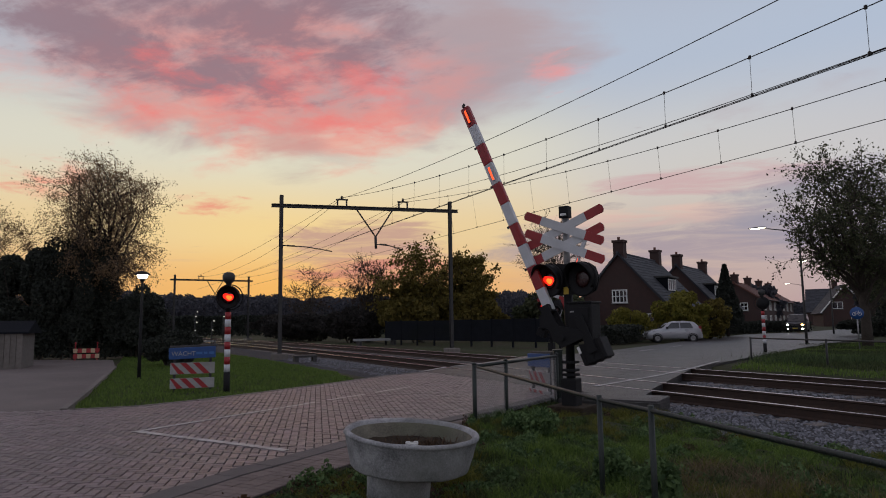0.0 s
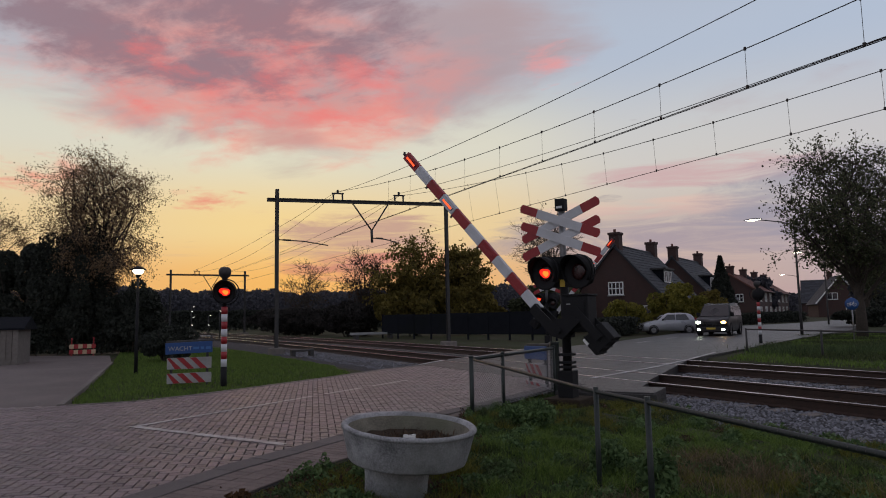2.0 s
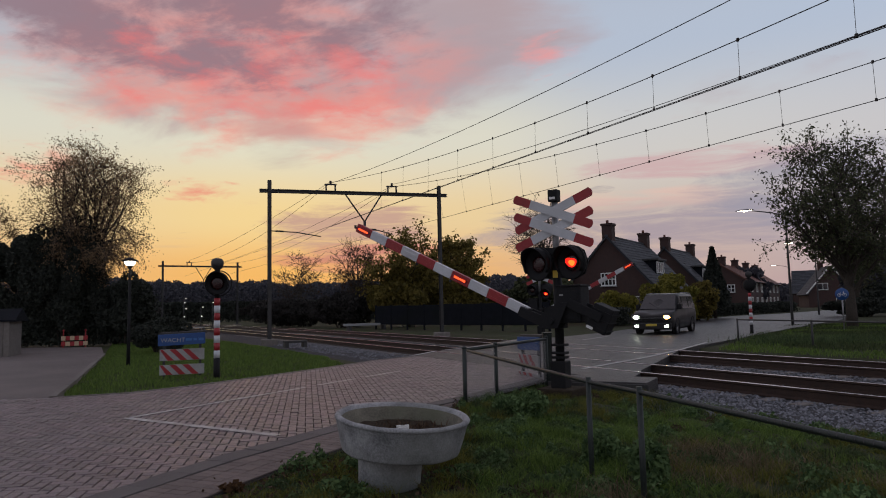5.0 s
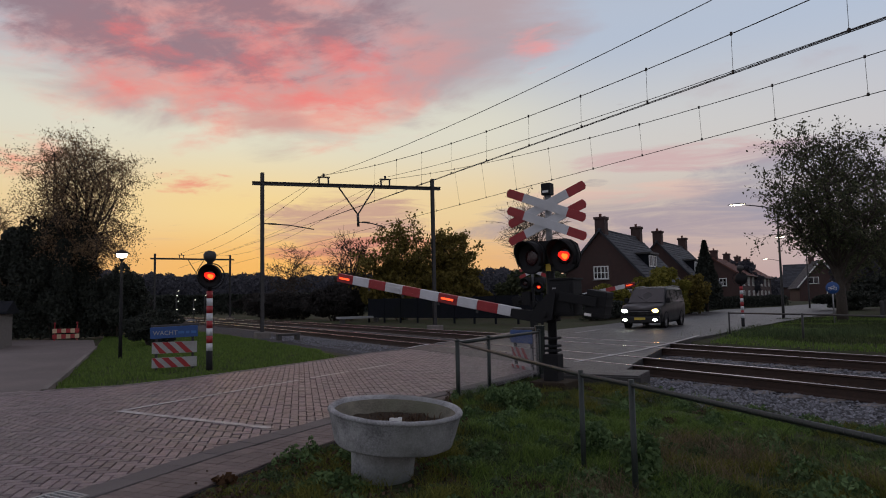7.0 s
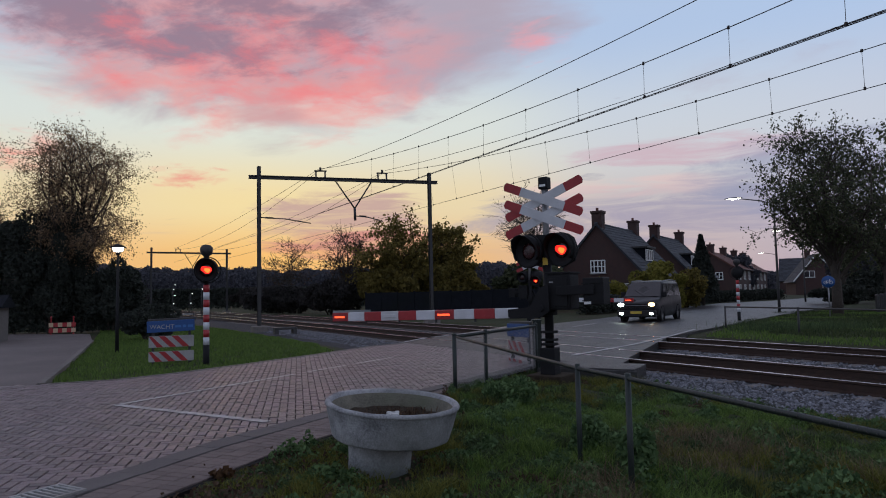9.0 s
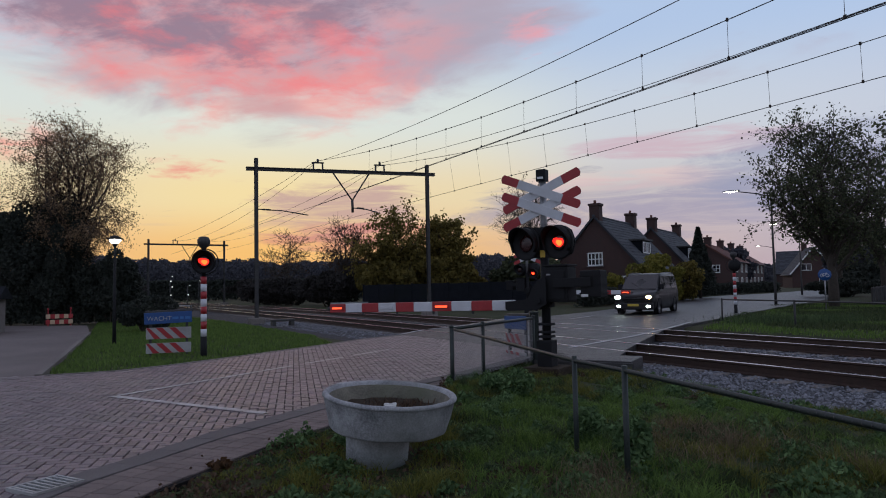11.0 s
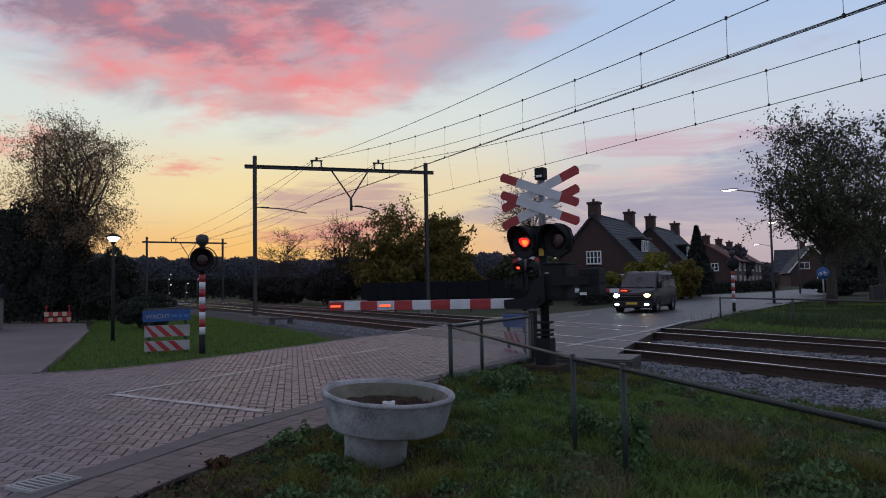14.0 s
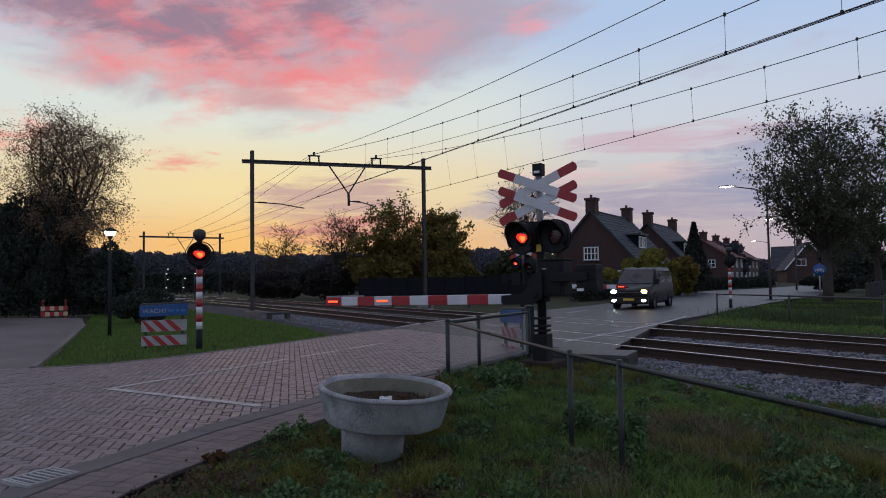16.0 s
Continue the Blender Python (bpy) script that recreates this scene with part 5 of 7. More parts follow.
L_BIRCH = leafy("birch_leaf", (0.13, 0.09, 0.055), (0.34, 0.23, 0.13), 0.5)
L_DARK = leafy("dark_evergreen_leaf", (0.024, 0.029, 0.025), (0.055, 0.062, 0.048), 0.12)
L_OLIVE = leafy("olive_leaf", (0.08, 0.07, 0.022), (0.28, 0.22, 0.06), 0.45)
L_GREEN = leafy("green_leaf", (0.036, 0.046, 0.028), (0.115, 0.125, 0.065), 0.35)
L_YELLOW = leafy("yellow_green_leaf", (0.11, 0.115, 0.025), (0.32, 0.28, 0.06), 0.4)
L_BROWN = leafy("autumn_brown_leaf", (0.05, 0.028, 0.014), (0.11, 0.06, 0.028), 0.25)
L_SCRUB = leafy("dull_scrub_leaf", (0.026, 0.025, 0.024), (0.062, 0.056, 0.05), 0.2)
# leaf colour greyed and blued to stand for distance haze
L_HAZED = leafy("hazed_distant_leaf", (0.046, 0.048, 0.06), (0.085, 0.086, 0.098), 0.2)

tree((-19.6, 34.5), 10.9, 7.0, 2.9, 3.3, 36000, 0.054, L_BIRCH, "tall birch with thin reddish-brown autumn leaves", 11, limbs=46, twigs=10, thin=0.006, droop=0.4, radius=0.17, spread=0.45)
tree((-27.5, 37.0), 8.0, 5.0, 3.6, 2.8, 26000, 0.055, L_BIRCH, "half-bare tree with thin brown leaves", 12, limbs=18, radius=0.13)
shrub((-20.5, 34.2), 7.3, 2.5, 1.8, 70000, 0.09, L_DARK, "tall dark evergreen shrub behind the side road", 21)
shrub((-23.8, 34.6), 6.0, 3.2, 2.0, 60000, 0.11, L_DARK, "broad dark hedge shrub behind the side road", 22)
shrub((-28.2, 35.0), 5.2, 3.6, 2.4, 44000, 0.12, L_DARK, "broad dark hedge shrub beside the shed", 23)
shrub((-17.6, 34.4), 3.9, 1.7, 1.5, 26000, 0.1, L_DARK, "dark evergreen shrub at the end of the side road", 24)
shrub((-12.0, 26.4), 1.35, 1.3, 0.9, 12000, 0.08, L_DARK, "low dark bush behind the striped boards", 25)

tree((-4.6, 58.0), 8.2, 4.7, 3.2, 2.7, 11000, 0.16, L_OLIVE, "broad bushy tree with olive-yellow leaves behind the screen", 14, limbs=26, radius=0.16, fork=0.08)
tree((0.2, 58.5), 8.2, 4.6, 2.1, 2.6, 8000, 0.16, L_OLIVE, "bushy tree with olive-yellow leaves behind the screen", 15, limbs=20, radius=0.14, fork=0.08)
tree((-9.2, 60.0), 7.6, 4.8, 2.8, 2.4, 700, 0.14, L_BROWN, "nearly bare thorn tree by the tracks", 16, limbs=30, twigs=14, thin=0.016, radius=0.13, fork=0.1)
tree((-19.0, 78.0), 7.6, 5.2, 3.4, 2.8, 300, 0.14, L_BROWN, "bare tree beyond the tracks", 17, limbs=22, twigs=12, thin=0.02, radius=0.12, fork=0.1)
shrub((-4.4, 56.5), 4.6, 3.8, 2.0, 12000, 0.24, L_OLIVE, "thick olive shrubs behind the screen", 31)
shrub((0.4, 57.0), 4.4, 3.0, 2.0, 10000, 0.24, L_OLIVE, "thick olive shrubs behind the screen", 32)
shrub((-10.5, 59.0), 3.2, 3.4, 2.4, 16000, 0.15, L_SCRUB, "brown thicket beside the tracks", 33)
shrub((7.0, 56.0), 4.4, 3.6, 2.4, 8000, 0.28, L_GREEN, "dark shrubs beside the brick house", 34)
shrub((-16.5, 66.0), 2.8, 4.6, 2.4, 16000, 0.16, L_SCRUB, "low brown scrub along the tracks", 35)
shrub((-22.0, 84.0), 3.0, 6.0, 2.6, 14000, 0.2, L_SCRUB, "low brown scrub along the tracks", 36)
shrub((-40.0, 74.0), 3.2, 7.0, 3.0, 14000, 0.2, L_SCRUB, "dark scrub along the tracks", 37)
tree((9.0, 72.0), 12.4, 8.2, 3.6, 3.9, 200, 0.16, L_BROWN, "tall bare tree behind the houses", 18, limbs=34, twigs=13, thin=0.02, radius=0.17)

tree((21.2, 36.6), 10.8, 6.4, 4.0, 3.35, 17000, 0.095, L_GREEN, "large leafy roadside tree with dark green crown", 19, limbs=36, twigs=12, thin=0.01, radius=0.24, spread=0.38)
tree((31.5, 48.0), 10.5, 6.2, 4.2, 3.8, 4500, 0.17, L_GREEN, "leafy roadside tree along the avenue", 20, limbs=24, radius=0.2)
tree((38.0, 64.0), 10.0, 6.0, 4.0, 3.6, 3500, 0.2, L_GREEN, "leafy roadside tree along the avenue", 41, limbs=20, radius=0.2)
tree((28.0, 37.0), 11.0, 7.0, 4.2, 3.8, 3500, 0.14, L_GREEN, "leafy roadside tree with dark crown", 44, limbs=24, radius=0.2)
shrub((12.3, 51.5), 2.7, 1.7, 1.4, 6000, 0.15, L_YELLOW, "yellow-green rounded garden bush", 42)
shrub((16.6, 52.5), 3.7, 2.4, 1.8, 10000, 0.16, L_YELLOW, "large yellow-green garden bush in front of the house", 43)
shrub((19.0, 54.0), 3.4, 1.8, 1.6, 6000, 0.16, L_OLIVE, "olive garden bush in front of the house", 45)
shrub((34.5, 57.5), 1.7, 5.0, 1.4, 12000, 0.14, L_DARK, "dark clipped hedge under the trees", 46, turn=20)
shrub((52.0, 78.0), 4.0, 8.0, 2.0, 8000, 0.32, L_DARK, "dark trees along the far road", 47, turn=10)
shrub((62.0, 100.0), 6.5, 6.0, 4.0, 7000, 0.45, L_HAZED, "distant trees behind the houses", 48)
shrub((44.0, 106.0), 7.0, 6.0, 4.0, 7000, 0.45, L_HAZED, "distant trees behind the terrace", 49)

# conifer
con = thing("conifer", pose(23.0, 60.5, 0), "dark narrow conifer beside the house", "tree")
part("trunk", tube(bmesh.new(), [(0, 0, -0.1), (0, 0, 6.2)], [0.16, 0.02], 8), M_BARK, con)
r = np.random.default_rng(9)
n = 9000
z = r.uniform(0.1, 1.0, n) ** 0.8
a = r.uniform(0, 2 * math.pi, n)
q = (1 - z) * 1.7 * r.uniform(0.5, 1.0, n) * (1 + 0.15 * np.sin(a * 5 + z * 30)) + 0.05
tagged(cards("foliage", np.stack([q * np.cos(a), q * np.sin(a), 0.3 + z * 6.1 - 0.25 * q], 1), 0.2, L_DARK, con, 9), kind="stuff")

# clipped hedges along the gardens
def hedge_row(a, b, h, n, size, label, seed):
    g = np.random.default_rng(seed)
    pp = np.array([a, b], float)
    f = g.uniform(0, 1, n)
    base = pp[0] + (pp[1] - pp[0]) * f[:, None]
    row = thing("hedge", pose(0, 0, 0), label, "hedge", "hedges along the gardens")
    bm = bmesh.new()
    for k in range(14):
        x, y = pp[0] + (pp[1] - pp[0]) * (k + 0.5) / 14
        tube(bm, [(x, y, -0.1), (x + 0.05, y, h * 0.5), (x, y, h * 0.8)], [0.05, 0.04, 0.02], 5)
    tagged(part("stem_cluster", bm, M_BARK, row), kind="stuff")
    up = h + 0.06 * np.sin(f * 60) + 0.05 * np.sin(f * 23 + 1)
    c = np.stack([base[:, 0] + g.normal(size=n) * 0.28, base[:, 1] + g.normal(size=n) * 0.22, up * g.uniform(0, 1, n) ** 0.7], 1)
    tagged(cards("foliage", c, size, L_DARK, row, seed + 1), kind="stuff")


hedge_row((9.0, 44.6), (12.0, 48.9), 1.15, 9000, 0.11, "low dark clipped hedge along the gardens", 71)
hedge_row((17.2, 53.0), (21.5, 64.5), 1.15, 12000, 0.12, "low dark clipped hedge along the gardens", 73)
hedge_row((-32.0, 33.4), (-16.4, 34.6), 2.6, 60000, 0.1, "tall dark hedge behind the side road", 77)
hedge_row((-56.0, 96.0), (-21.0, 118.0), 3.2, 30000, 0.24, "dark thicket beyond the bend of the tracks", 79)
hedge_row((-21.0, 118.0), (2.0, 70.0), 2.8, 30000, 0.24, "dark thicket along the far side of the tracks", 83)
hedge_row((21.8, 66.0), (42.0, 85.0), 1.2, 26000, 0.15, "long dark hedge where the road bends", 75)

# far woods along the horizon, their distance haze mixed into the leaf colour
r = np.random.default_rng(81)
n = 110000
az = np.radians(r.uniform(-46, 46, n))
d = r.uniform(230, 330, n)
crest = 13.6 + 0.9 * np.sin(az * 9) + 0.6 * np.sin(az * 37 + 1) + 0.5 * np.sin(az * 90 + 2) + 0.35 * np.sin(az * 260) + r.normal(size=n) * 0.3
crest *= np.where(az > 0.12, 0.62, 1.0)
c = np.stack([d * np.sin(az), d * np.cos(az), crest * r.uniform(0.02, 1.0, n) ** 0.6 * d / 280], 1)
tagged(cards("far_woods", c, 0.85, L_HAZED, None, 82, 1.2), "distant wooded ridge along the horizon", "woods", kind="stuff")
bm = bmesh.new()
prev = None
for k in range(73):
    a = radians(-72 + 2 * k)
    h = 14.0 + 0.9 * math.sin(a * 9)
    if a > 0.12:
        h *= 0.62
    row = [bm.verts.new((340 * math.sin(a), 340 * math.cos(a), z)) for z in (-1, h)]
    row.append(bm.verts.new((380 * math.sin(a), 380 * math.cos(a), h * 0.9)))
    if prev:
        bm.faces.new((prev[0], row[0], row[1], prev[1]))
        bm.faces.new((prev[1], row[1], row[2], prev[2]))
    prev = row
# ridge surface carries the same painted blue-grey haze
tagged(part("far_ridge", bm, mat("hazed_far_ridge", (0.04, 0.042, 0.05), (0.065, 0.066, 0.075), 0.95, scale=0.05, fine=0.4, bump=0.2), smooth=True), "low dark ridge far behind the fields", "hill", kind="structure")
# ---- planter ----
planter = thing("concrete_planter", pose(-0.565, 5.9, 0.0, 2.2, 4.2, 0), "round weathered concrete planter bowl on a pedestal", "planter")
M_PLANTER = mat("mottled_planter_concrete", (0.14, 0.144, 0.147), (0.43, 0.435, 0.44), 0.85, scale=4.5, fine=60, bump=0.3, stain=(0.16, 0.165, 0.152), contrast=0.34)
M_ALGAE = mat("algae_stained_concrete", (0.075, 0.07, 0.05), (0.19, 0.175, 0.135), 0.9, scale=6, fine=70, bump=0.5, stain=(0.09, 0.095, 0.06), contrast=0.35)
bm = lathe(bmesh.new(), [(0.0, 0.34), (0.40, 0.345), (0.455, 0.37), (0.530, 0.545), (0.538, 0.572), (0.548, 0.580), (0.566, 0.584), (0.580, 0.579), (0.588, 0.566), (0.588, 0.552), (0.578, 0.545), (0.572, 0.535), (0.545, 0.41), (0.512, 0.295), (0.506, 0.282), (0.492, 0.274), (0.36, 0.270), (0.0, 0.270)], 72)
for v in bm.verts:
    v.co += Vector((noise.noise(v.co * 7), noise.noise(v.co * 7 + Vector((9, 0, 0))), noise.noise(v.co * 6 + Vector((0, 5, 0))))) * 0.007
part("bowl", bm, M_PLANTER, planter)
part("bowl_lining", lathe(bmesh.new(), [(0.448, 0.375), (0.523, 0.548), (0.529, 0.548), (0.456, 0.372)], 64), M_ALGAE, planter, "algae-stained inner wall")
part("pedestal", lathe(bmesh.new(), [(0.0, 0.273), (0.285, 0.273), (0.285, 0.25), (0.272, 0.06), (0.27, -0.12), (0.0, -0.12)], 48, Matrix.Translation((-0.085, 0, 0))), M_PLANTER, planter)
bm = bmesh.new()
ring0 = None
for k in range(7):
    q = 0.482 * k / 6
    ring = [bm.verts.new((q * math.cos(a), q * math.sin(a), 0.435 + 0.03 * noise.noise((q * math.cos(a) * 6, q * math.sin(a) * 6, 3)))) for a in (2 * math.pi * j / 28 for j in range(28))] if k else [bm.verts.new((0, 0, 0.455))]
    if ring0:
        for j in range(28):
            bm.faces.new(list(dict.fromkeys([ring0[j % len(ring0)], ring[j], ring[(j + 1) % 28], ring0[(j + 1) % len(ring0)]])))
    ring0 = ring
part("soil", bm, M_SOIL, planter, smooth=True)
pot = thing("broken_pot", pose(-0.515, 5.74, 0.443, 0, 0, 12) @ Matrix.Scale(0.68, 4), "small white broken pot in the planter", "pot")
bm = bmesh.new()
for x0, x1, y0, y1 in ((-0.07, 0.07, -0.06, -0.09), (-0.07, 0.07, 0.05, 0.06), (-0.07, -0.06, -0.05, 0.05), (0.06, 0.07, -0.05, 0.05)):
    box(bm, x0, x1, y0, y1, 0.0, 0.085)
part("pot_wall", bm, M_WHITEPAINT, pot)
for x in (-0.05, 0.05):
    part("pot_rim_shard", box(bmesh.new(), x - 0.028, x + 0.028, -0.068, -0.045, 0.08, 0.112, 0.01), M_WHITEPAINT, pot)


# ---- grass ----
def blades(name, pts, h, w, material, seed, parent=None, lean=0.5):
    """Blades of grass at the points (x, y, z): bent strips, each of its own height and lean."""
    r = np.random.default_rng(seed)
    n = len(pts)
    a = r.uniform(0, 2 * np.pi, n)
    side = np.stack([np.cos(a), np.sin(a), np.zeros(n)], 1)
    b = r.uniform(0, 2 * np.pi, n)
    tilt = np.stack([np.cos(b), np.sin(b), np.zeros(n)], 1) * (r.uniform(0.05, lean, n) * h)[:, None]
    up = np.zeros((n, 3))
    up[:, 2] = h
    ww = (w * r.uniform(0.6, 1.3, n))[:, None]
    v = np.empty((n, 5, 3))
    v[:, 0], v[:, 1] = pts - side * ww, pts + side * ww
    m = pts + up * 0.55 + tilt * 0.3
    v[:, 2], v[:, 3] = m + side * ww * 0.75, m - side * ww * 0.75
    v[:, 4] = pts + up * 0.95 + tilt
    i = np.arange(n)[:, None] * 5
    faces = (i + np.array([0, 1, 2, 3])).tolist() + (i + np.array([3, 2, 4])).tolist()
    me = bpy.data.meshes.new(name)
    me.from_pydata(v.reshape(-1, 3).tolist(), [], faces)
    me.materials.append(material)
    ob = new(name, me)
    if parent is not None:
        ob.parent = parent
    return ob


def scatter(poly, n, seed):
    r = np.random.default_rng(seed)
    xs, ys = [p[0] for p in poly], [p[1] for p in poly]
    out = []
    while len(out) < n:
        for x, y in zip(r.uniform(min(xs), max(xs), 4000), r.uniform(min(ys), max(ys), 4000)):
            if inside(x, y, poly):
                out.append((x, y))
    return np.array(out[:n])


def field(p, s, seed):
    return np.array([noise.noise((x * s, y * s, seed)) for x, y in p])


G_FRESH = leafy("fresh_grass", (0.052, 0.095, 0.024), (0.185, 0.275, 0.062), 0.4)
G_DARK = leafy("dark_grass", (0.026, 0.041, 0.017), (0.094, 0.12, 0.046), 0.35)
G_DRY = leafy("dry_grass", (0.10, 0.078, 0.046), (0.25, 0.19, 0.12), 0.35)
L_WEED = leafy("weed_leaf", (0.042, 0.078, 0.032), (0.155, 0.24, 0.095), 0.3)
L_CLOVER = leafy("clover_leaf", (0.034, 0.056, 0.026), (0.105, 0.15, 0.06), 0.25)
L_WITHER = leafy("withered_leaf", (0.04, 0.026, 0.018), (0.13, 0.085, 0.055), 0.25)
G_MOSS = leafy("mossy_grass", (0.08, 0.085, 0.018), (0.20, 0.20, 0.045), 0.35)
VERGE = [(-2.5, 3.0), (-2.27, 4.9), (-1.79, 6.17), (-1.28, 7.2), (0.03, 10.6), (0.45, 11.6), (1.5, 13.4), (2.6, 13.2), (3.5, 11.6), (4.4, 9.2), (6.4, 6.2), (7.8, 3.5), (4.0, 1.6), (0.3, 1.5), (-2.2, 2.0)]
def verge_z(x, y):
    """The verge falls from the pavement to the foot of the ballast, with small humps."""
    o = x * N.x + y * N.y
    return -0.02 - 0.16 * min(1.0, max(0.0, (o - 5.0) / 3.0)) + 0.022 * noise.noise((x * 1.1, y * 1.1, 7)) + 0.01 * noise.noise((x * 4, y * 4, 2))


bm = bmesh.new()
grid = {}
STEP = 0.16
def verge_vert(i, j):
    if (i, j) not in grid:
        grid[i, j] = bm.verts.new((i * STEP, j * STEP, verge_z(i * STEP, j * STEP)))
    return grid[i, j]
for i in range(-18, 52):
    for j in range(8, 86):
        if inside((i + 0.5) * STEP, (j + 0.5) * STEP, VERGE):
            bm.faces.new((verge_vert(i, j), verge_vert(i + 1, j), verge_vert(i + 1, j + 1), verge_vert(i, j + 1)))
tagged(part("verge", bm, M_GRASSGROUND, smooth=True), "uneven grassy soil verge beside the pavement", "ground", kind="structure")
p = scatter(VERGE, 150000, 1)
clear = np.hypot(p[:, 0] + 0.545, p[:, 1] - 5.9) > 0.33
p = p[clear]
f1, f2, f3 = field(p, 0.9, 1.0), field(p, 3.0, 4.0), field(p, 7.0, 6.0)
keep = (f2 + 0.7 * f3) > -0.14 + 0.25 * f1
p, f1, f2, f3 = p[keep], f1[keep], f2[keep], f3[keep]
h = 0.05 + 0.05 * np.clip(f1 + 0.3, 0, 1) ** 1.5 + 0.10 * np.clip(f2 + 0.1, 0, 1) + 0.05 * np.clip(f3, 0, 1)
h *= np.clip((p[:, 0] + 1.9 + 0.12 * p[:, 1]) * 0.7, 0.45, 1.3)
z = np.array([verge_z(x, y) - 0.012 for x, y in p])
tone = field(p, 0.55, 9.0) + 0.6 * field(p, 2.3, 12.0) - 0.3 * (p[:, 0] < 0.1)
fresh, mossy = tone > 0.06, tone < -0.20
plain = ~fresh & ~mossy
for pick, colour, label, seed in ((fresh, G_FRESH, "fresh green grass on the verge by the fence", 2), (mossy, G_MOSS, "yellowish mossy grass on the verge by the planter", 51), (plain, G_DARK, "dark green grass on the verge by the fence", 3)):
    tagged(blades("verge_grass", np.column_stack([p, z])[pick], h[pick] * 1.1, 0.0038, colour, seed, lean=1.5), label, "grass", kind="stuff")
# tufts: dry stalks in clumps, and leafy weeds that form low mounds
r = np.random.default_rng(33)
spots = [(2.0, 5.6), (2.5, 6.2), (3.0, 6.0), (2.2, 6.8), (3.3, 5.3), (1.1, 5.1), (1.0, 4.6), (2.75, 3.45), (2.6, 3.55), (4.2, 5.4), (2.6, 6.7), (1.9, 6.3)]
q = np.concatenate([np.array(c) + r.normal(size=(330, 2)) * r.uniform(0.10, 0.26) for c in spots])
tagged(blades("dry_stalks", np.column_stack([q, [verge_z(x, y) - 0.01 for x, y in q]]), r.uniform(0.06, 0.27, len(q)), 0.0028, G_DRY, 4, lean=1.4), "tangled dry straw-coloured grass stalks", "grass", kind="stuff")


def mounds(name, count, colour, label, seed, size, tall, per):
    """Leafy growth in many low mounds of uneven height, scattered over the verge."""
    g = np.random.default_rng(seed)
    heart = scatter(VERGE, count, seed)
    out = []
    for x, y in heart:
        if math.hypot(x + 0.545, y - 5.9) < 0.5 or x + 0.4 * y < 0.55:
            continue
        wide, high = g.uniform(0.08, 0.26), tall * g.uniform(0.35, 1.0)
        d = g.normal(size=(int(per * wide / 0.16), 2)) * wide * 0.6
        top = high * np.exp(-(d ** 2).sum(1) / (2 * (wide * 0.55) ** 2))
        zz = top * g.uniform(0.25, 1.05, len(d)) + 0.01
        keep = [inside(x + a, y + b, VERGE) for a, b in d]
        out.append(np.column_stack([x + d[:, 0], y + d[:, 1], zz + verge_z(x, y)])[keep])
    tagged(cards(name, np.concatenate(out), size, colour, None, seed, 1.7), label, "weeds", kind="stuff")


mounds("nettle_mounds", 190, L_WEED, "broad-leaved green weeds in low mounds on the verge", 34, 0.030, 0.20, 260)
mounds("clover_mounds", 330, L_CLOVER, "small dark-leaved ground cover on the verge", 38, 0.018, 0.10, 300)
mounds("withered_mounds", 40, L_WITHER, "withered brown growth among the weeds on the verge", 39, 0.024, 0.14, 150)
# two tall bushy weeds at the fence
for c, hh, ww in (((0.9, 8.9), 0.42, 0.24), ((0.62, 9.4), 0.30, 0.2), ((1.45, 5.35), 0.45, 0.16), ((1.28, 6.3), 0.34, 0.18)):
    b = thing("tall_weed", pose(c[0], c[1], verge_z(*c)), "tall bushy green weed at the fence", "weed", "tall weeds at the fence")
    bm = bmesh.new()
    for k in range(6):
        a = k * 1.05
        tube(bm, [(0.02 * math.cos(a), 0.02 * math.sin(a), -0.03), (0.4 * ww * math.cos(a), 0.4 * ww * math.sin(a), hh * 0.6), (0.7 * ww * math.cos(a), 0.7 * ww * math.sin(a), hh * 0.95)], [0.005, 0.004, 0.002], 4)
    tagged(part("stem_cluster", bm, L_WEED, b), kind="stuff")
    d = r.normal(size=(900, 3))
    d /= np.linalg.norm(d, axis=1, keepdims=True)
    d *= r.uniform(0.3, 1.0, (900, 1)) ** 0.5
    tagged(cards("leaves", np.stack([d[:, 0] * ww, d[:, 1] * ww, hh * (0.55 + 0.47 * d[:, 2])], 1), 0.034, L_WEED, b, 60 + int(c[0] * 10), 1.8), kind="stuff")
# fallen leaves along the pavement
edge = np.array([(-2.2, 4.4), (-1.9, 5.4), (-1.5, 6.6), (-1.0, 7.6), (-0.2, 6.0), (-1.2, 4.6), (0.6, 5.2), (-1.6, 5.0), (-1.3, 6.4), (-0.8, 5.2), (-1.9, 4.9), (0.2, 4.4), (-0.4, 3.9), (0.9, 3.9), (2.2, 4.0)])
q = np.concatenate([s + r.normal(size=(230, 2)) * np.array([0.2, 0.32]) for s in edge])
q = q[[inside(x, y, VERGE) or r.uniform() < 0.1 for x, y in q]]
tagged(cards("fallen_leaves", np.column_stack([q, r.uniform(0.0, 0.05, len(q)) + np.array([verge_z(x, y) if inside(x, y, VERGE) else 0.0 for x, y in q])]), 0.030, L_WITHER, None, 35, 1.2), "brown fallen leaves at the pavement's edge", "leaves", kind="stuff")
lump = thing("leaf_clump", pose(-1.97, 5.72, 0.0), "small dark clump of leaves on the pavement", "leaves")
q = r.normal(size=(60, 3)) * np.array([0.05, 0.035, 0.02])
q[:, 2] = np.abs(q[:, 2]) + 0.005
cards("clump", q, 0.05, L_BROWN, lump, 36, 1.2)
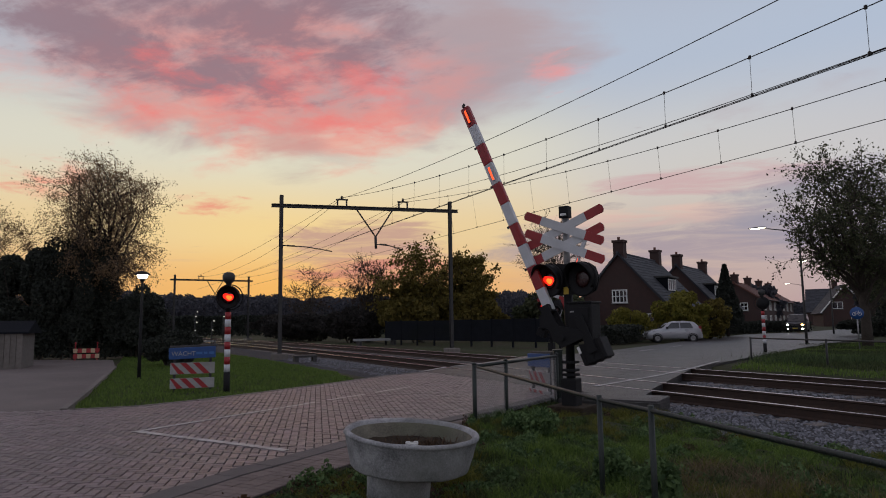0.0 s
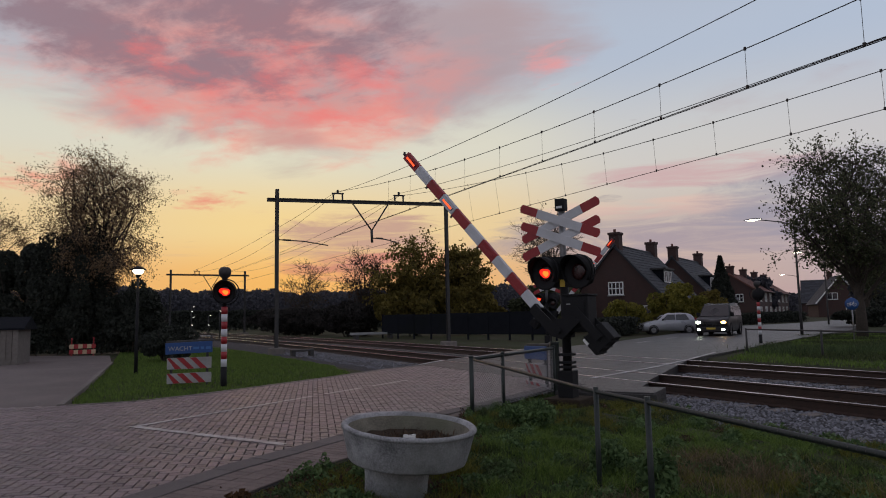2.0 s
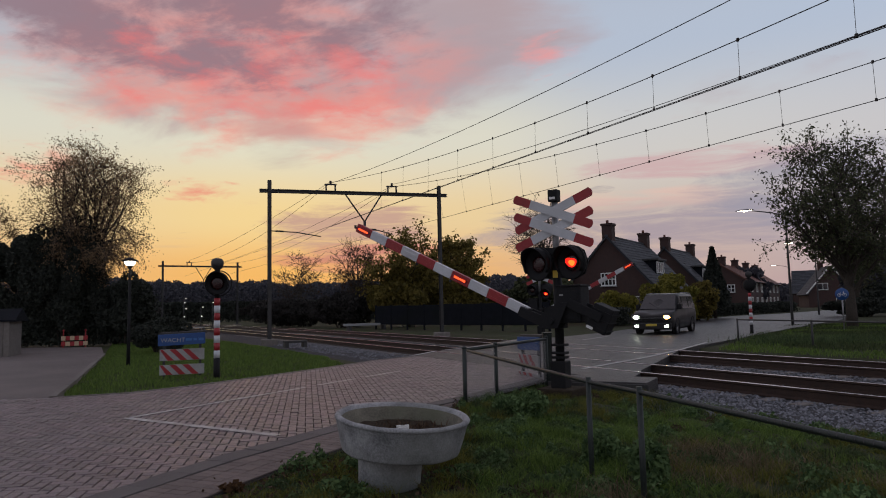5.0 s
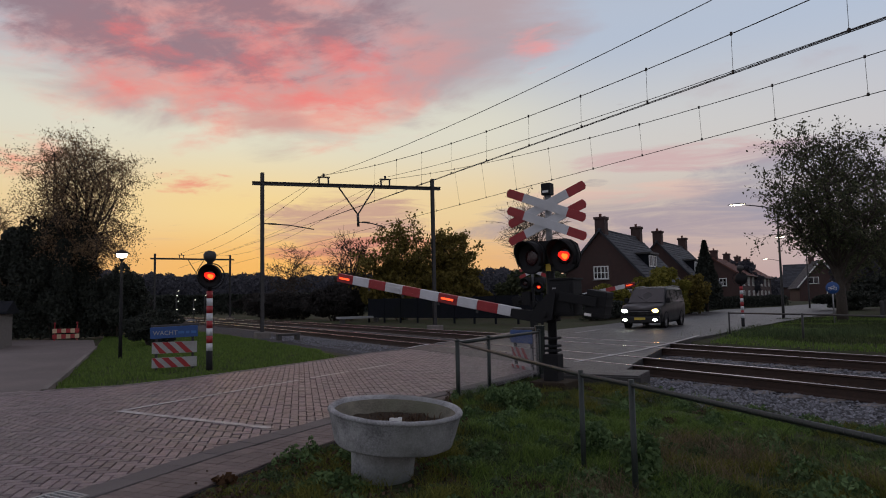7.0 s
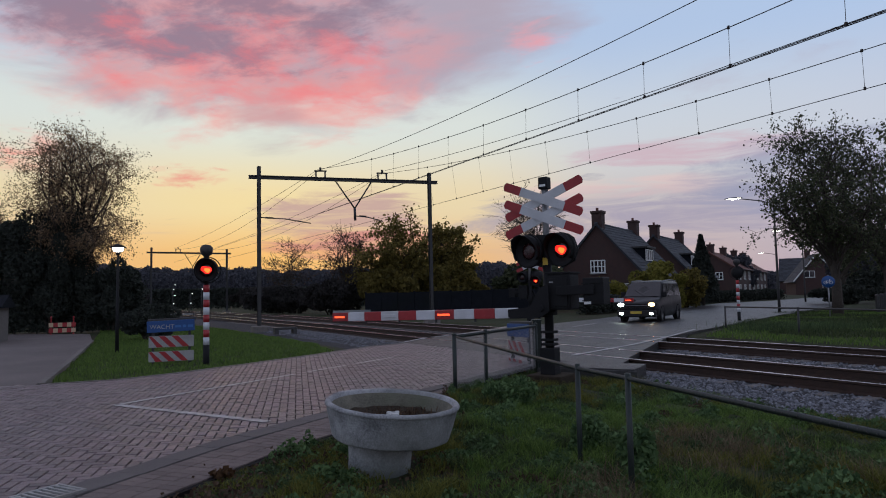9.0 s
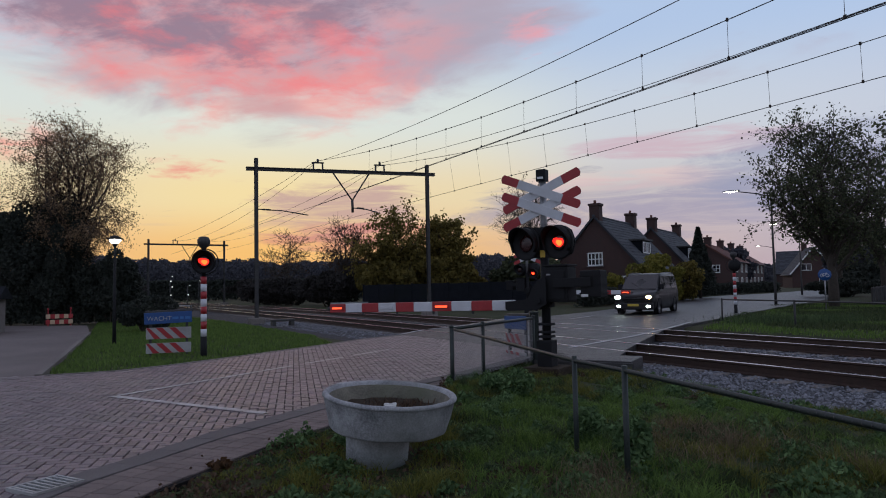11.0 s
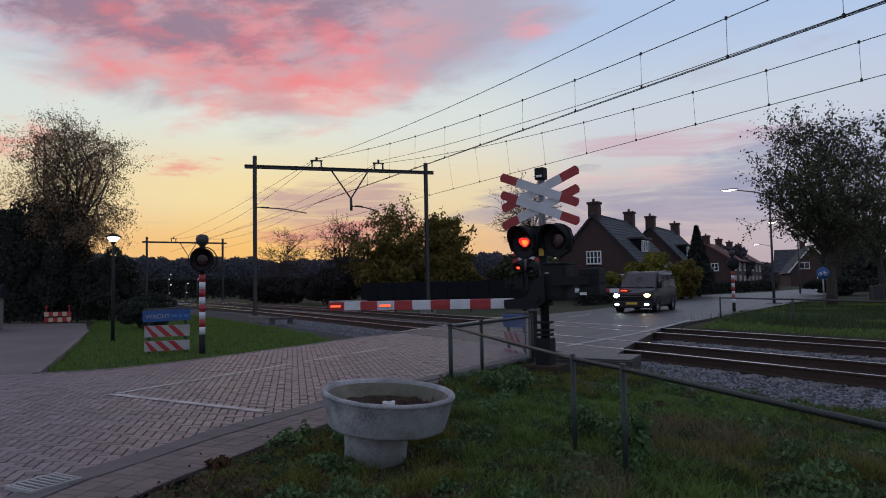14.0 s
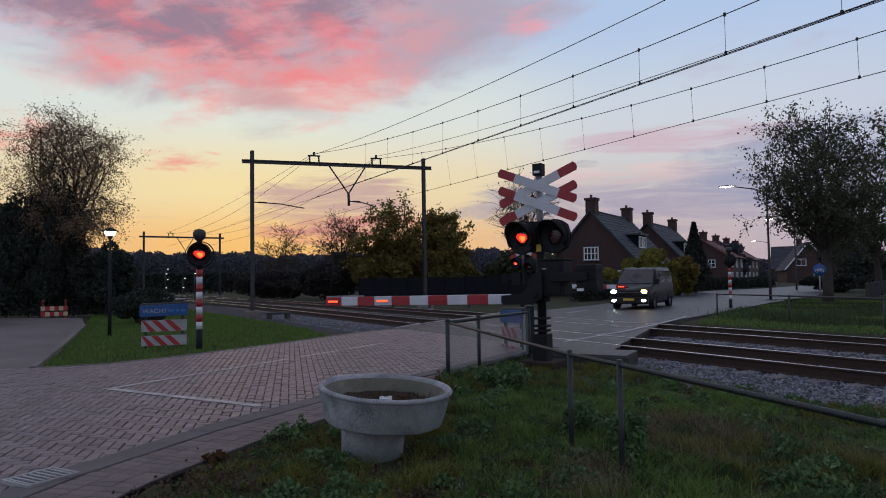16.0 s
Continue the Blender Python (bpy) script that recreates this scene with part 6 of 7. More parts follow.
# weeds in the planter
q = r.normal(size=(520, 2)) * np.array([0.2, 0.18])
q = q[np.hypot(q[:, 0], q[:, 1]) < 0.46]
tagged(blades("planter_weeds", np.column_stack([q + np.array([-0.53, 5.95]), np.full(len(q), 0.43)]), r.uniform(0.02, 0.07, len(q)), 0.006, L_WITHER, 37, lean=1.2), "sparse withered weeds growing in the planter", "weeds", kind="stuff")

ISLAND = [(-7.55, 12.25), (-6.45, 12.9), (-5.6, 13.8), (-4.0, 16.7), (-3.3, 18.8), (-4.6, 22.5), (-9.0, 30.0), (-15.5, 40.0), (-19.0, 36.0), (-15.8, 29.5), (-13.6, 25.2), (-9.3, 16.1)]
p = scatter(ISLAND, 60000, 5)
h = 0.06 + 0.05 * np.clip(field(p, 0.7, 2.0) + 0.3, 0, 1) + 0.03 * np.clip(field(p, 2.5, 2.0), 0, 1)
tagged(blades("island_grass", np.column_stack([p, np.full(len(p), -0.09)]), h * (0.8 + 0.9 * np.clip(field(p, 1.3, 8.0) + 0.3, 0, 1)), 0.008, G_FRESH, 6, lean=1.0), "short green grass between road and track", "grass", kind="stuff")
FARVERGE = [(8.3, 21.9), (11.0, 26.5), (13.6, 30.9), (20.0, 41.0), (32.0, 44.0), (34.0, 30.0), (20.0, 12.0), (14.4, 11.0)]
p = scatter(FARVERGE, 60000, 7)
h = 0.08 + 0.09 * np.clip(field(p, 0.5, 3.0) + 0.3, 0, 1)
short = field(p, 0.25, 5.0) > 0.02
tagged(blades("far_verge_grass", np.column_stack([p, np.full(len(p), -0.09)])[short], h[short] * 0.9, 0.012, G_FRESH, 8, lean=1.0), "short green grass beyond the tracks", "grass", kind="stuff")
tagged(blades("far_verge_grass", np.column_stack([p, np.full(len(p), -0.09)])[~short], h[~short] * 1.3, 0.012, G_DARK, 10, lean=1.0), "rough dark grass beyond the tracks", "grass", kind="stuff")
q = np.concatenate([np.array(c) + r.normal(size=(900, 2)) * np.array([0.9, 0.6]) for c in ((11.6, 24.5), (13.0, 24.0), (14.2, 25.0), (12.6, 26.5))])
tagged(blades("far_dry_stalks", np.column_stack([q, np.full(len(q), -0.09)]), r.uniform(0.1, 0.42, len(q)), 0.007, L_CLOVER, 9, lean=1.0), "tall dull weeds along the far fence", "grass", kind="stuff")

# ---- fences ----
def rail_fence(name, pts, h, label, mesh, material, rad=0.028, group="", coil=False):
    """Posts at the points, a top rail, and chain-link mesh where mesh is set."""
    b = thing(name, pose(pts[0][0], pts[0][1], 0), label, "fence", group)
    o = Vector((pts[0][0], pts[0][1], 0))
    P = [Vector((x, y, 0)) - o for x, y, *_ in pts]
    for (x, y, *e), q in zip(pts, P):
        if e and e[0] == 0:
            continue
        bm = tube(bmesh.new(), [q + Vector((0, 0, -0.3)), q + Vector((0, 0, h + 0.02))], rad, 10)
        post = part("post", bm, material, b)
        if mesh:
            part("post_cap", lathe(bmesh.new(), [(0, h + 0.045), (rad * 0.7, h + 0.035), (rad * 1.15, h + 0.02), (rad * 1.15, h + 0.005), (0, h + 0.005)], 10, Matrix.Translation(q)), material, post)
    part("top_rail", tube(bmesh.new(), [q + Vector((0, 0, h - 0.02)) for q in P], rad * 0.8, 8), material, b)
    if coil:
        bm = bmesh.new()
        for a, c in zip(P, P[1:]):
            n = int((c - a).length / 0.05)
            d = (c - a).normalized()
            side = Vector((-d.y, d.x, 0))
            pts = [a + (c - a) * (k / (4 * n)) + Vector((0, 0, h - 0.02)) + (side * math.cos(k * math.pi / 2) + Vector((0, 0, 1)) * math.sin(k * math.pi / 2)) * (rad * 0.8 + 0.004) for k in range(4 * n + 1)]
            tube(bm, pts, 0.0022, 3, False)
        part("mesh_binding", bm, M_DARKSTEEL, b, "galvanised wire wound round the rail")
    if mesh:
        bm = bmesh.new()
        for a, c in zip(P, P[1:]):
            L = (c - a).length
            d = (c - a) / L
            step = 0.062
            k = -int(h / step)
            while k * step < L:
                for s in (0, 1):
                    x0, x1, z0, z1 = k * step, k * step + h, 0.02, h - 0.03
                    if x0 < 0:
                        z0 += -x0 * (z1 - z0) / (x1 - x0)
                        x0 = 0
                    if x1 > L:
                        z1 -= (x1 - L) * (z1 - z0) / (x1 - x0)
                        x1 = L
                    if x1 - x0 > 0.02:
                        if s:
                            z0, z1 = h - 0.01 - z0, h - 0.01 - z1
                        tube(bm, [a + d * x0 + Vector((0, 0, z0)), a + d * x1 + Vector((0, 0, z1))], 0.003, 3, False)
                k += 1
        part("chain_link", bm, M_GALV, b, "grey wire mesh")
    return b


rail_fence("chain_link_fence", [(0.05, 10.3), (0.58, 11.25), (1.68, 13.2)], 0.86, "dark green tube fence with wire mesh by the road", True, M_GREENPAINT, 0.034, "fence sections by the planter")
rail_fence("chain_link_fence", [(0.09, 10.2, 0), (1.08, 5.76), (1.32, 5.04), (1.93, 2.88), (2.6, 0.6)], 0.86, "dark green tube fence rail and posts on the verge", False, M_GREENPAINT, 0.023, "fence sections by the planter", True)
gatepost = thing("fence_end_post", pose(1.72, 13.35, 0), "thick dark square steel post at the fence's end", "post")
part("shaft", box(bmesh.new(), -0.085, 0.085, -0.085, 0.085, -0.2, 0.93, 0.012), M_GREENPAINT, gatepost)
part("cap", box(bmesh.new(), -0.095, 0.095, -0.095, 0.095, 0.93, 0.955, 0.008), M_GREENPAINT, gatepost)
rail_fence("far_tube_fence", [(10.7, 26.0), (11.65, 22.4), (12.35, 18.6), (13.1, 14.8), (13.9, 11.0)], 0.80, "dark tube fence in the grass beyond the tracks", False, M_DARKSTEEL, 0.035)
for k in range(8):
    p0 = Vector((24.6, 38.5)) + Vector((0.60, 0.80)) * (3.0 * k)
    b = thing("bollard", pose(p0.x, p0.y, -0.09), "dark square timber bollard along the path", "bollard", "bollards along the path")
    part("shaft", box(bmesh.new(), -0.08, 0.08, -0.08, 0.08, -0.2, 1.0, 0.012), M_DARKSTEEL, b)
    part("chamfered_top", lathe(bmesh.new(), [(0.11, 1.0), (0.05, 1.07), (0.0, 1.075)], 4, pose(0, 0, 0, 0, 0, 45)), M_DARKSTEEL, b)

# ---- lamps, signs, small things ----
lantern = thing("post_lantern", pose(-10.25, 20.35, 0), "black post lantern, lit, on the grass", "street lamp")
part("pole", tube(bmesh.new(), [(0, 0, -0.2), (0, 0, 0.9), (0.0, 0, 3.0)], [0.06, 0.05, 0.035], 12), M_BLACK, lantern)
part("hat", lathe(bmesh.new(), [(0.0, 3.28), (0.08, 3.26), (0.23, 3.18), (0.24, 3.15), (0.0, 3.17)], 24), M_BLACK, lantern)
part("glow_bowl", lathe(bmesh.new(), [(0.0, 3.02), (0.10, 3.03), (0.15, 3.09), (0.165, 3.15), (0.0, 3.15)], 24), M_STREETGLOW, lantern, "glowing white lamp bowl")
part("collar", lathe(bmesh.new(), [(0.03, 2.92), (0.06, 2.95), (0.09, 3.02), (0.03, 3.03)], 16), M_BLACK, lantern)


def street_lamp(p, h, turn, label):
    b = thing("street_lamp", pose(p[0], p[1], 0, 0, 0, turn), label, "street lamp", "street lamps along the road")
    part("pole", tube(bmesh.new(), [(0, 0, -0.2), (0, 0, 1.2), (0, 0, h - 0.35)], [0.09, 0.075, 0.05], 10), M_DARKSTEEL, b)
    part("arm", tube(bmesh.new(), [(0, 0, h - 0.4), (-0.25, 0, h - 0.12), (-0.8, 0, h + 0.02), (-2.0, 0, h + 0.18)], [0.045, 0.04, 0.035, 0.03], 8), M_DARKSTEEL, b)
    head = part("head", lathe(bmesh.new(), [(0, 0.09), (0.2, 0.08), (0.42, 0.045), (0.45, 0.0), (0.0, -0.01)], 18, pose(-2.4, 0, h + 0.2, 0, -4, 0) @ Matrix.Diagonal((1.25, 0.42, 1, 1))), M_GALV, b)
    part("diffuser", lathe(bmesh.new(), [(0, -0.09), (0.25, -0.04), (0.38, -0.012), (0.0, -0.012)], 18, pose(-2.4, 0, h + 0.2, 0, -4, 0) @ Matrix.Diagonal((1.25, 0.42, 1, 1))), M_STREETGLOW, head, "glowing white lamp panel")


LT = ROAD_TURN + 30
street_lamp((20.0, 40.6), 6.8, LT, "dark street lamp with lit head over the road")
street_lamp((34.6, 65.0), 6.8, LT, "dark street lamp with lit head over the road")
street_lamp((53.2, 108.0), 6.9, LT, "distant dark street lamp with lit head")

sign = thing("bicycle_path_sign", pose(19.3, 34.0, 0, 0, 0, -26), "round blue bicycle path sign on a steel post", "traffic sign")
part("post", tube(bmesh.new(), [(0, 0.04, -0.2), (0, 0.04, 2.05)], 0.035, 10), M_GALV, sign)
disc = part("disc", lathe(bmesh.new(), [(0, 0.012), (0.30, 0.012), (0.305, 0.0), (0.30, -0.012), (0, -0.012)], 28, pose(0, 0, 1.72, 90, 0, 0)), M_BLUE, sign, "blue disc with white bicycle symbol")
bm = bmesh.new()
for x in (-0.12, 0.12):
    ring = [(x + 0.075 * math.cos(a), -0.018, 1.68 + 0.075 * math.sin(a)) for a in (2 * math.pi * k / 16 for k in range(17))]
    tube(bm, ring, 0.011, 4)
tube(bm, [(-0.12, -0.018, 1.68), (-0.05, -0.018, 1.79), (0.07, -0.018, 1.79), (0.0, -0.018, 1.68), (-0.12, -0.018, 1.68)], 0.010, 4)
tube(bm, [(0.12, -0.018, 1.68), (0.06, -0.018, 1.83), (0.10, -0.018, 1.84)], 0.010, 4)
part("bicycle_symbol", bm, M_WHITEPAINT, disc)

bar = thing("road_closure_barrier", pose(-18.55, 31.6, -0.02, 0, 0, 28) @ Matrix.Scale(0.78, 4), "red and white road closure barrier across the side road", "barrier")
# white planks tinted orange: the lamplight on them is in the colour
M_ORANGELIT = mat("orange_lit_white_plank", (0.42, 0.30, 0.18), (0.55, 0.42, 0.28), 0.6, scale=6, fine=60, bump=0.1)
for z in (0.12, 0.46):
    for k in range(6):
        part("red_panel" if k % 2 == 0 else "white_panel", box(bmesh.new(), -0.72 + 0.24 * k, -0.72 + 0.24 * k + 0.236, -0.02, 0.02, z, z + 0.26, 0.006), M_RED if (k + int(z * 4)) % 2 == 0 else M_ORANGELIT, bar)
for x in (-0.6, 0.6):
    part("foot", box(bmesh.new(), x - 0.05, x + 0.05, -0.3, 0.3, -0.06, 0.04, 0.01), M_RED, bar)
    part("upright", box(bmesh.new(), x - 0.03, x + 0.03, 0.02, 0.06, 0.0, 1.0, 0.006), M_RED, bar)
    part("marker_lamp", lathe(bmesh.new(), [(0, 1.12), (0.05, 1.1), (0.06, 1.02), (0.03, 1.0), (0, 1.0)], 12, Matrix.Translation((x, 0.04, 0))), M_RED, bar)

grate = thing("drain_grate", pose(-3.16, 5.23, 0.010, 0, 0, 62), "pale steel street drain grate in the gutter", "drain")
part("rim", box(bmesh.new(), -0.2, 0.2, -0.18, -0.155, -0.02, 0.018), M_DULLWHITE, grate)
part("rim", box(bmesh.new(), -0.2, 0.2, 0.155, 0.18, -0.02, 0.018), M_DULLWHITE, grate)
for x in (-0.2, 0.18):
    part("rim", box(bmesh.new(), x, x + 0.02, -0.155, 0.155, -0.02, 0.018), M_DULLWHITE, grate)
for k in range(7):
    part("bar", box(bmesh.new(), -0.165 + 0.051 * k, -0.165 + 0.051 * k + 0.02, -0.155, 0.155, -0.015, 0.016), M_DULLWHITE, grate)
# black block filling the gaps, painted darkness in place of an open shaft
part("shaft", box(bmesh.new(), -0.18, 0.18, -0.155, 0.155, -0.03, 0.004), M_BLACK, grate)

hr = thing("track_handrail", pose(-13.85, 33.2, -0.09, 0, 0, 15), "grey tube handrail beside the track", "railing")
part("top_bar", tube(bmesh.new(), [(-0.95, 0, 0.86), (0.95, 0, 0.86)], 0.035, 8), M_GALV, hr)
part("lower_bar", tube(bmesh.new(), [(-0.95, 0, 0.5), (0.95, 0, 0.5)], 0.025, 8), M_DARKSTEEL, hr)
for x in (-0.9, 0.0, 0.9):
    part("post", tube(bmesh.new(), [(x, 0, -0.2), (x, 0, 0.9)], 0.04, 8), M_DARKSTEEL, hr)
for s, o, turn in ((29.2, 8.3, 28), (24.5, 18.0, 30)):
    p0 = track(s, o)
    b = thing("cable_box", pose(p0.x, p0.y, 0, 0, 0, turn), "small grey trackside cable box on concrete feet", "cable box", "cable boxes")
    part("lid", box(bmesh.new(), -0.5, 0.5, -0.22, 0.22, 0.10, 0.20, 0.03), M_DARKSTEEL, b)
    for x in (-0.4, 0.4):
        part("foot", box(bmesh.new(), x - 0.08, x + 0.08, -0.2, 0.2, -0.1, 0.15, 0.01), M_DARKSTEEL, b)
p0 = track(48.0, 19.5)
b = thing("trackside_bench", pose(p0.x, p0.y, 0, 0, 0, 30), "low grey rail stack beyond the tracks", "rail stack")
for k in range(3):
    part("rail_piece", box(bmesh.new(), -1.8, 1.8, -0.2 + 0.2 * k, -0.06 + 0.2 * k, 0.25, 0.42, 0.01), M_BOXGREY, b)
for x in (-1.4, 1.4):
    part("support", box(bmesh.new(), x - 0.1, x + 0.1, -0.25, 0.4, -0.1, 0.25), M_DARKSTEEL, b)
slab_ob = thing("concrete_slab", pose(2.75, 13.0, 0, 0, 0, ROAD_TURN + 4), "dark concrete cover slab beside the mast", "slab")
part("cover", box(bmesh.new(), -0.9, 0.9, -0.5, 0.5, -0.2, 0.07, 0.02), M_ASPHALT, slab_ob)
part("cover_lip", box(bmesh.new(), -0.95, 0.95, -0.55, -0.5, -0.2, 0.04, 0.01), M_DARKSTEEL, slab_ob)

# thin signal masts with small pale lights beside the far track
for x, y, heads in ((-24.0, 57.2, (1.3, 2.0, 2.5, 2.9)), (-22.7, 57.7, (1.3, 2.1)), (-21.8, 58.0, (2.5,))):
    b = thing("signal_mast", pose(x, y, -0.09), "thin mast with small pale lights by the far track", "signal", "far track lights")
    part("post", tube(bmesh.new(), [(0, 0, -0.1), (0, 0, max(heads))], 0.04, 6), M_DARKSTEEL, b)
    for k, z in enumerate(heads):
        part("lamp_head", box(bmesh.new(), 0.03 + 0.12 * (k % 2), 0.11 + 0.12 * (k % 2), -0.04, 0.04, z - 0.02, z + 0.025, 0.01), M_MASTGLOW, b, "glowing white lamp")
    part("ladder_bar", box(bmesh.new(), -0.05, 0.3, -0.02, 0.02, heads[0] - 0.1, heads[0] - 0.06), M_DARKSTEEL, b)
# ---- sleepers, stones, pavers, bricks ----
bm = box(bmesh.new(), -1.25, 1.25, -0.12, 0.12, -0.40, -0.165, 0.015)
first_sleeper = None
for o in (11.3, 15.4):
    for k in range(-22, 70):
        s = 0.6 * k + 8.0
        if crossing_start(o) - 0.9 < s < crossing_start(o) + 9.6:
            continue
        p0 = track(s, o)
        m = pose(p0.x, p0.y, 0.0, 0, 0, math.degrees(math.atan2(N.y, N.x)))
        if first_sleeper is None:
            first_sleeper = tagged(part("sleeper", bm, M_SLEEPER), "grey concrete sleeper half sunk in ballast", "sleeper", "sleepers under the rails")
            first_sleeper.matrix_basis = m
        else:
            copy_thing(first_sleeper, m)

# ballast stones: rough eight-sided lumps
r = np.random.default_rng(55)
n = 46000
s = np.concatenate([r.uniform(-3, 13.5, n - 6000), r.uniform(19, 34, 6000)])
o = np.concatenate([7.95 + 8.9 * r.uniform(0, 1, n - 6000) ** 1.9, r.uniform(8.3, 12.5, 6000)])
keep = ~((s > 10.4 + 0.70 * (o - 10.5)) & (s < 20.4 + 0.70 * (o - 10.5)))
for ro in RAILS:
    keep &= np.abs(o - ro) > 0.07
s, o = s[keep], o[keep]
n = len(s)
c = np.column_stack([s * U.x + o * N.x, s * U.y + o * N.y, np.where(o < 9.0, -0.175, np.where(o < 10.4, -0.165 - (o - 9.0) * 0.012, -0.182)) + r.uniform(-0.012, 0.016, n)])
size = r.uniform(0.016, 0.036, n)
base = np.array([[1, 0, 0], [-1, 0, 0], [0, 1, 0], [0, -1, 0], [0, 0, 0.8], [0, 0, -0.8]], float)
v = base[None] * r.uniform(0.7, 1.3, (n, 6, 1)) * size[:, None, None]
ang = r.uniform(0, 2 * np.pi, n)
ca, sa = np.cos(ang)[:, None], np.sin(ang)[:, None]
v = np.stack([v[..., 0] * ca - v[..., 1] * sa, v[..., 0] * sa + v[..., 1] * ca, v[..., 2] + v[..., 0] * 0.3], -1) + c[:, None]
tri = np.array([[0, 2, 4], [2, 1, 4], [1, 3, 4], [3, 0, 4], [2, 0, 5], [1, 2, 5], [3, 1, 5], [0, 3, 5]])
me = bpy.data.meshes.new("ballast_stones")
me.from_pydata(v.reshape(-1, 3).tolist(), [], (np.arange(n)[:, None, None] * 6 + tri).reshape(-1, 3).tolist())
me.materials.append(M_BALLAST)
tagged(new("ballast_stones", me), "loose grey ballast stones along the rails", "ballast", kind="stuff")


def brick_mesh(L, W, top=0.0, foot=-0.03, ch=0.005):
    a, b = L / 2, W / 2
    v = [(-a, -b, foot), (a, -b, foot), (a, b, foot), (-a, b, foot)]
    v += [(-a, -b, top - ch), (a, -b, top - ch), (a, b, top - ch), (-a, b, top - ch)]
    v += [(-a + ch, -b + ch, top), (a - ch, -b + ch, top), (a - ch, b - ch, top), (-a + ch, b - ch, top)]
    f = [(8, 9, 10, 11)]
    for lo in (0, 4):
        for k in range(4):
            j = (k + 1) % 4
            f.append((lo + k, lo + j, lo + 4 + j, lo + 4 + k))
    return np.array(v), f


def lay(name, places, L, W, material, parent, near, count, label, lift=0.0):
    """Pieces at (x, y, turn): the count nearest to a place as objects on one mesh, the rest joined."""
    v, f = brick_mesh(L, W)
    r = np.random.default_rng(77)
    places = sorted(places, key=lambda q: (q[0] - near[0]) ** 2 + (q[1] - near[1]) ** 2)
    me = bpy.data.meshes.new(name)
    me.from_pydata(v.tolist(), [], f)
    me.materials.append(material)
    for x, y, a in places[:count]:
        ob = new(name, me)
        ob.parent = parent
        ob.matrix_basis = pose(x, y, lift + r.uniform(-0.002, 0.002), r.normal() * 0.5, r.normal() * 0.5, math.degrees(a) + r.normal() * 0.6)
    rest = np.array(places[count:])
    a = rest[:, 2] + r.normal(size=len(rest)) * 0.01
    ca, sa = np.cos(a)[:, None], np.sin(a)[:, None]
    z = lift + r.uniform(-0.003, 0.003, (len(rest), 1))
    tx, ty = r.normal(size=(len(rest), 1)) * 0.012, r.normal(size=(len(rest), 1)) * 0.012
    w = np.stack([rest[:, :1] + v[:, 0] * ca - v[:, 1] * sa, rest[:, 1:2] + v[:, 0] * sa + v[:, 1] * ca, v[:, 2] + z + tx * v[:, 0] + ty * v[:, 1]], -1)
    k = len(v)
    fa = (np.arange(len(rest))[:, None, None] * k + np.array(f)).reshape(-1, 4)
    me = bpy.data.meshes.new(name + "_field")
    me.from_pydata(w.reshape(-1, 3).tolist(), [], fa.tolist())
    me.materials.append(material)
    ob = new(name + "_field", me)
    ob.parent = parent
    tagged(ob, label, kind="stuff")


# herringbone bricks, set at 45 degrees to the road
BW = 0.1075
TURN = math.atan2(RD.y, RD.x) + math.pi / 4
ex, ey = (math.cos(TURN), math.sin(TURN)), (-math.sin(TURN), math.cos(TURN))
bricks = []
VISIBLE = [(-4.2, 3.6)] + [(x + 0.07, y - 0.045) for x, y in NEAR_EDGE[1:]] + FAR_EDGE[:-2] + [(-12.5, 11.5), (-9.5, 9.0), (-6.5, 6.5)]
for i in range(-200, 200):
    for j in range(-200, 200):
        kind = (i - j) % 4
        if kind not in (0, 3):
            continue
        u0, v0 = (i + 1, j + 0.5) if kind == 0 else (i + 0.5, j + 1)
        x, y = -5.0 + BW * (u0 * ex[0] + v0 * ey[0]), 11.0 + BW * (u0 * ex[1] + v0 * ey[1])
        if inside(x, y, VISIBLE):
            bricks.append((x, y, TURN if kind == 0 else TURN + math.pi / 2))
lay("brick", bricks, 2 * BW - 0.013, BW - 0.013, M_BRICK, road, (-3.8, 6.0), 300, "red-brown street bricks in herringbone bond")

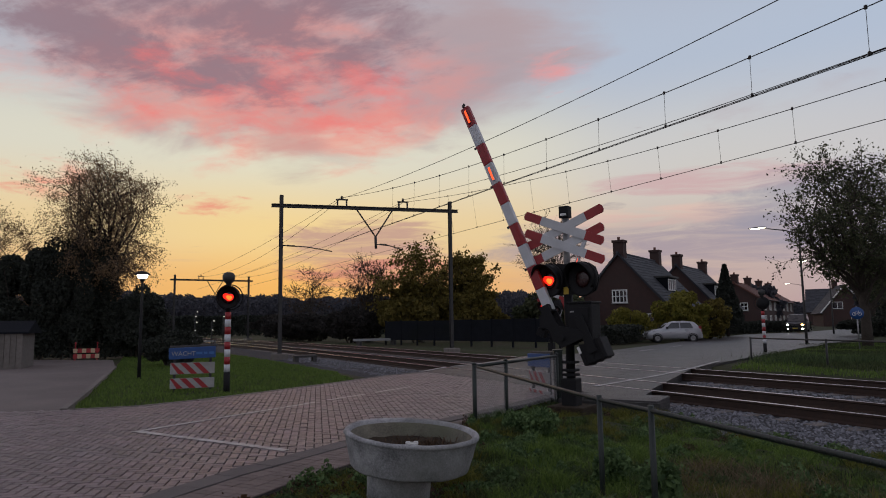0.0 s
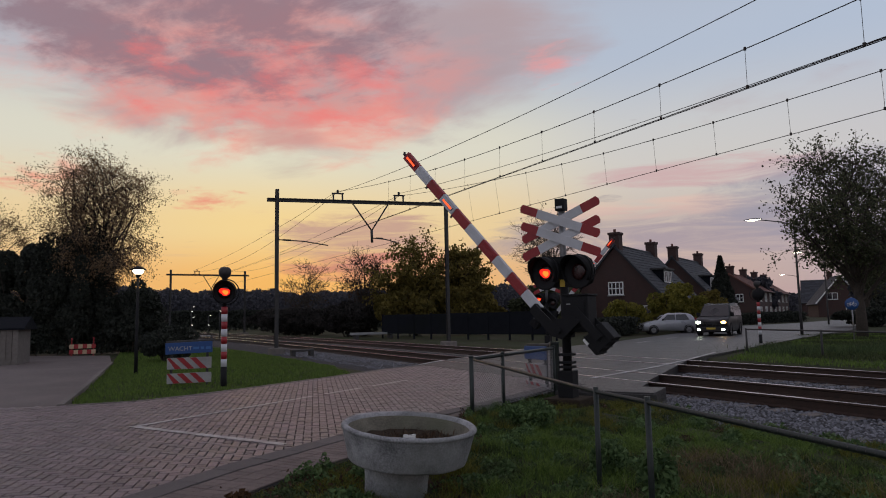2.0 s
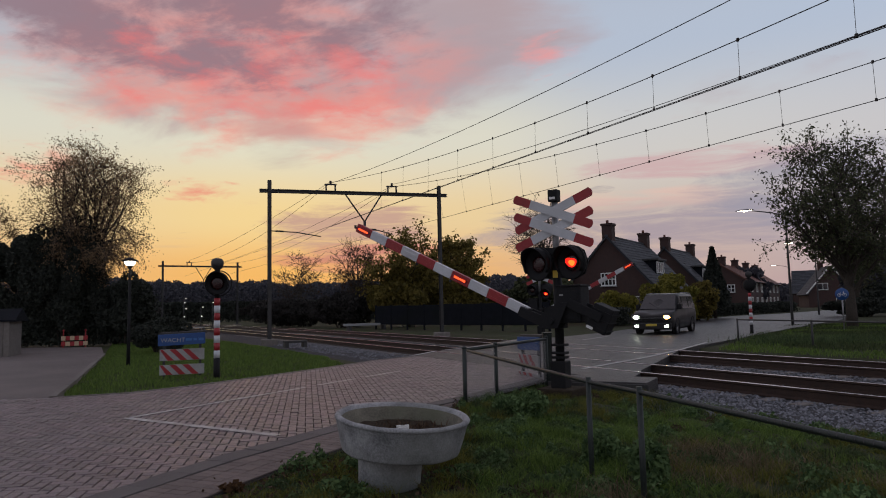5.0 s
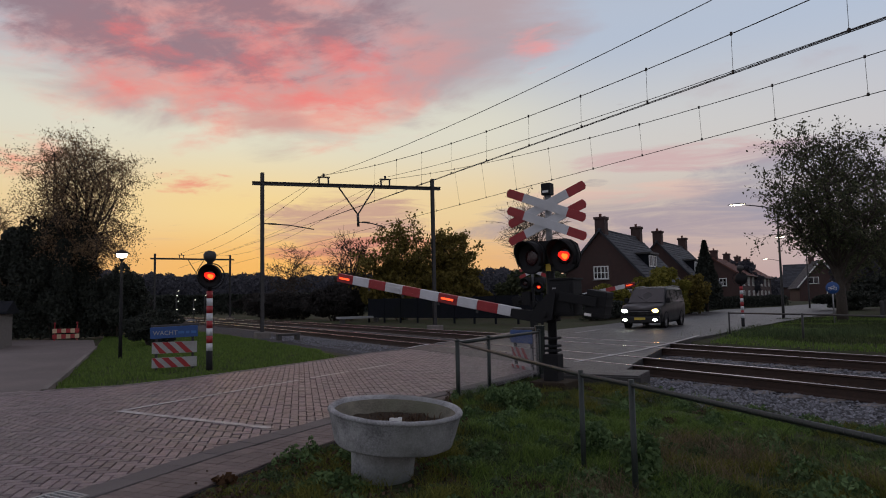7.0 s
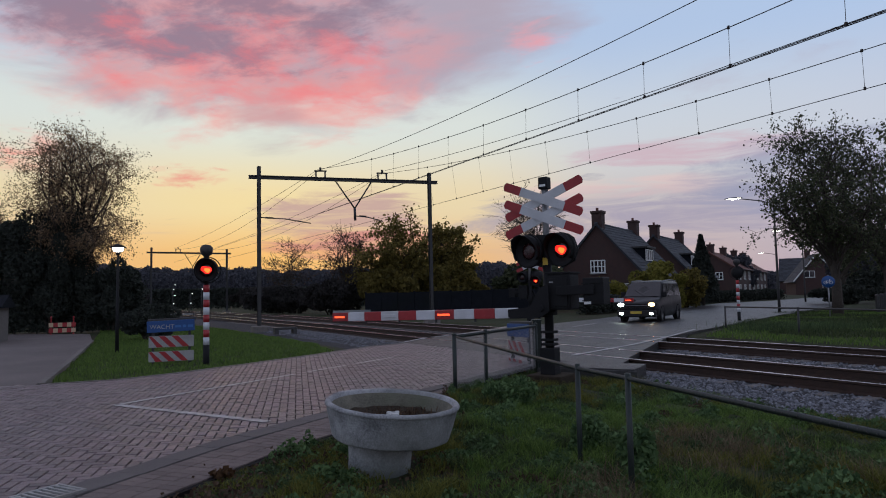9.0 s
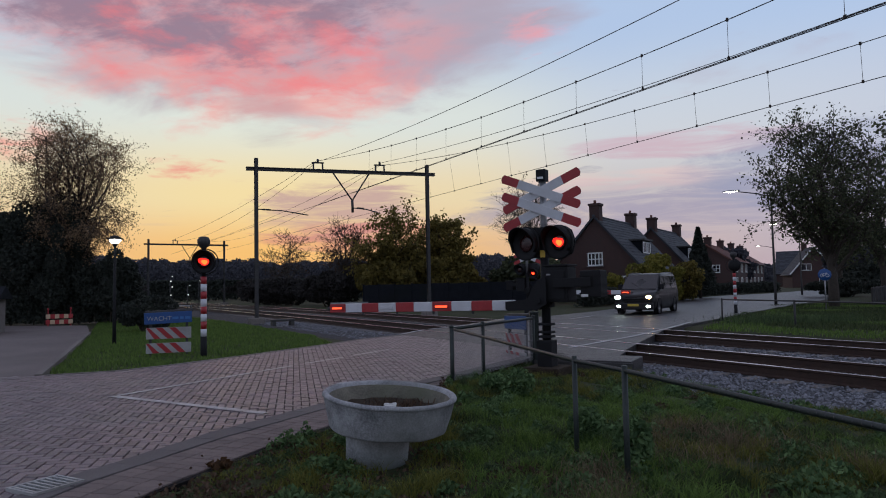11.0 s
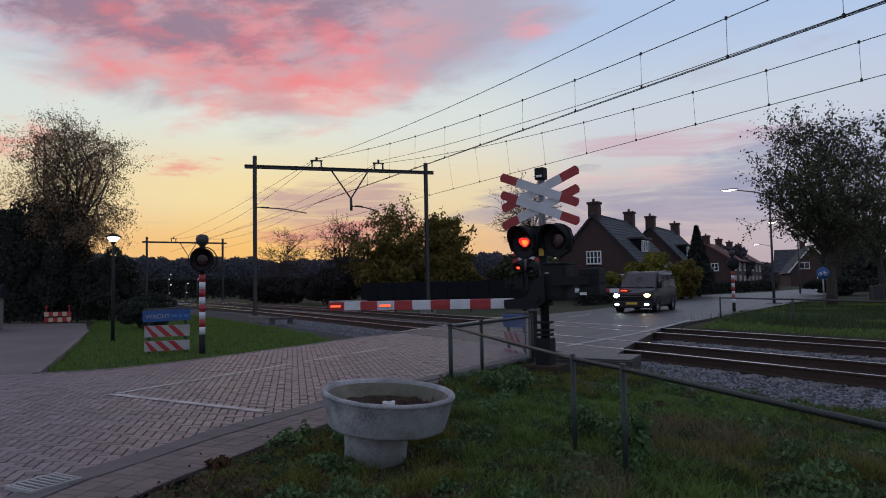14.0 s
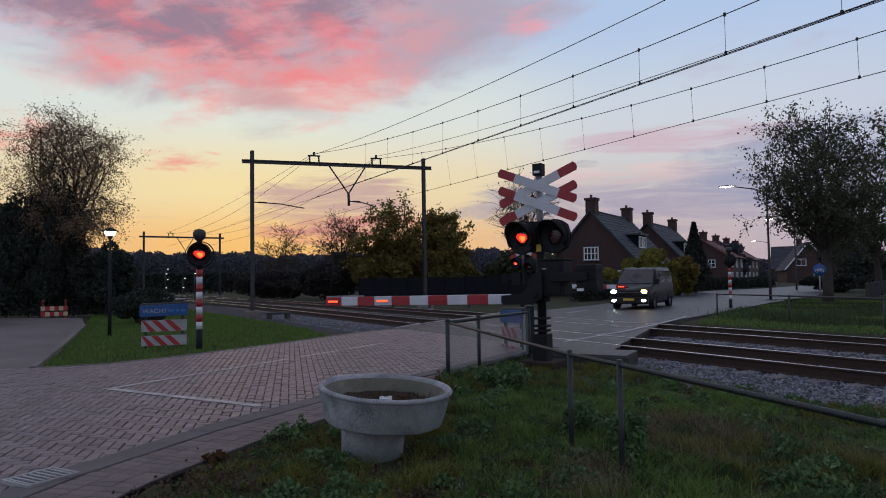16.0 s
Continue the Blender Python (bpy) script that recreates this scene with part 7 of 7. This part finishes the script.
# strip beside the bricks: gutter slabs, then grey pavers
M_GUTTER = mat("gutter_slab", (0.07, 0.062, 0.06), (0.125, 0.112, 0.108), 0.75, scale=2, fine=90, bump=0.3, each=0.15)
line = [Vector(q) for q in NEAR_EDGE[1:]]
gut, pav = [], []
for a, b in zip(line, line[1:]):
    L = (b - a).length
    d = (b - a) / L
    nrm = Vector((d.y, -d.x))
    t = math.atan2(d.y, d.x)
    k = 0
    while k * 0.5 < L:
        q = a + d * (k * 0.5 + 0.25) + nrm * 0.15
        gut.append((q.x, q.y, t))
        k += 1
    k = 0
    while k * 0.108 < L:
        for c in range(7):
            q = a + d * (k * 0.108 + 0.054) + nrm * (0.405 + 0.215 * c)
            if inside(q.x, q.y, STRIP_AREA):
                pav.append((q.x, q.y, t + math.pi / 2))
        k += 1
lay("gutter_slab", gut, 0.49, 0.28, M_GUTTER, footway, (-3.3, 5.5), 14, "dark grey gutter slabs", 0.009)
lay("paver", pav, 0.209, 0.102, M_PAVER, footway, (-2.6, 5.2), 160, "grey-brown pavers laid across the strip")
# ---- what moves ----
def blink_rows(lit, on, off, kind):
    """Lit and dark in turn: the pair of crossing lamps, or the lamp of the striped post."""
    if kind == "dark":
        return [(0.0, off), (16.0, off)]
    period, first, dur = (0.645, 0.25, 0.235) if kind == "pole" else (0.6555, 0.285, 0.278)
    rows, state = [], None
    for f in range(0, 481):
        t = f / 30.0
        phase = ((t - first) % period) < dur
        s = phase if kind == "right" else not phase
        if kind in ("right", "left") and not s:
            # a lamp fades a moment after its partner comes on
            s = ((t - first - (0 if kind == "left" else dur)) % period) < 0.035
        if s != state:
            if state is not None:
                rows.append(((f - 1) / 30.0, on if state else off))
            rows.append((t, on if s else off))
            state = s
    rows.append((16.0, on if state else off))
    out = {}
    for t, m in rows:
        out[frame(t)] = (t, m)
    return [out[k] for k in sorted(out)]


def motions():
    for ob, rows in MOVERS:
        walk(ob, rows)
    for lit, on, off, kind in BLINKS:
        walk(lit, blink_rows(lit, on, off, kind))


motions()
